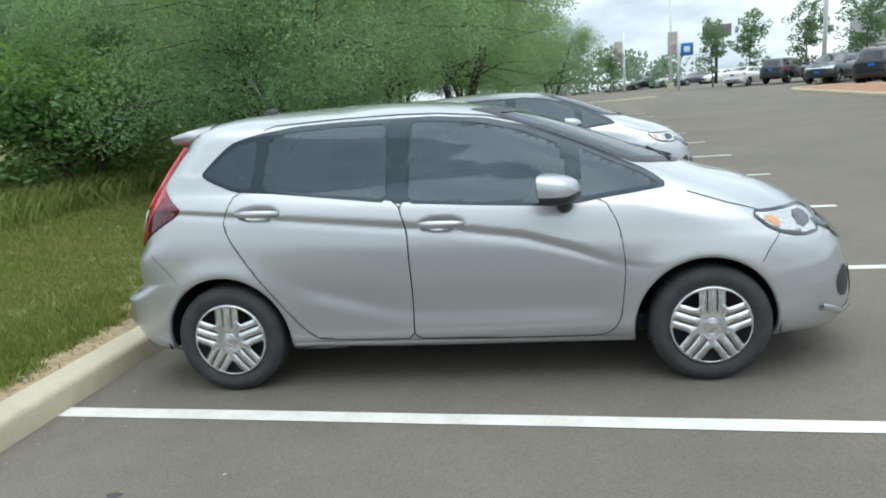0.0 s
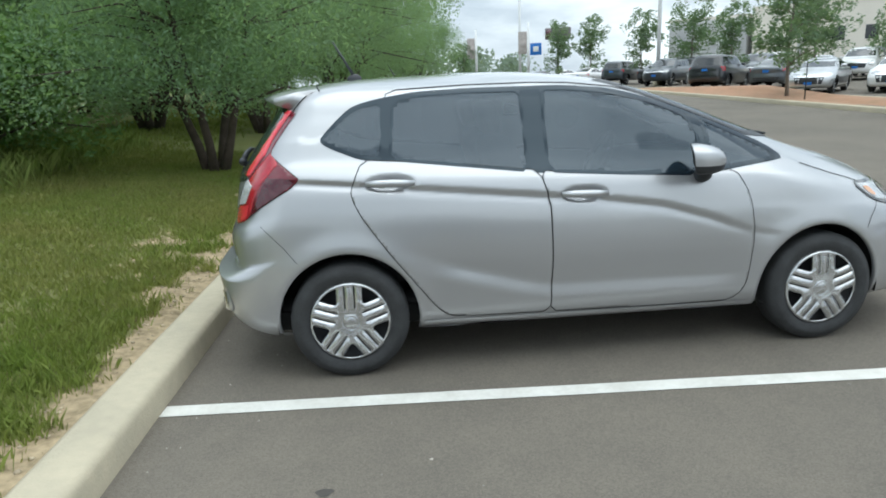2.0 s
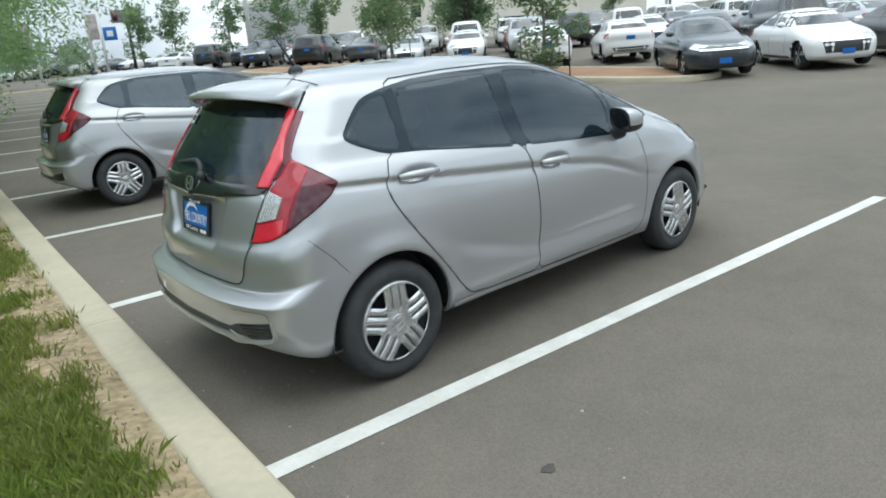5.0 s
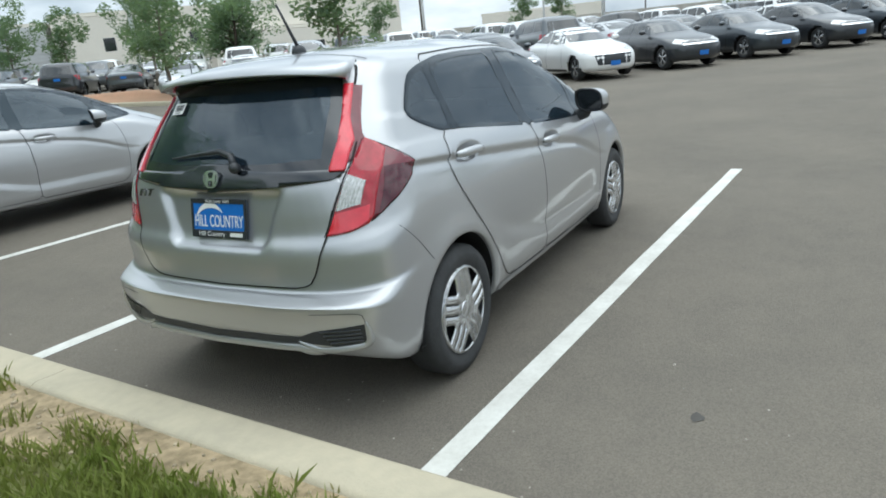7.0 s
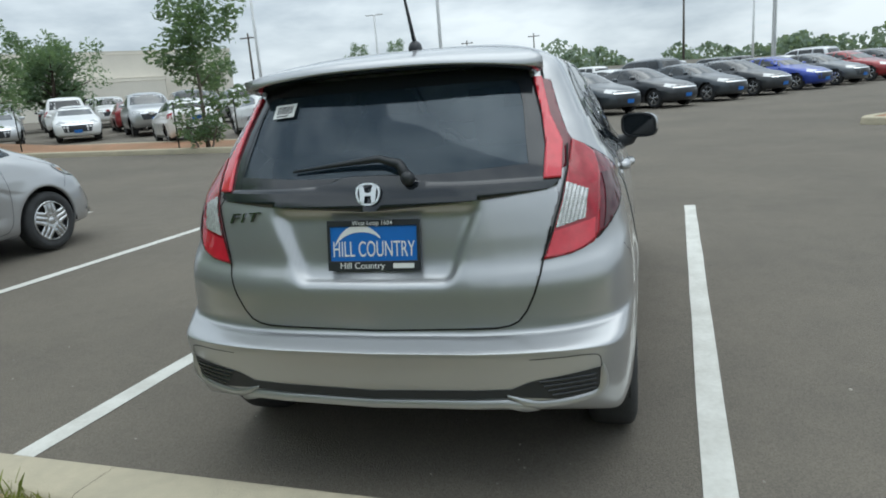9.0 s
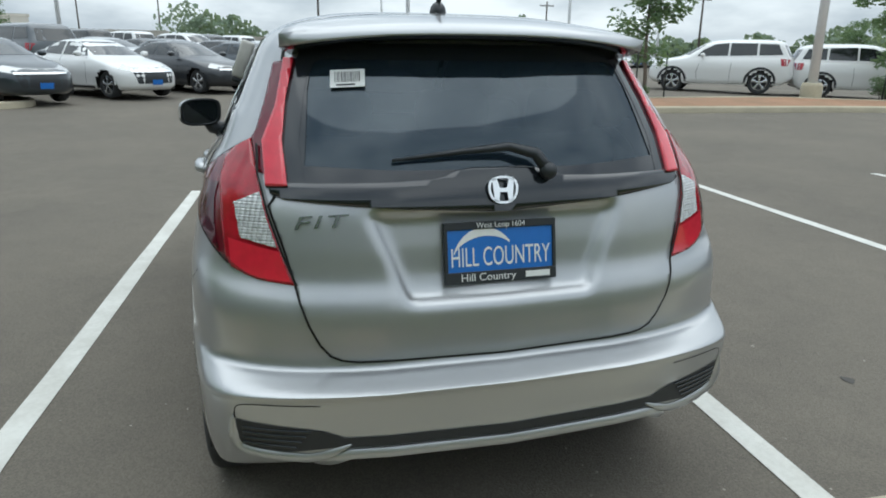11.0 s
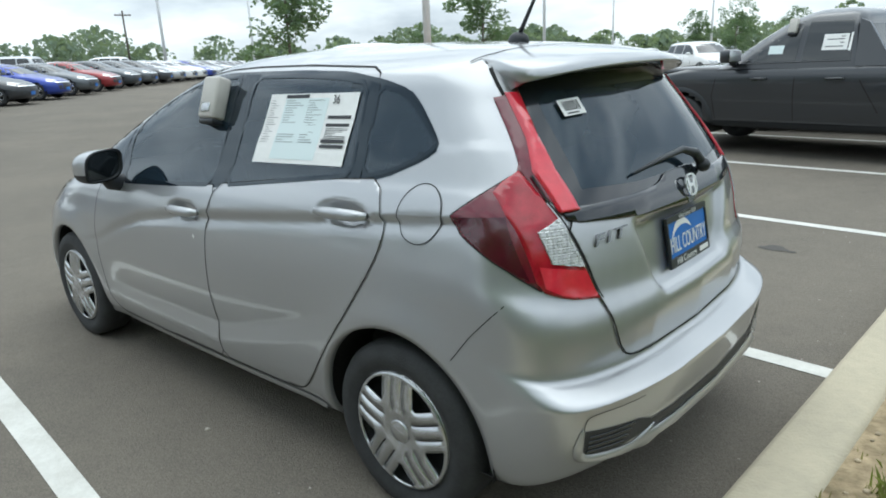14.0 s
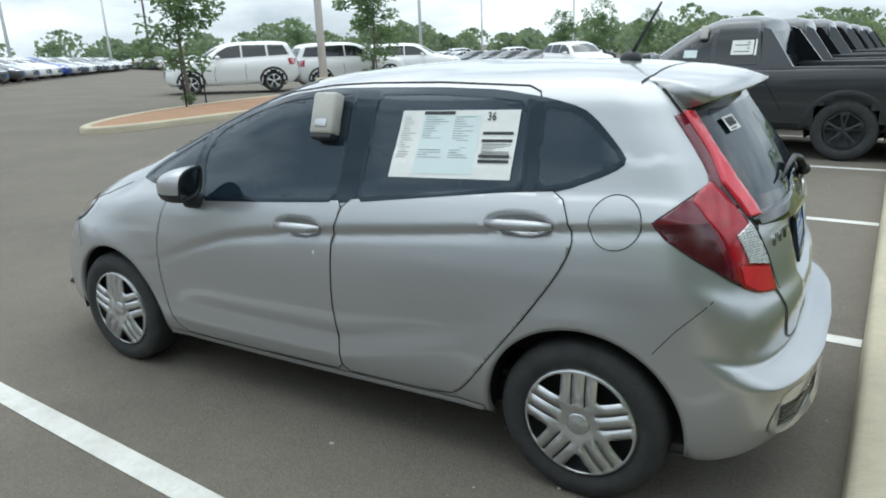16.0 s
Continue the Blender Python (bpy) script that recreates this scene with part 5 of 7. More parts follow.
# ---- planted islands across the aisle ----
def island(name, pts, label):
    pts = smooth_poly(pts, 3, True, 1.6)
    area = sum(pts[i][0] * pts[(i + 1) % len(pts)][1] - pts[(i + 1) % len(pts)][0] * pts[i][1] for i in range(len(pts)))
    if area < 0:
        pts = pts[::-1]
    kerb_run(name + "_kerb", pts, 0.22, 0.14, True)
    bm = bmesh.new()
    inner = shrink(pts, 0.20)
    c = (sum(p[0] for p in inner) / len(inner), sum(p[1] for p in inner) / len(inner))
    rings = []
    for f in (1.0, 0.8, 0.5, 0.2):
        rings.append([bm.verts.new((c[0] + (x - c[0]) * f, c[1] + (y - c[1]) * f, gz(x, y) * 1.0 + 0.125 + 0.10 * (1 - f))) for x, y in inner])
    for A, B in zip(rings, rings[1:]):
        for k in range(len(A)):
            bm.faces.new((A[k], A[(k + 1) % len(A)], B[(k + 1) % len(A)], B[k]))
    bm.faces.new(rings[-1])
    bmesh.ops.recalc_face_normals(bm, faces=bm.faces)
    return tagged(link(name, bm, M_MULCH), label, "planting bed", "", "structure")


island("island_north", [lot(12.6, 6.0), lot(15.2, 6.2), lot(15.4, 12), lot(15.6, 36), lot(12.8, 36), lot(12.6, 20)], "kerbed planting bed of reddish-brown mulch")
island("island_south", [lot(12.3, -3.4), lot(12.4, -12), lot(12.6, -20.4), lot(15.0, -20.4), lot(15.8, -12), lot(15.0, -6.4)], "kerbed planting bed of reddish-brown mulch")


# ---- vegetation ----
def leaf_cloud(bm, rg, centres, count, size, droop=0.0, flat=0.5):
    """Small leaf quads scattered in clumps about the centres."""
    for _ in range(count):
        c, r = centres[rg.randrange(len(centres))]
        while True:
            p = Vector((rg.uniform(-1, 1), rg.uniform(-1, 1), rg.uniform(-1, 1)))
            if p.length < 1:
                break
        p = Vector(c) + p * r
        s = size * rg.uniform(0.6, 1.4)
        a = Vector((rg.gauss(0, 1), rg.gauss(0, 1), rg.gauss(0, 1) * flat - droop)).normalized()
        b = a.cross(Vector((rg.gauss(0, 1), rg.gauss(0, 1), rg.gauss(0, 1)))).normalized()
        q = [p - a * s, p + b * s * 0.42, p + a * s, p - b * s * 0.42]
        bm.faces.new([bm.verts.new(v) for v in q])


def make_tree(name, seed, height, spread, leaf, count, m_leaf, m_bark, trunk_r, multi=1, low=0.35, droop=0.5, label="", category="tree", group="", clumps=46, cr=0.16):
    rg = random.Random(seed)
    tree = thing(name, Matrix(), label, category, group)
    bm = bmesh.new()
    tips = []
    for s in range(multi):
        a0 = 2 * math.pi * s / multi + rg.uniform(0, 1)
        lean = 0.32 if multi > 1 else 0.03
        p = Vector((0.12 * math.cos(a0) * (multi > 1), 0.12 * math.sin(a0) * (multi > 1), -0.1))
        pts, rad = [p.copy()], [trunk_r * 1.2]
        for k in range(6):
            f = (k + 1) / 6
            p = p + Vector((math.cos(a0) * lean, math.sin(a0) * lean, 1)).normalized() * height * 0.72 / 6 + Vector((rg.gauss(0, 0.03), rg.gauss(0, 0.03), 0)) * height * 0.2
            pts.append(p.copy()); rad.append(trunk_r * (1 - 0.8 * f) + 0.008)
        tube(bm, pts, rad, 8)
        for k in range(2, 7):
            for _ in range(3):
                a = rg.uniform(0, 2 * math.pi)
                base = pts[min(k, 6)]
                ln = spread * rg.uniform(0.45, 0.95) * (1.1 - 0.09 * k)
                tip = base + Vector((math.cos(a) * ln, math.sin(a) * ln, ln * rg.uniform(0.1, 0.7) - droop * 0.25 * ln))
                mid = base.lerp(tip, 0.5) + Vector((0, 0, 0.12 * ln))
                tube(bm, [base, mid, tip], [rad[min(k, 6)] * 0.5, rad[min(k, 6)] * 0.3, 0.006], 5)
                tips += [tip, mid]
    part("trunk", bm, m_bark, tree, "brown bark trunk and limbs")
    bm = bmesh.new()
    cs = []
    for t in tips:
        cs.append((t, cr * spread * rg.uniform(0.7, 1.4)))
    while len(cs) < clumps:
        a, q = rg.uniform(0, 2 * math.pi), math.sqrt(rg.random())
        h = rg.uniform(low, 1.0)
        env = math.sin(math.pi * min(1, max(0.08, (h - low) / (1.02 - low) * 0.86 + 0.14))) ** 0.6
        cs.append((Vector((math.cos(a) * q * spread * env, math.sin(a) * q * spread * env, h * height - droop * 0.25 * q * height * 0.3)), cr * spread * rg.uniform(0.6, 1.3)))
    leaf_cloud(bm, rg, cs, count, leaf, droop * 0.8)
    part("crown", bm, m_leaf, tree, "green leafy crown", smooth=False)
    return tree


def grove():
    rg = random.Random(11)
    kinds = [make_tree("mesquite_tree", 20 + k, 5.6 + k * 0.4, 4.0, 0.031, 120000, M_MESQ, M_BARK, 0.078, 4, 0.34, 0.9, "feathery green mesquite with several dark trunks", "tree", "mesquite belt", 210, 0.15) for k in range(3)]
    spots = [(-2.62, 6.4, 0.86), (-3.2, 13.0, 1.2), (-2.2, 20.5, 1.3), (-3.2, 29.5, 1.2), (-4.2, 35.5, 1.2)]
    for k in range(13):
        spots.append((-9.5 - 0.25 * k + rg.uniform(-1.2, 1.0), 7.0 + 2.9 * k + rg.uniform(-0.8, 0.8), rg.uniform(0.78, 0.95)))
    for k in range(4):
        spots.append((-13.0 - 3.2 * k, 6.0 + 0.4 * k, rg.uniform(0.66, 0.8)))
    for k in range(3):
        spots.append((-6.0, 13.0 + 7 * k, 1.1))
    for k in range(2):
        spots.append((-3.0 + 3.4 * k, 46.5 + rg.uniform(-0.5, 2), rg.uniform(0.8, 1.0)))
    for k, (u, v, s) in enumerate(spots):
        x, y = lot(u, v)
        m = Matrix.Translation((x, y, verge_z(x, y) - 0.05 if u < -1.2 else gz(x, y))) @ Matrix.Rotation(rg.uniform(0, 6.28), 4, "Z") @ Matrix.Diagonal((s, s, s, 1))
        if k < 3:
            kinds[k].matrix_world = m
        else:
            c = copy_thing(kinds[k % 3], m)
            c.matrix_world = m


grove()
bush = make_tree("shrub", 51, 2.4, 1.7, 0.055, 12000, M_BUSH, M_BARK, 0.05, 3, 0.05, 0.1, "leafy bright green shrub in long grass", "shrub", "", 90, 0.22)
x, y = lot(-5.4, 5.0)
bush.matrix_world = Matrix.Translation((x, y, verge_z(x, y)))
for u, v, s in ((-7.2, 3.2, 1.1), (-6.4, 7.0, 0.9), (-9.0, 0.5, 1.3)):
    x, y = lot(u, v)
    c = copy_thing(bush, Matrix())
    c.matrix_world = Matrix.Translation((x, y, verge_z(x, y))) @ Matrix.Rotation(u, 4, "Z") @ Matrix.Diagonal((s, s, s, 1))


def grass(name, seed, count, u0, u1, v0, v1, h, w, material, label, need, clump=1):
    """Grass blades over a stretch of the verge, as one mesh."""
    rg = random.Random(seed)
    verts, faces = [], []
    while len(faces) < count:
        d = u0 + (u1 - u0) * rg.random()
        v = rg.uniform(v0, v1)
        x, y = lot(kerb_u(v) - KERB_W - d, v)
        edge = min(1.0, (d - u0) / 1.2, (u1 - d) / 2.0, (v - v0) / 2.5, (v1 - v) / 2.5) if u0 > 1 else min(1.0, (v - v0) / 1.5, (v1 - v) / 1.5, (u1 - d) / 0.8)
        if rg.random() > edge or rg.random() > (turf_at(x, y, d) - need) * 2.2:
            continue
        for _ in range(clump):
            xx, yy = x + rg.gauss(0, 0.02 + h * 0.15), y + rg.gauss(0, 0.02 + h * 0.15)
            z = verge_z(xx, yy) - 0.004
            a = rg.uniform(0, 6.283)
            hh = h * rg.uniform(0.4, 1.25)
            lx, ly = rg.gauss(0, 0.35) * hh, rg.gauss(0, 0.35) * hh
            dx, dy = math.cos(a) * w, math.sin(a) * w
            i = len(verts)
            verts += [(xx - dx, yy - dy, z), (xx + dx, yy + dy, z), (xx + lx * 0.4 + dx * 0.7, yy + ly * 0.4 + dy * 0.7, z + hh * 0.6), (xx + lx, yy + ly, z + hh)]
            faces += [(i, i + 1, i + 2), (i, i + 2, i + 3)]
    me = bpy.data.meshes.new(name)
    me.from_pydata(verts, [], faces)
    me.materials.append(material)
    ob = new(name, me)
    return tagged(ob, label, "grass", "", "stuff")


grass("turf_grass", 3, 330000, 0.02, 3.6, -5.5, 9.0, 0.050, 0.005, M_GRASS, "short patchy green turf on the verge", 0.36, 5)
grass("dry_grass", 8, 60000, 0.02, 2.2, -5.5, 9.0, 0.035, 0.004, M_DRY, "sparse dry grass on the bare soil", -0.05, 4)
grass("turf_grass", 4, 90000, 2.0, 7.0, -6.0, 30.0, 0.09, 0.008, M_GRASS, "short green turf under the trees", 0.0, 3)
grass("tall_grass", 5, 260000, 3.2, 9.0, -5.0, 9.0, 0.32, 0.0032, M_TALL, "tall green grass with seed heads before the trees", -0.2, 3)


grass("soil_tufts", 9, 16000, 0.02, 0.9, -3.2, 3.4, 0.075, 0.0045, M_GRASS, "scattered green tufts on the bare soil by the kerb", 0.16, 14)


def pebbles():
    rg = random.Random(21)
    bm = bmesh.new()
    made = 0
    while made < 420:
        d, v = rg.uniform(0.03, 1.1), rg.uniform(-4.5, 7.0)
        x, y = lot(kerb_u(v) - KERB_W - d, v)
        if turf_at(x, y, d) > 0.55:
            continue
        r = rg.uniform(0.004, 0.016)
        q = bmesh.ops.create_icosphere(bm, subdivisions=1, radius=r)
        for w in q["verts"]:
            w.co = Vector((x, y, verge_z(x, y) + r * 0.2)) + Vector((w.co.x * rg.uniform(0.7, 1.3), w.co.y * rg.uniform(0.7, 1.3), w.co.z * 0.6))
        made += 1
    return tagged(link("pebbles", bm, mat("soil_pebble", (0.46, 0.38, 0.26), 0.95, vary=0.4, scale=9, rnd=0.3)), "small pebbles and clods on the bare sandy soil", "pebbles", "", "stuff")


pebbles()


# ---- the cars of the first row ----
hero, hero_skin = build_fit(Matrix(), "silver five-door hatchback parked between white lines, new and clean")

# price sheet on the rear door glass
def sheet_label(car, skin):
    e = thing_part("price_sheet", car, Matrix())
    P = [(0.300, 1.345), (0.790, 1.335), (0.805, 1.098), (0.297, 1.115)]
    def uv(a, b):
        x = (P[0][0] * (1 - a) + P[1][0] * a) * b + (P[3][0] * (1 - a) + P[2][0] * a) * (1 - b)
        z = (P[0][1] * (1 - a) + P[1][1] * a) * b + (P[3][1] * (1 - a) + P[2][1] * a) * (1 - b)
        return x, z
    def quad(a0, a1, b0, b1):
        return [uv(a0, b0), uv(a1, b0), uv(a1, b1), uv(a0, b1)]
    part("paper", skin.patch("left", quad(0, 1, 0, 1), 0.006, 0.05), M_WHITE, e, "white printed price sheet", smooth=False)
    part("tint_panel", skin.patch("left", quad(0.30, 0.80, 0.06, 0.93), 0.007, 0.05), M_INKBLUE, e, "pale blue panel")
    part("title_bar", skin.patch("left", quad(0.53, 0.80, 0.935, 0.985), 0.0075, 0.05), M_INK, e, "dark title bar")
    rg = random.Random(8)
    bm = bmesh.new()
    for b in [0.90 - 0.035 * k for k in range(18)]:
        for a0, a1 in ((0.56, 0.78), (0.33, 0.52), (0.84, 0.97)):
            ln = rg.uniform(0.3, 0.95)
            skin.ribbon("left", [uv(a1 - (a1 - a0) * ln, b), uv(a1, b)], 0.0013, 0.0078, False, 0.1, bm)
    for b in (0.66, 0.55, 0.33, 0.26):
        skin.ribbon("left", [uv(0.03, b), uv(0.27, b)], 0.010, 0.0078, False, 0.1, bm)
    for k in range(7):
        skin.ribbon("left", [uv(0.04, 0.50 - 0.022 * k), uv(0.26, 0.50 - 0.022 * k)], 0.002, 0.0078, False, 0.1, bm)
    part("print_line", bm, M_INK, e, "rows of small dark print")
    p = skin.at("left", *uv(0.22, 0.90), 0.009)
    letters("price_text", "36", 0.042, Matrix.Translation(p[0]) @ pose(0, 0, 0, 70, 0, 180), e, M_INK, 0.0004, 1.0, 0.9, "dark printed number")
    # key box hung over the front door glass
    kb = thing_part("key_box", car, Matrix())
    bm = bmesh.new()
    c = skin.at("left", 1.145, 1.305, 0.030)[0]
    m = Matrix.Translation(c) @ pose(0, 0, 0, 20, 0, 0)
    box(bm, -0.058, 0.058, -0.028, 0.034, -0.080, 0.090, 0.012, m)
    part("case", bm, M_GREYBOX, kb, "grey plastic key box")
    bm = bmesh.new()
    box(bm, -0.052, 0.052, -0.024, 0.028, -0.102, -0.078, 0.008, m)
    part("base", bm, M_SATIN, kb, "dark foot of the key box")
    bm = bmesh.new()
    box(bm, -0.030, 0.030, 0.0335, 0.038, -0.055, -0.020, 0.004, m)
    part("flap", bm, M_COVER, kb, "small flap")
sheet_label(hero, hero_skin)

nx, ny = lot(0.10, 5.83)
neighbour = copy_thing(hero, Matrix())
for o in list(neighbour.children_recursive):
    if o.name.split(".")[0] in ("price_sheet", "key_box", "paper", "tint_panel", "title_bar", "print_line", "price_text", "case", "base", "flap") and o.parent and o.parent.name.split(".")[0] in ("price_sheet", "key_box"):
        bpy.data.objects.remove(o)
for o in list(neighbour.children):
    if o.name.split(".")[0] in ("price_sheet", "key_box"):
        bpy.data.objects.remove(o)
neighbour.matrix_world = pose(nx, ny, gz(nx, ny), 0, 0, LOT + 1.5)
neighbour["label"] = "second silver five-door hatchback two stalls along the kerb"

# ---- other parked cars: simpler shells ----
SEDAN = [
    (-0.78, 0.30, 3.38, 0.20, 0.80, 0.20, 0.20, 0.25, 0.6),
    (-0.93, 0.38, 3.50, 0.28, 0.86, 0.30, 0.28, 0.30, 0.6),
    (-0.96, 0.55, 3.53, 0.45, 0.885, 0.48, 0.46, 0.32, 0.65),
    (-0.94, 0.72, 3.50, 0.60, 0.90, 0.66, 0.62, 0.34, 0.7),
    (-0.96, 0.88, 3.40, 0.70, 0.875, 0.82, 0.78, 0.34, 0.8),
    (-0.90, 1.00, 3.10, 0.83, 0.83, 0.93, 0.88, 0.34, 0.8),
    (-0.62, 1.06, 2.50, 0.96, 0.77, 1.0, 0.95, 0.36, 0.6),
    (-0.30, 1.16, 2.05, 1.12, 0.70, 1.12, 1.08, 0.36, 0.5),
    (0.10, 1.29, 1.70, 1.28, 0.62, 1.27, 1.24, 0.36, 0.45),
    (0.40, 1.37, 1.40, 1.375, 0.53, 1.36, 1.34, 0.34, 0.4),
    (0.65, 1.405, 1.15, 1.41, 0.30, 1.40, 1.39, 0.2, 0.2),
    (0.80, 1.415, 1.0, 1.415, 0.01, 1.415, 1.415, 0.05, 0.05),
]
HATCHB = SEDAN[:5] + [(-0.88, 1.02, 3.10, 0.83, 0.83, 0.95, 0.88, 0.34, 0.8), (-0.72, 1.10, 2.50, 0.96, 0.78, 1.02, 0.95, 0.34, 0.6), (-0.50, 1.20, 2.05, 1.12, 0.70, 1.14, 1.08, 0.34, 0.5), (-0.28, 1.31, 1.70, 1.28, 0.62, 1.28, 1.24, 0.34, 0.45), (0.05, 1.385, 1.40, 1.385, 0.53, 1.37, 1.35, 0.34, 0.4), (0.5, 1.42, 1.15, 1.42, 0.30, 1.41, 1.40, 0.2, 0.2), (0.75, 1.43, 1.0, 1.43, 0.01, 1.43, 1.43, 0.05, 0.05)]
SUV = [
    (-0.85, 0.40, 3.55, 0.32, 0.88, 0.30, 0.30, 0.25, 0.5),
    (-0.98, 0.50, 3.70, 0.45, 0.95, 0.42, 0.40, 0.30, 0.5),
    (-1.00, 0.70, 3.74, 0.62, 0.975, 0.62, 0.60, 0.32, 0.55),
    (-0.98, 0.92, 3.72, 0.82, 0.985, 0.85, 0.82, 0.34, 0.6),
    (-0.97, 1.08, 3.62, 0.98, 0.96, 1.02, 0.98, 0.32, 0.6),
    (-0.94, 1.18, 3.35, 1.10, 0.92, 1.12, 1.08, 0.30, 0.6),
    (-0.90, 1.26, 2.70, 1.20, 0.87, 1.20, 1.17, 0.28, 0.5),
    (-0.80, 1.42, 2.30, 1.40, 0.81, 1.38, 1.36, 0.26, 0.45),
    (-0.70, 1.60, 1.95, 1.60, 0.74, 1.58, 1.56, 0.26, 0.4),
    (-0.55, 1.71, 1.65, 1.71, 0.65, 1.69, 1.67, 0.26, 0.4),
    (-0.1, 1.76, 1.2, 1.765, 0.40, 1.75, 1.75, 0.2, 0.2),
    (0.4, 1.775, 0.8, 1.775, 0.01, 1.775, 1.775, 0.05, 0.05),
]


def paintm(name, c, metal=0.4):
    return mat(name, c, 0.28, metal, coat=0.8)


PAINTS = {"white": paintm("white_car_paint", (0.78, 0.78, 0.77), 0.0), "black": paintm("black_car_paint", (0.020, 0.023, 0.028), 0.1), "grey": paintm("grey_car_paint", (0.10, 0.11, 0.12), 0.5),
          "silver": paintm("light_silver_paint", (0.50, 0.51, 0.52), 0.7), "blue": paintm("blue_car_paint", (0.02, 0.05, 0.32), 0.4), "red": paintm("red_car_paint", (0.25, 0.015, 0.02), 0.3), "slate": paintm("slate_car_paint", (0.045, 0.055, 0.065), 0.5)}


def build_car(kind, colour, label, near=True):
    rows = {"sedan": SEDAN, "hatch": HATCHB, "suv": SUV}[kind]
    base = {"sedan": 2.70, "hatch": 2.70, "suv": 2.82}[kind]
    R = {"sedan": 0.32, "hatch": 0.32, "suv": 0.375}[kind]
    hw = {"sedan": 0.80, "hatch": 0.80, "suv": 0.87}[kind]
    car = thing("parked_car", Matrix(), label, "car", "parked cars")
    pm = PAINTS[colour]
    bm = shell_bmesh(shell(rows, 1.25, 0.03, 44, 3, 2.4, 2.3))
    skin = Skin(bm)
    dead = [f for f in bm.faces for hx in (0.0, base) if all(math.hypot(v.co.x - hx, v.co.z - R) < R + 0.075 and abs(v.co.y) > 0.5 for v in f.verts)]
    bmesh.ops.delete(bm, geom=list(set(dead)), context="FACES")
    part("body", bm, pm, car, colour + " painted body")
    if kind == "suv":
        side = [[(-0.62, 1.27), (0.10, 1.25), (0.12, 1.62), (-0.45, 1.60)], [(0.17, 1.25), (1.0, 1.23), (1.0, 1.645), (0.19, 1.63)], [(1.06, 1.23), (2.05, 1.21), (1.85, 1.42), (1.5, 1.60), (1.06, 1.645)]]
        rear, front = [(-0.66, 1.20), (0.66, 1.20), (0.58, 1.58), (-0.58, 1.58)], [(-0.74, 1.25), (0.74, 1.25), (0.62, 1.65), (-0.62, 1.65)]
        fl, ft, gz0 = [(3.30, 0.98), (3.62, 0.96), (3.66, 0.84), (3.45, 0.82)], [(-0.85, 1.12), (-0.55, 1.15), (-0.60, 0.92), (-0.78, 0.92)], (0.90, 0.62)
    else:
        xr = -0.15 if kind == "sedan" else -0.45
        side = [[(xr, 1.06), (0.86, 1.02), (0.90, 1.335), (0.55, 1.33), (xr + 0.3, 1.22)], [(0.95, 1.02), (1.95, 0.99), (1.70, 1.19), (1.35, 1.315), (0.97, 1.335)]]
        rear, front = ([(-0.60, 1.09), (0.60, 1.09), (0.48, 1.33), (-0.48, 1.33)], [(-0.64, 1.01), (0.64, 1.01), (0.50, 1.33), (-0.50, 1.33)])
        fl, ft, gz0 = [(3.02, 0.80), (3.36, 0.72), (3.42, 0.62), (3.10, 0.69)], [(-0.78, 0.97), (-0.50, 0.93), (-0.52, 0.80), (-0.82, 0.80)], (0.66, 0.36)
    for view, sg in (("right", -1), ("left", 1)):
        for q in side:
            part("window_pane", skin.patch(view, q, 0.004, 0.12), M_GLASSO, car, "dark side window")
        part("headlamp", skin.patch(view, fl, 0.006, 0.08), M_CLEAR, car, "clear headlamp")
        part("tail_lamp", skin.patch(view, ft, 0.006, 0.08), M_RED, car, "red tail lamp")
        if near:
            part("door_seam", skin.ribbon(view, [(0.92, 1.0), (0.95, 0.7), (0.93, 0.32)], 0.012, 0.003, False, 0.1), M_SEAM, car)
            part("door_seam", skin.ribbon(view, [(1.95, 0.95), (2.02, 0.7), (1.98, 0.35)], 0.012, 0.003, False, 0.1), M_SEAM, car)
            part("rocker", skin.ribbon(view, [(0.45, 0.27), (2.25, 0.26)], 0.06, 0.004, False, 0.1), M_SATIN, car, "black sill")
        bm = bmesh.new()
        bmesh.ops.create_uvsphere(bm, u_segments=10, v_segments=6, radius=1)
        zz = 1.05 if kind != "suv" else 1.25
        for v in bm.verts:
            v.co = Vector((1.85 + v.co.x * 0.09, sg * (hw + 0.12) + v.co.y * 0.11, zz + v.co.z * 0.07))
        part("door_mirror", bm, pm, car, "door mirror")
        for hx in (0.0, base):
            bm = bmesh.new()
            lip = [[bm.verts.new((hx + (R + 0.07) * math.cos(a), sg * yy, R + (R + 0.07) * math.sin(a))) for yy in (hw + 0.02, 0.5)] for a in (math.radians(-20 + 220 * k / 12) for k in range(13))]
            for A, B in zip(lip, lip[1:]):
                bm.faces.new((A[0], A[1], B[1], B[0]))
            bm.faces.new([q[1] for q in lip])
            if near:
                part("arch_liner", bm, M_LINER, car)
                bm = bmesh.new()
                rows = []
                for k in range(19):
                    a = math.radians(-12 + 204 * k / 18)
                    rows.append([bm.verts.new(skin.at(view, hx + rr * math.cos(a), R + rr * math.sin(a), li)[0]) for rr, li in ((R + 0.13, 0.002), (R + 0.09, 0.006), (R + 0.052, 0.006))])
                for A, B in zip(rows, rows[1:]):
                    for c in range(2):
                        bm.faces.new((A[c], A[c + 1], B[c + 1], B[c]))
                bmesh.ops.recalc_face_normals(bm, faces=bm.faces)
                part("wheel_arch", bm, pm if kind != "suv" else M_SATIN, car, "wheel-arch edge")
            else:
                bm.free()
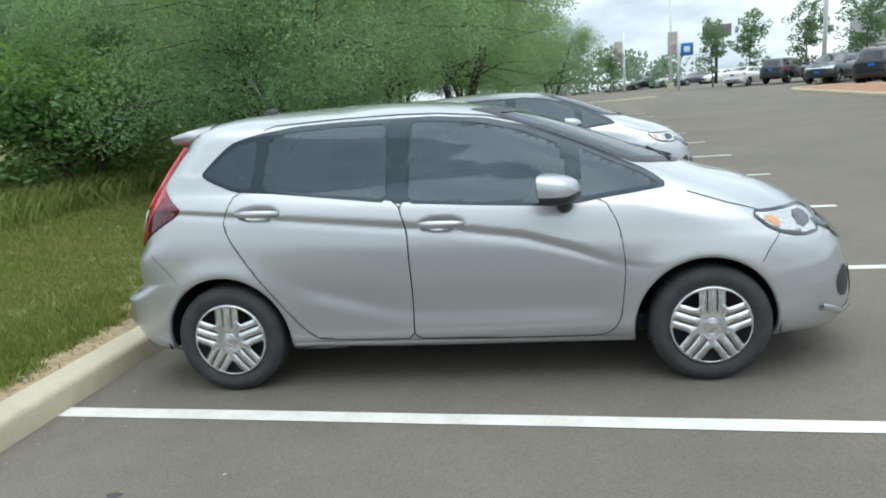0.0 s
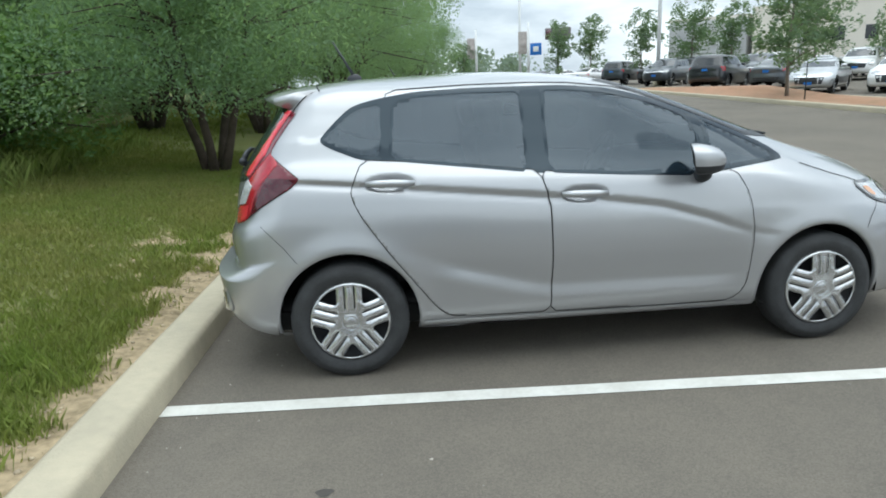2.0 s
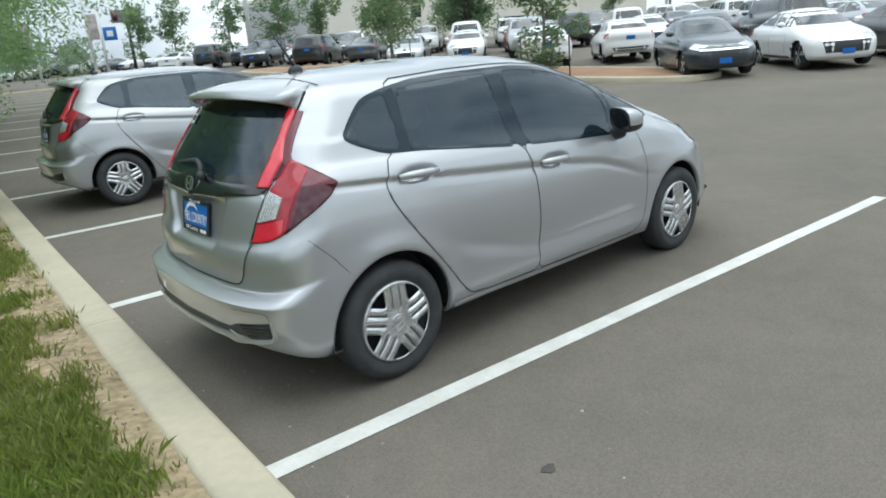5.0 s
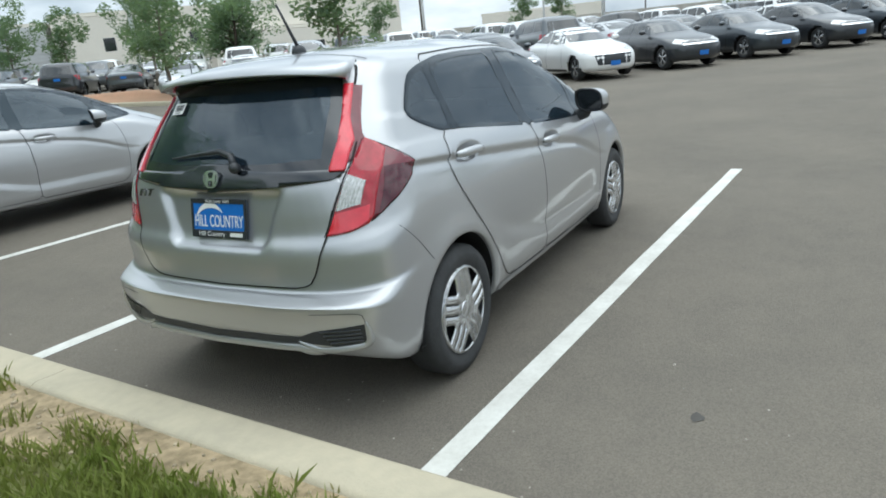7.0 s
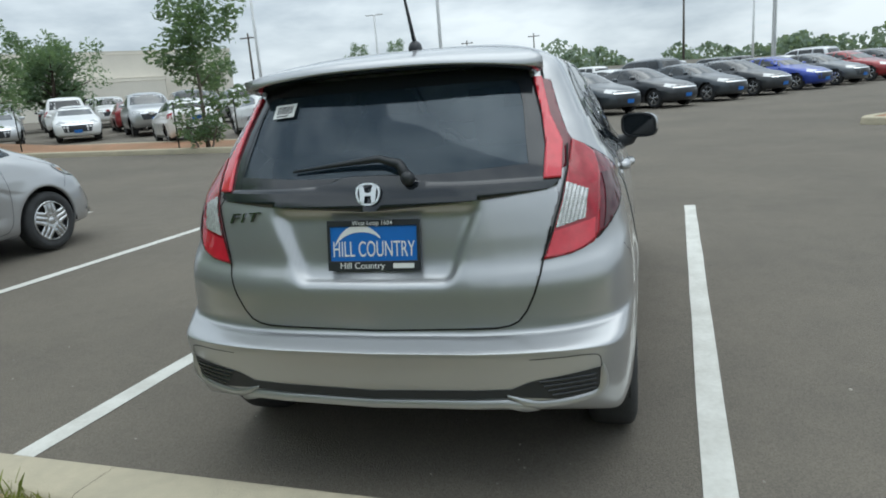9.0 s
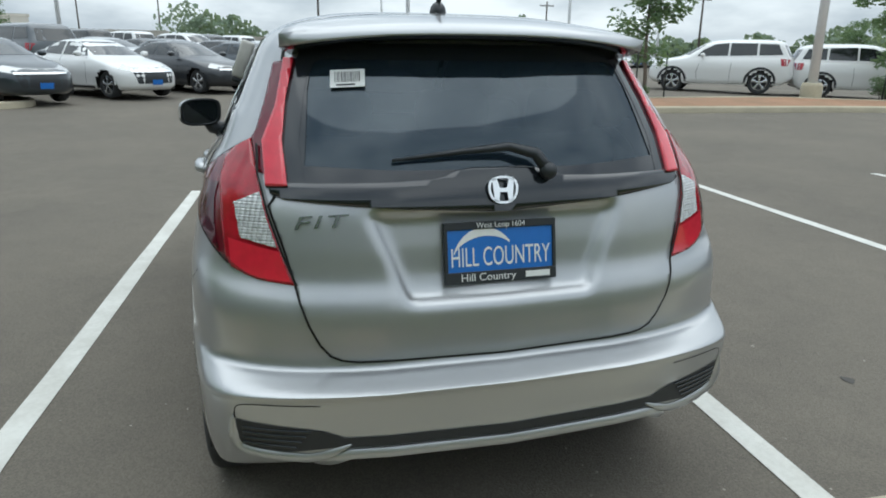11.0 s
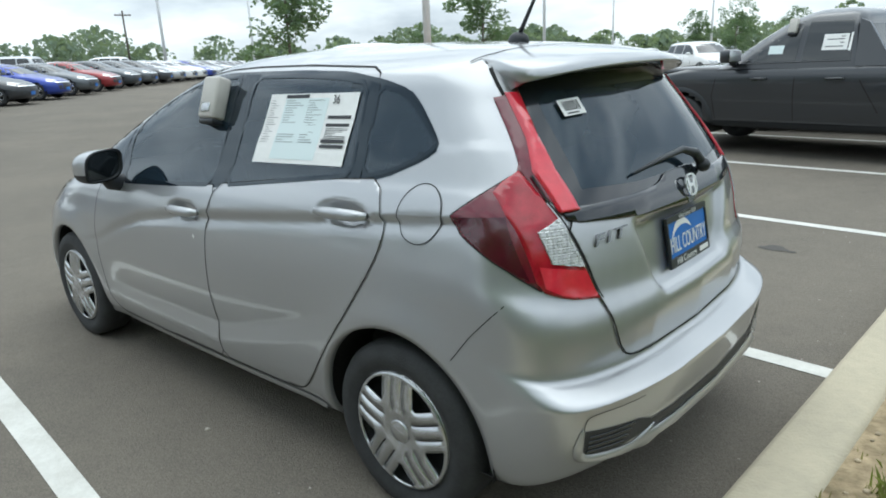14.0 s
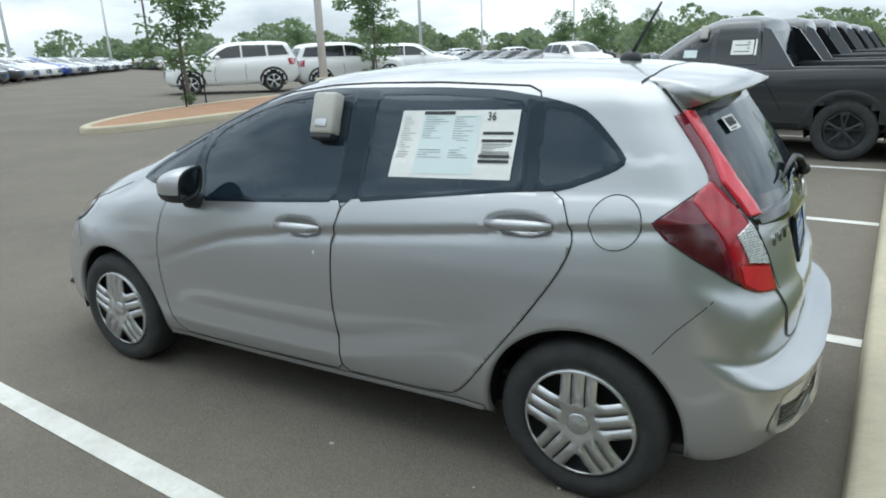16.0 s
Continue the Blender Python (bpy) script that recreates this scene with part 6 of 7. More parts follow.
            make_wheel(car, pose(hx, sg * (hw - 0.10), R), sg, R, R * 0.70, 0.215, "alloy", False, False)
    part("rear_window", skin.patch("rear", rear, 0.004, 0.12), M_GLASSO, car, "dark rear window")
    part("windscreen", skin.patch("front", front, 0.004, 0.12), M_GLASSO, car, "dark windscreen")
    w = 0.55
    part("grille", skin.patch("front", [(-w, gz0[0]), (w, gz0[0]), (w * 0.85, gz0[1]), (-w * 0.85, gz0[1])], 0.005, 0.1), M_SATIN, car, "black front grille")
    part("chrome_bar", skin.ribbon("front", [(-w, gz0[0] - 0.02), (w, gz0[0] - 0.02)], 0.035, 0.010, False, 0.1), M_CHROME, car, "bright bar across the grille")
    part("bumper_inlay", skin.patch("rear", [(-0.6, 0.50), (0.6, 0.50), (0.5, 0.36), (-0.5, 0.36)], 0.005, 0.1), M_SATIN, car, "black rear bumper inlay")
    for view, z in (("front", gz0[1] + 0.03), ("rear", 0.80 if kind != "suv" else 0.98)):
        part("plate", skin.patch(view, [(-0.14, z - 0.06), (0.14, z - 0.06), (0.14, z + 0.06), (-0.14, z + 0.06)], 0.014, 0.2), M_PLATE, car, "blue dealer plate")
    return car


PROTO = {}


def park(kind, colour, x, y, heading, z=None):
    """Park a car with its middle at x, y."""
    near = math.hypot(x, y) < 38
    key = (kind, colour, near)
    off = pose(-1.3, 0, 0)
    m = pose(x, y, gz(x, y) if z is None else z, 0, 0, heading) @ off
    if key not in PROTO:
        words = {"sedan": "four-door sedan", "hatch": "five-door hatchback", "suv": "large SUV"}[kind]
        PROTO[key] = build_car(kind, colour, "%s %s parked in a row on the lot" % (colour, words), near)
        PROTO[key].matrix_world = m
        return PROTO[key]
    c = copy_thing(PROTO[key], m)
    return c


rgp = random.Random(5)
ROW_D, ROW_N = Vector((0.722, -0.692)), Vector((0.692, 0.722))
ROW_0 = Vector((17.9, 13.6))


def row_at(k, off):
    return ROW_0 + ROW_D * (2.78 * k) + ROW_N * off


def row(off, k0, colours, kinds, heading):
    for k, c in enumerate(colours):
        if c == "-":
            continue
        p = row_at(k0 + k, off)
        park(kinds[k % len(kinds)], c, p.x, p.y, heading + rgp.uniform(-1, 1))


# the row that faces the aisle
row(-6.9, 1.25, ["slate", "white", "black", "slate", "black", "slate", "black", "blue", "grey", "red", "slate", "grey", "black", "silver", "white", "white", "blue", "silver", "grey", "white", "slate", "grey", "silver", "black", "white", "silver", "grey"], ["sedan"], 223)
# tails towards the planted bed
row(0.0, 0, ["white", "white", "slate", "grey", "silver", "grey", "black", "white", "slate", "white", "grey", "black", "white", "silver", "slate", "white", "grey", "silver", "white", "black"], ["hatch", "hatch", "hatch", "suv", "sedan"], 44)
MIX = ["white", "silver", "grey", "black", "white", "slate", "grey", "white", "silver", "black"]
row(7.4, -2, ["silver", "white", "silver", "-", "white", "grey"] + MIX, ["sedan", "sedan", "suv", "sedan"], 224)
row(13.0, -4, ["black", "grey", "-", "white", "red", "slate", "white", "grey"] + MIX + MIX[:4], ["suv", "sedan", "suv"], 44)
row(21.0, -6, ["slate", "white", "grey", "-", "white", "silver"] + MIX + MIX[:6], ["suv", "sedan"], 224)
row(27.0, -9, ["white", "slate", "black", "grey", "white"] + MIX + MIX[:6], ["sedan", "suv"], 44)
# by the far north kerb
for k, c in enumerate(("white", "black", "white", "grey", "white", "silver", "white", "black")):
    park("sedan", c, 13.0 + 2.6 * k, 78.0 - 0.6 * k, 200)
# white SUVs beyond the south bed
park("suv", "white", 18.8, -15.4, 48)
park("suv", "white", 16.8, -19.4, 235)
park("suv", "white", 17.3, -24.9, 214)
park("suv", "white", 11.1, -30.5, 140)
# long rows to the south
for k in range(15):
    park("sedan", MIX[(k * 3) % 10], 17.0 + 2.5 * k, -47.0 - 1.45 * k, 60)
    if k % 2 == 0:
        park("sedan" if k % 4 else "suv", MIX[(k * 7 + 2) % 10], 20.0 + 2.5 * k, -60.0 - 1.5 * k, 240)
for k in range(14):
    park("sedan", MIX[(k * 3 + 1) % 10], 52.0 + 2.3 * k, -42.0 - 1.2 * k, 240)


# ---- black pickups in the stalls to the south ----
CABROWS = [
    (0.92, 1.08, 2.98, 1.10, 0.955, 1.10, 1.10, 0.10, 0.50),
    (0.93, 1.20, 2.72, 1.20, 0.93, 1.20, 1.19, 0.10, 0.46),
    (0.97, 1.42, 2.40, 1.42, 0.85, 1.42, 1.40, 0.12, 0.42),
    (1.02, 1.62, 2.08, 1.62, 0.765, 1.62, 1.60, 0.14, 0.40),
    (1.10, 1.735, 1.85, 1.73, 0.66, 1.72, 1.71, 0.16, 0.36),
    (1.25, 1.785, 1.65, 1.785, 0.40, 1.78, 1.775, 0.15, 0.18),
    (1.40, 1.795, 1.5, 1.795, 0.01, 1.795, 1.795, 0.02, 0.02),
]
LOWROWS = [
    (-1.10, 0.52, 3.80, 0.36, 0.90, 0.36, 0.36, 0.12, 0.5),
    (-1.20, 0.58, 3.95, 0.48, 0.965, 0.46, 0.44, 0.12, 0.5),
    (-1.22, 0.75, 4.00, 0.66, 0.985, 0.68, 0.64, 0.12, 0.5),
    (-1.22, 0.95, 3.98, 0.86, 0.995, 0.90, 0.86, 0.12, 0.55),
    (-1.21, 1.08, 3.86, 1.02, 0.985, 1.06, 1.02, 0.12, 0.55),
    (-1.19, 1.14, 3.50, 1.13, 0.955, 1.125, 1.09, 0.12, 0.6),
]


def build_pickup(m):
    car = thing("pickup_truck", m, "black crew-cab pickup truck with price sheets on its windows", "pickup truck", "pickups")
    pm = PAINTS["black"]
    R, base = 0.375, 3.18
    lo = shell_bmesh(shell(LOWROWS, 1.3, 0.012, 60, 4, 2.6, 2.4))
    skin = Skin(lo)
    dead = [f for f in lo.faces if any(all(math.hypot(v.co.x - hx, v.co.z - R) < R + 0.085 and abs(v.co.y) > 0.5 for v in f.verts) for hx in (0.0, base)) or len(f.verts) > 8]
    bmesh.ops.delete(lo, geom=dead, context="FACES")
    part("body", lo, pm, car, "black painted lower body")
    cb = shell_bmesh(shell(CABROWS, 1.8, 0.01, 40, 4, 3.0, 2.4))
    cs = Skin(cb)
    part("cab", cb, pm, car, "black crew cab")
    # hood deck between the fenders, bed floor and inner walls
    bm = bmesh.new()
    box(bm, 2.5, 3.55, -0.90, 0.90, 1.02, 1.125, 0.05)
    part("hood", bm, pm, car, "black hood")
    bm = bmesh.new()
    box(bm, -1.15, 0.92, -0.90, 0.90, 0.66, 0.70, 0.01)
    for s in (-1, 1):
        box(bm, -1.18, 0.92, s * 0.90 - 0.05, s * 0.90 + 0.05, 0.68, 1.145, 0.02)
    box(bm, -1.21, -1.12, -0.90, 0.90, 0.68, 1.14, 0.02)
    part("bed", bm, M_SATIN, car, "black open load bed")
    # buttress behind the cab
    for s in (-1, 1):
        bm = bmesh.new()
        q = [(0.62, 1.12), (1.02, 1.12), (1.06, 1.64), (0.96, 1.60)]
        vs = [[bm.verts.new((a, s * (0.93 - (b - 1.12) * 0.30) + o, b)) for a, b in q] for o in (-0.03, 0.03)]
        bm.faces.new(vs[0][::-1]); bm.faces.new(vs[1])
        for k in range(4):
            bm.faces.new((vs[0][k], vs[0][(k + 1) % 4], vs[1][(k + 1) % 4], vs[1][k]))
        bmesh.ops.recalc_face_normals(bm, faces=bm.faces)
        part("buttress", bm, pm, car, "sloping black panel behind the cab", smooth=False)
        view = "right" if s < 0 else "left"
        for q in ([(1.08, 1.20), (1.62, 1.19), (1.62, 1.64), (1.14, 1.63)], [(1.69, 1.19), (2.62, 1.17), (2.34, 1.42), (2.02, 1.61), (1.69, 1.645)]):
            part("window_pane", cs.patch(view, q, 0.004, 0.12), M_GLASSO, car, "dark side window")
        for q in ([(1.14, 1.30), (1.42, 1.30), (1.42, 1.48), (1.15, 1.48)], [(1.10, 1.29), (1.13, 1.29), (1.13, 1.49), (1.11, 1.49)]):
            part("price_sheet", cs.patch(view, q, 0.007, 0.1), M_WHITE, car, "white printed price sheet")
        mir = thing_part("door_mirror", car, Matrix())
        bm = bmesh.new()
        box(bm, -0.075, 0.085, -0.125, 0.125, -0.085, 0.085, 0.045, pose(2.43, s * 1.10, 1.27, 0, 0, -s * 12))
        part("shell", bm, pm, mir, "black mirror shell")
        bm = bmesh.new()
        box(bm, -0.082, -0.074, -0.105, 0.105, -0.066, 0.066, 0.003, pose(2.43, s * 1.10, 1.27, 0, 0, -s * 12))
        part("mirror_glass", bm, M_CHROME, mir, "mirror glass")
        bm = bmesh.new()
        tube(bm, [(2.46, s * 0.90, 1.17), (2.46, s * 0.97, 1.18), (2.45, s * 1.04, 1.21)], [0.05, 0.045, 0.035], 8)
        part("mirror_foot", bm, M_SATIN, mir, "black mirror foot")
        part("belt_line", cs.ribbon(view, [(0.98, 1.185), (1.65, 1.175), (2.68, 1.155)], 0.014, 0.006, False, 0.1, height=0.004), M_BLACKTRIM, car, "gloss black strip under the windows")
        part("window_sticker", cs.patch(view, [(1.86, 1.27), (2.04, 1.27), (2.04, 1.37), (1.86, 1.37)], 0.007, 0.1), M_INKBLUE, car, "small pale window sticker")
        kb = thing_part("key_box", car, Matrix())
        bm = bmesh.new()
        c = cs.at(view, 1.80, 1.58, 0.030)[0]
        box(bm, -0.05, 0.05, -0.028, 0.028, -0.09, 0.09, 0.012, Matrix.Translation(c) @ pose(0, 0, 0, s * 20, 0, 0))
        part("case", bm, M_GREYBOX, kb, "grey plastic key box")
        bm = bmesh.new()
        box(bm, -0.044, 0.044, -0.024, 0.024, -0.115, -0.085, 0.008, Matrix.Translation(c) @ pose(0, 0, 0, s * 20, 0, 0))
        part("base", bm, M_SATIN, kb, "dark foot of the key box")
        for row_z in (1.45, 1.42, 1.38, 1.34):
            part("print_line", cs.ribbon(view, [(1.19, row_z), (1.19 + 0.12 + 0.08 * math.sin(row_z * 90), row_z)], 0.010, 0.009, False, 0.1), M_INK, car)
        part("door_seam", skin.ribbon(view, [(1.66, 1.10), (1.66, 0.75), (1.64, 0.46)], 0.012, 0.003, False, 0.1), M_SEAM, car)
        part("door_seam", skin.ribbon(view, [(2.66, 1.08), (2.72, 0.75), (2.66, 0.46)], 0.012, 0.003, False, 0.1), M_SEAM, car)
        part("door_seam", skin.ribbon(view, [(0.98, 1.10), (0.93, 0.95), (0.72, 0.60)], 0.012, 0.003, False, 0.1), M_SEAM, car)
        for hx2 in (1.20, 2.10):
            bm = bmesh.new()
            c = skin.at(view, hx2, 0.98, 0.022)[0]
            tube(bm, [c + Vector((-0.10, 0, 0)), c + Vector((0.10, 0, 0))], [0.016, 0.016], 8)
            part("handle", bm, pm, car, "black pull handle")
        part("headlamp", skin.patch(view, [(3.45, 1.02), (3.80, 1.0), (3.86, 0.86), (3.55, 0.88)], 0.006, 0.08), M_CLEAR, car, "clear headlamp")
        part("tail_lamp", skin.patch(view, [(-1.17, 1.10), (-1.02, 1.10), (-1.02, 0.82), (-1.17, 0.82)], 0.006, 0.08), M_RED, car, "red tail lamp")
        part("step_bar", skin.ribbon(view, [(0.55, 0.42), (2.70, 0.40)], 0.05, 0.012, False, 0.1), M_SATIN, car, "black sill moulding")
        for hx in (0.0, base):
            bm = bmesh.new()
            rows = []
            for k in range(25):
                a = math.radians(-14 + 208 * k / 24)
                rows.append([bm.verts.new(skin.at(view, hx + rr * math.cos(a), R + rr * math.sin(a), li)[0]) for rr, li in ((R + 0.12, 0.004), (R + 0.10, 0.014), (R + 0.062, 0.012))])
            for A, B in zip(rows, rows[1:]):
                for c in range(2):
                    bm.faces.new((A[c], A[c + 1], B[c + 1], B[c]))
            bmesh.ops.recalc_face_normals(bm, faces=bm.faces)
            part("wheel_arch", bm, M_SATIN, car, "black wheel-arch moulding")
            bm = bmesh.new()
            lip = [[bm.verts.new((hx + (R + 0.07) * math.cos(a), s * yy, R + (R + 0.07) * math.sin(a))) for yy in (0.95, 0.55)] for a in (math.radians(-15 + 210 * k / 16) for k in range(17))]
            for A, B in zip(lip, lip[1:]):
                bm.faces.new((A[0], A[1], B[1], B[0]))
            bm.faces.new([q[1] for q in lip])
            part("arch_liner", bm, M_LINER, car, "black arch liner")
            make_wheel(car, pose(hx, s * 0.85, R), s, R, 0.235, 0.24, "alloy", True, True)
    bm = bmesh.new()
    box(bm, -0.9, 3.6, -0.8, 0.8, 0.34, 0.5, 0.03)
    part("underbody", bm, M_LINER, car, "dark underbody")
    part("windscreen", cs.patch("front", [(-0.78, 1.22), (0.78, 1.22), (0.62, 1.66), (-0.62, 1.66)], 0.004, 0.12), M_GLASSO, car, "dark windscreen")
    part("rear_window", cs.patch("rear", [(-0.66, 1.26), (0.66, 1.26), (0.56, 1.58), (-0.56, 1.58)], 0.004, 0.12), M_GLASSO, car, "dark rear window")
    return car


px, py = -0.81, -7.80
truck = build_pickup(pose(px, py, gz(px, py), 0, 0, -8.0))
for k in range(1, 6):
    px, py = lot(-0.25 - 0.06 * k, -8.0 - STALL * k)
    copy_thing(truck, pose(px, py, gz(px, py), 0, 0, LOT + 1.5))


# ---- young trees with stakes, poles, signs ----
young = make_tree("young_tree", 71, 4.6, 1.35, 0.085, 3400, M_OAK, M_BARK2, 0.055, 1, 0.50, 0.1, "young leafy tree staked in the planting bed", "tree", "young trees", 60, 0.24)
young2 = make_tree("young_tree", 72, 5.0, 1.7, 0.085, 4200, M_OAK, M_BARK2, 0.065, 1, 0.34, 0.1, "young leafy tree with a broad crown", "tree", "young trees", 70, 0.22)


def plant(ob, x, y, s=1.0, turn=0.0, lift=0.16, first=False):
    m = Matrix.Translation((x, y, gz(x, y) + lift)) @ Matrix.Rotation(turn, 4, "Z") @ Matrix.Diagonal((s, s, s, 1))
    c = ob if first else copy_thing(ob, Matrix())
    c.matrix_world = m
    return c


plant(young, 14.1, 10.3, 1.0, 0.4, first=True)
plant(young2, 15.0, 18.8, 0.95, 0.0, first=True)
plant(young, 14.9, -10.0, 1.0, 2.0)
plant(young, 14.9, -18.6, 1.02, 4.0)
for az, d, s, o in ((72.5, 55, 1.1, young), (70.0, 58, 1.2, young), (65.5, 52, 1.15, young), (61.5, 50, 1.2, young2), (58, 42, 1.0, young), (52, 40, 1.2, young2), (33, 48, 1.0, young), (21, 62, 1.1, young), (18, 64, 1.15, young), (-69, 62, 1.0, young), (-72, 60, 1.05, young2), (-76, 64, 1.0, young), (81, 62, 0.9, young), (-47, 70, 1.0, young)):
    plant(o, d * math.cos(radians(az)), d * math.sin(radians(az)), s, az)
oak = make_tree("oak_tree", 77, 8.5, 4.6, 0.17, 9000, M_OAK, M_BARK, 0.26, 2, 0.38, 0.1, "broad dark live oak behind the parked cars", "tree", "", 70, 0.20)
plant(oak, 31.0, 31.5, 0.68, 0, 0.0, True)
low_shrub = make_tree("planted_shrub", 79, 0.9, 0.42, 0.05, 900, M_OAK, M_BARK2, 0.015, 3, 0.05, 0.0, "small leafy shrub at the foot of a young tree", "shrub", "planted shrubs", 24, 0.3)
plant(low_shrub, 13.7, 10.1, 1.3, 0, 0.15, True)
plant(low_shrub, 14.7, -18.3, 0.9, 1.0, 0.15)
plant(low_shrub, 14.7, -9.8, 0.4, 2.0, 0.15)


def stake(x, y):
    bm = bmesh.new()
    z = gz(x, y)
    tube(bm, [(0, 0, -0.1), (0, 0, 1.25)], [0.022, 0.020], 6)
    ob = link("tree_stake", bm, M_STAKE)
    ob.location = (x, y, z + 0.12)
    return tagged(ob, "thin dark metal stake in the mulch", "stake", "tree stakes")


for x, y in ((13.9, 9.2), (14.2, 11.3), (14.6, 17.2), (15.2, 19.2), (14.2, -9.3), (15.3, -10.9), (14.4, -17.9), (15.3, -19.4)):
    stake(x, y)


def lamp_post(x, y, h, head=True, wood=False):
    t = thing("utility_pole" if wood else "lamp_post", Matrix.Translation((x, y, gz(x, y))), "dark wooden utility pole with a crossarm" if wood else "tall white lamp post with flat lamp heads", "pole", "utility poles" if wood else "lamp posts")
    bm = bmesh.new()
    tube(bm, [(0, 0, -0.2), (0, 0, h * 0.5), (0, 0, h)], [0.14, 0.12, 0.10] if not wood else [0.16, 0.14, 0.11], 10)
    part("pole", bm, M_WOODPOLE if wood else M_POLE, t)
    bm = bmesh.new()
    if wood:
        box(bm, -0.06, 0.06, -1.2, 1.2, h - 0.7, h - 0.55, 0.01)
        part("crossarm", bm, M_WOODPOLE, t, "wooden crossarm")
        for q in (-1.0, -0.4, 0.4, 1.0):
            bm = bmesh.new()
            tube(bm, [(0, q, h - 0.56), (0, q, h - 0.36)], [0.04, 0.05], 6)
            part("insulator", bm, M_POLE, t, "pale insulator")
    else:
        lathe(bm, [(0.001, 0.55), (0.26, 0.55), (0.30, 0.45), (0.30, 0.0)], 14, "z")
        part("footing", bm, M_CONC, t, "round concrete footing")
        if head:
            bm = bmesh.new()
            box(bm, -0.18, 0.18, -0.95, -0.25, h - 0.06, h + 0.04, 0.02)
            box(bm, -0.18, 0.18, 0.25, 0.95, h - 0.06, h + 0.04, 0.02)
            box(bm, -0.04, 0.04, -0.3, 0.3, h - 0.05, h + 0.02, 0.01)
            part("lamp_head", bm, M_POLE, t, "flat double lamp head")
    return t


def polar(az, d):
    return d * math.cos(radians(az)), d * math.sin(radians(az))


for az, d, h in ((64, 46, 12), (29.4, 60, 12), (14.1, 48, 12), (19.5, 75, 9), (-12.6, 46, 12), (-10.5, 80, 9), (53, 40, 6.5), (76, 60, 9), (-26, 60, 10), (-33, 80, 9), (-70, 85, 10), (-57, 55, 12), (-62.5, 90, 10)):
    lamp_post(*polar(az, d), h)
lamp_post(14.8, -15.6, 9.0)
for az, d, h in ((29.8, 95, 9.5), (-5.4, 90, 10.5), (12, 140, 10), (6.5, 140, 10.5), (-36, 95, 9), (-24, 110, 9)):
    lamp_post(*polar(az, d), h, True, True)


def banner_pole(az, d, h, blue):
    x, y = polar(az, d)
    t = thing("banner_pole", Matrix.Translation((x, y, gz(x, y))) @ pose(0, 0, 0, 0, 0, az), "white pole with a hanging printed banner", "banner pole", "banner poles")
    bm = bmesh.new()
    tube(bm, [(0, 0, -0.2), (0, 0, h)], [0.12, 0.10], 8)
    part("pole", bm, M_POLE, t)
    bm = bmesh.new()
    box(bm, -0.02, 0.02, 0.12, 0.85, h * 0.52, h * 0.86, 0.005)
    part("banner", bm, mat("banner_cloth", (0.30, 0.27, 0.25), 0.8, second=(0.55, 0.5, 0.48), scale=1.5), t, "dark printed cloth banner")
    if blue:
        bm = bmesh.new()
        box(bm, -0.03, 0.03, -1.1, -0.15, h * 0.50, h * 0.68, 0.01)
        part("sign", bm, M_PLATE, t, "small blue sign")
        bm = bmesh.new()
        box(bm, -0.05, -0.03, -0.85, -0.40, h * 0.55, h * 0.63, 0.01)
        part("sign_mark", bm, M_WHITE, t, "white mark on the sign")


banner_pole(75.2, 56, 5.4, True)
banner_pole(79.8, 62, 5.4, False)
x, y = polar(73.0, 75)
bill = thing("billboard", Matrix.Translation((x, y, gz(x, y))) @ pose(0, 0, 0, 0, 0, 70), "dark roadside billboard on a steel post", "billboard")
bm = bmesh.new()
tube(bm, [(0, 0, -0.2), (0, 0, 5.0)], [0.16, 0.14], 10)
part("post", bm, M_SATIN, bill)
bm = bmesh.new()
box(bm, -0.15, 0.15, -1.4, 1.4, 4.7, 5.9, 0.03)
part("panel", bm, mat("billboard_face", (0.12, 0.10, 0.11), 0.6, second=(0.2, 0.19, 0.19), scale=0.8), bill, "dark printed panel")
bm = bmesh.new()
box(bm, -0.17, -0.15, 0.8, 1.3, 4.85, 5.75)
part("panel_block", bm, M_REDDARK, bill, "red block on the panel")


# ---- buildings and fence ----
def building(name, x0, y0, x1, y1, depth, h, material, label, ribbed=0.0, windows=()):
    """A flat-roofed hall whose face runs from x0, y0 to x1, y1."""
    ang = math.degrees(math.atan2(y1 - y0, x1 - x0))
    ln = math.hypot(x1 - x0, y1 - y0)
    t = thing(name, Matrix.Translation((x0, y0, gz((x0 + x1) / 2, (y0 + y1) / 2) - 0.5)) @ pose(0, 0, 0, 0, 0, ang), label, "building")
    bm = bmesh.new()
    box(bm, 0, ln, 0, depth, -1, h, 0.05)
    part("wall", bm, material, t, "plain stucco walls", smooth=False)
    bm = bmesh.new()
    box(bm, -0.15, ln + 0.15, -0.15, depth + 0.15, h, h + 0.35, 0.04)
    part("roof", bm, M_BEIGE, t, "flat roof with a parapet coping", smooth=False)
    if ribbed:
        bm = bmesh.new()
        z = 0.4
        while z < h - 0.3:
            box(bm, 0.0, ln, -0.10, 0.0, z, z + 0.26)
            z += 0.40
        part("ribbed_cladding", bm, M_RIB, t, "horizontal ribbed cladding", smooth=False)
    for a, b, z0, z1 in windows:
        bm = bmesh.new()
        box(bm, a, b, -0.06, 0.02, z0, z1, 0.02)
        part("window", bm, M_GLASSO, t, "dark window", smooth=False)
    return t


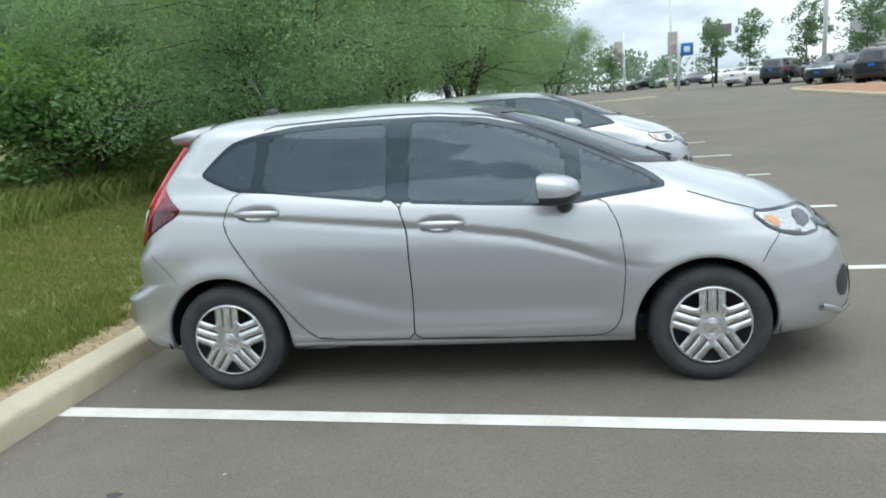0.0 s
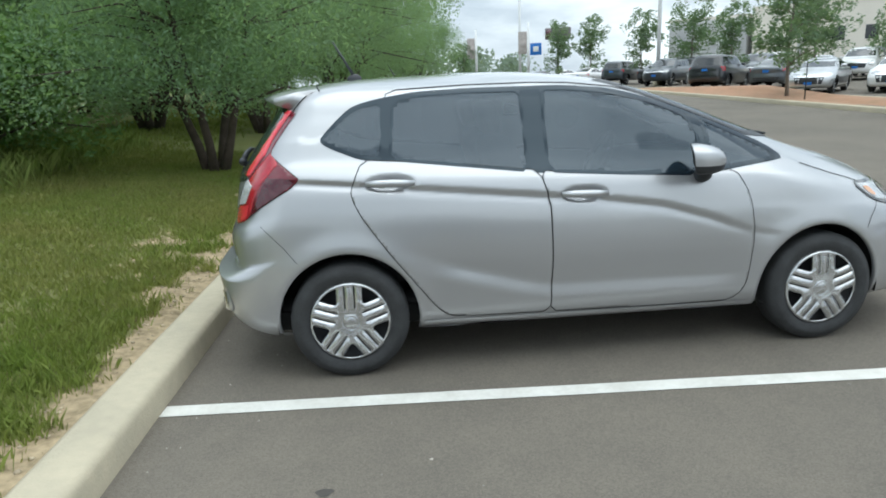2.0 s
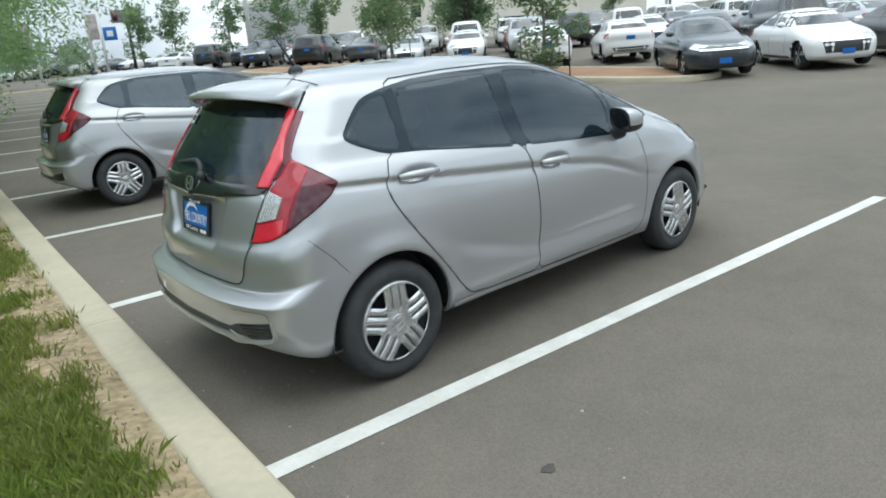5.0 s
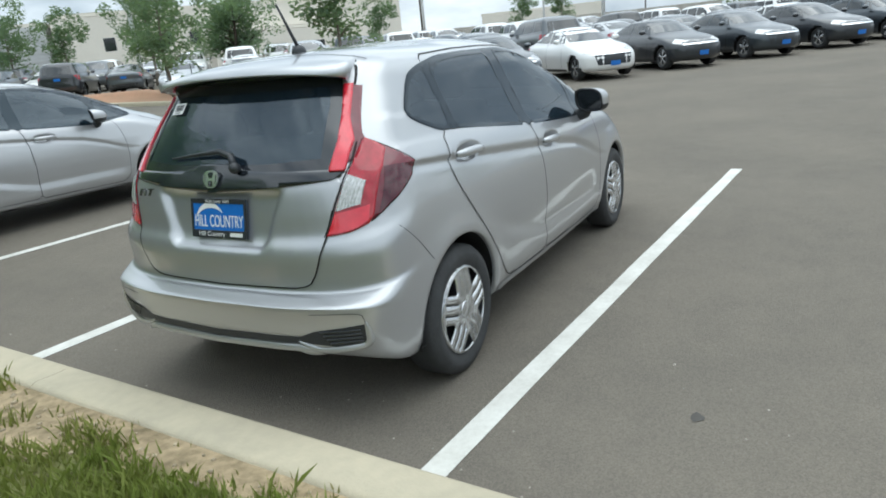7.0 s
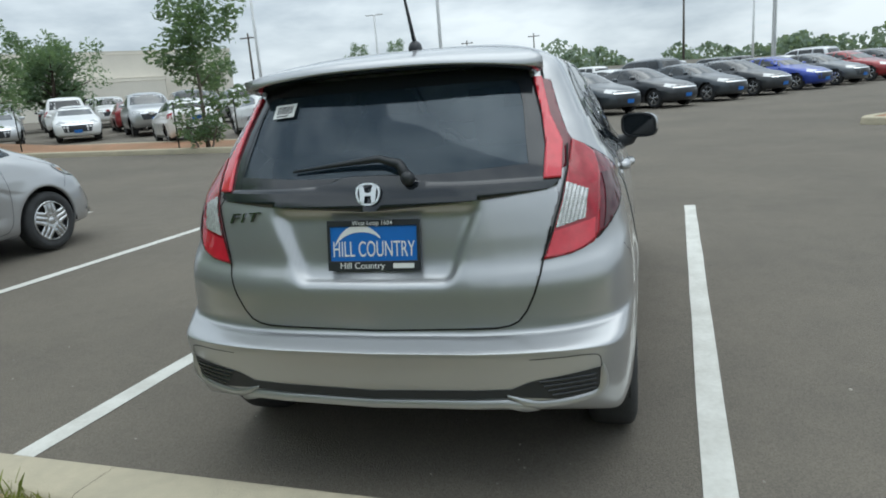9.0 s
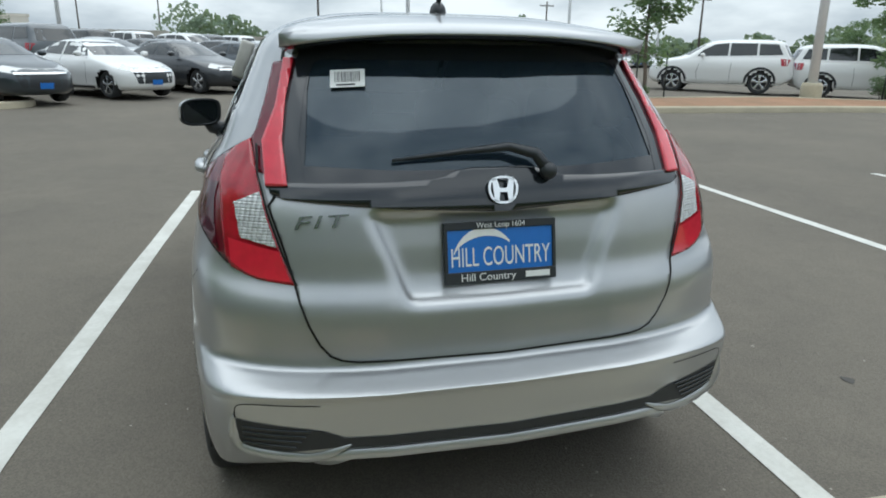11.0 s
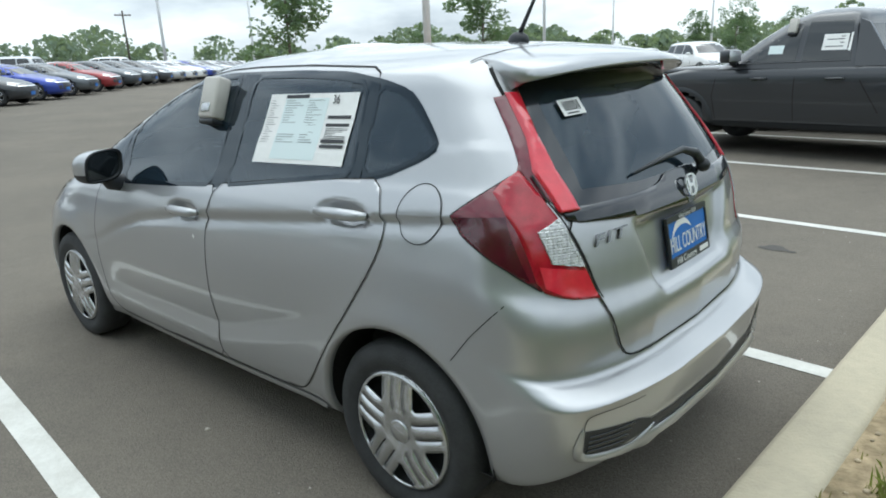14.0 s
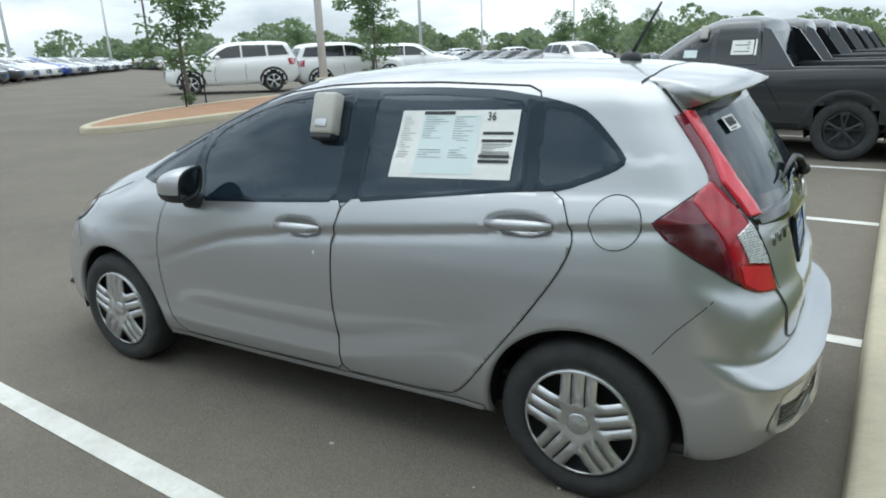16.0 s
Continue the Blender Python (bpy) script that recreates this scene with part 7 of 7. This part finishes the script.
building("showroom", 73.5, 45.0, 44.0, 70.5, -26, 7.2, M_BEIGE, "long beige stucco dealership hall with a flat roof", 0, [(24.0, 25.2, 3.4, 4.8), (27.0, 28.2, 3.4, 4.8), (30.0, 31.2, 3.4, 4.8), (33.0, 34.2, 3.4, 4.8), (12.0, 20.0, 0.2, 2.6)])
building("annex", 43.4, 70.8, 37.0, 76.6, -18, 6.6, M_RIB, "pale hall with ribbed metal cladding", 1.0)
building("far_hall", 118.0, 32.0, 112.0, 52.0, -16, 4.8, M_BEIGE, "low beige hall beyond the lot")
building("lower_hall", 66.0, 49.0, 55.0, 58.5, -3, 4.2, M_BEIGE, "low beige wing in front of the hall", 0, [(2, 4.5, 0.2, 2.6), (6.5, 9, 0.2, 2.6)])

fence = thing("board_fence_east", Matrix(), "long weathered board fence at the edge of the lot", "fence", "", "structure")
pts = [(80.0, 44.0), (92.0, 10.0), (98.0, -16.0), (112, -44)]
for (ax, ay), (bx, by) in zip(pts, pts[1:]):
    ang = math.degrees(math.atan2(by - ay, bx - ax))
    ln = math.hypot(bx - ax, by - ay)
    bm = bmesh.new()
    x = 0.0
    while x < ln:
        h = 2.3 + rgp.uniform(-0.03, 0.03)
        box(bm, x, x + 0.28, -0.03, 0.03, -0.5, h)
        x += 0.30
    ob = part("panel", bm, M_FENCE, fence, "run of weathered boards", smooth=False)
    ob.matrix_basis = Matrix.Translation((ax, ay, gz((ax + bx) / 2, (ay + by) / 2))) @ pose(0, 0, 0, 0, 0, ang)


# ---- far woods round the lot ----
def woods(name, az0, az1, d0, d1, count, h0, h1, seed):
    rg = random.Random(seed)
    bm = bmesh.new()
    verts, faces = [], []
    for _ in range(count):
        az, d = rg.uniform(az0, az1), rg.uniform(d0, d1)
        x, y = polar(az, d)
        base = gz(x, y) - 0.3
        h = rg.uniform(h0, h1) * (0.75 + 0.5 * abs(math.sin(az * 0.37) * math.sin(az * 0.11 + 1)))
        w = h * rg.uniform(0.45, 0.8)
        for _ in range(230):
            t = rg.random() ** 0.8
            a = rg.uniform(0, 6.283)
            r = w * math.sqrt(max(0.02, 1 - (2 * t - 0.9) ** 2 * 0.9)) * math.sqrt(rg.random())
            c = Vector((x + r * math.cos(a), y + r * math.sin(a), base + h * (0.05 + 0.95 * t)))
            s = 0.34 * rg.uniform(0.5, 1.3) * d0 / 100
            u = Vector((rg.gauss(0, 1), rg.gauss(0, 1), rg.gauss(0, 1))).normalized() * s
            v = u.orthogonal().normalized() * s * 0.8
            i = len(verts)
            verts += [c - u, c + v, c + u, c - v]
            faces.append((i, i + 1, i + 2, i + 3))
    me = bpy.data.meshes.new(name)
    me.from_pydata([tuple(v) for v in verts], [], faces)
    me.materials.append(M_FAR_HAZED)
    ob = new(name, me)
    return tagged(ob, "green belt of distant trees, haze painted into the pale leaf colour", "woods", "", "stuff")


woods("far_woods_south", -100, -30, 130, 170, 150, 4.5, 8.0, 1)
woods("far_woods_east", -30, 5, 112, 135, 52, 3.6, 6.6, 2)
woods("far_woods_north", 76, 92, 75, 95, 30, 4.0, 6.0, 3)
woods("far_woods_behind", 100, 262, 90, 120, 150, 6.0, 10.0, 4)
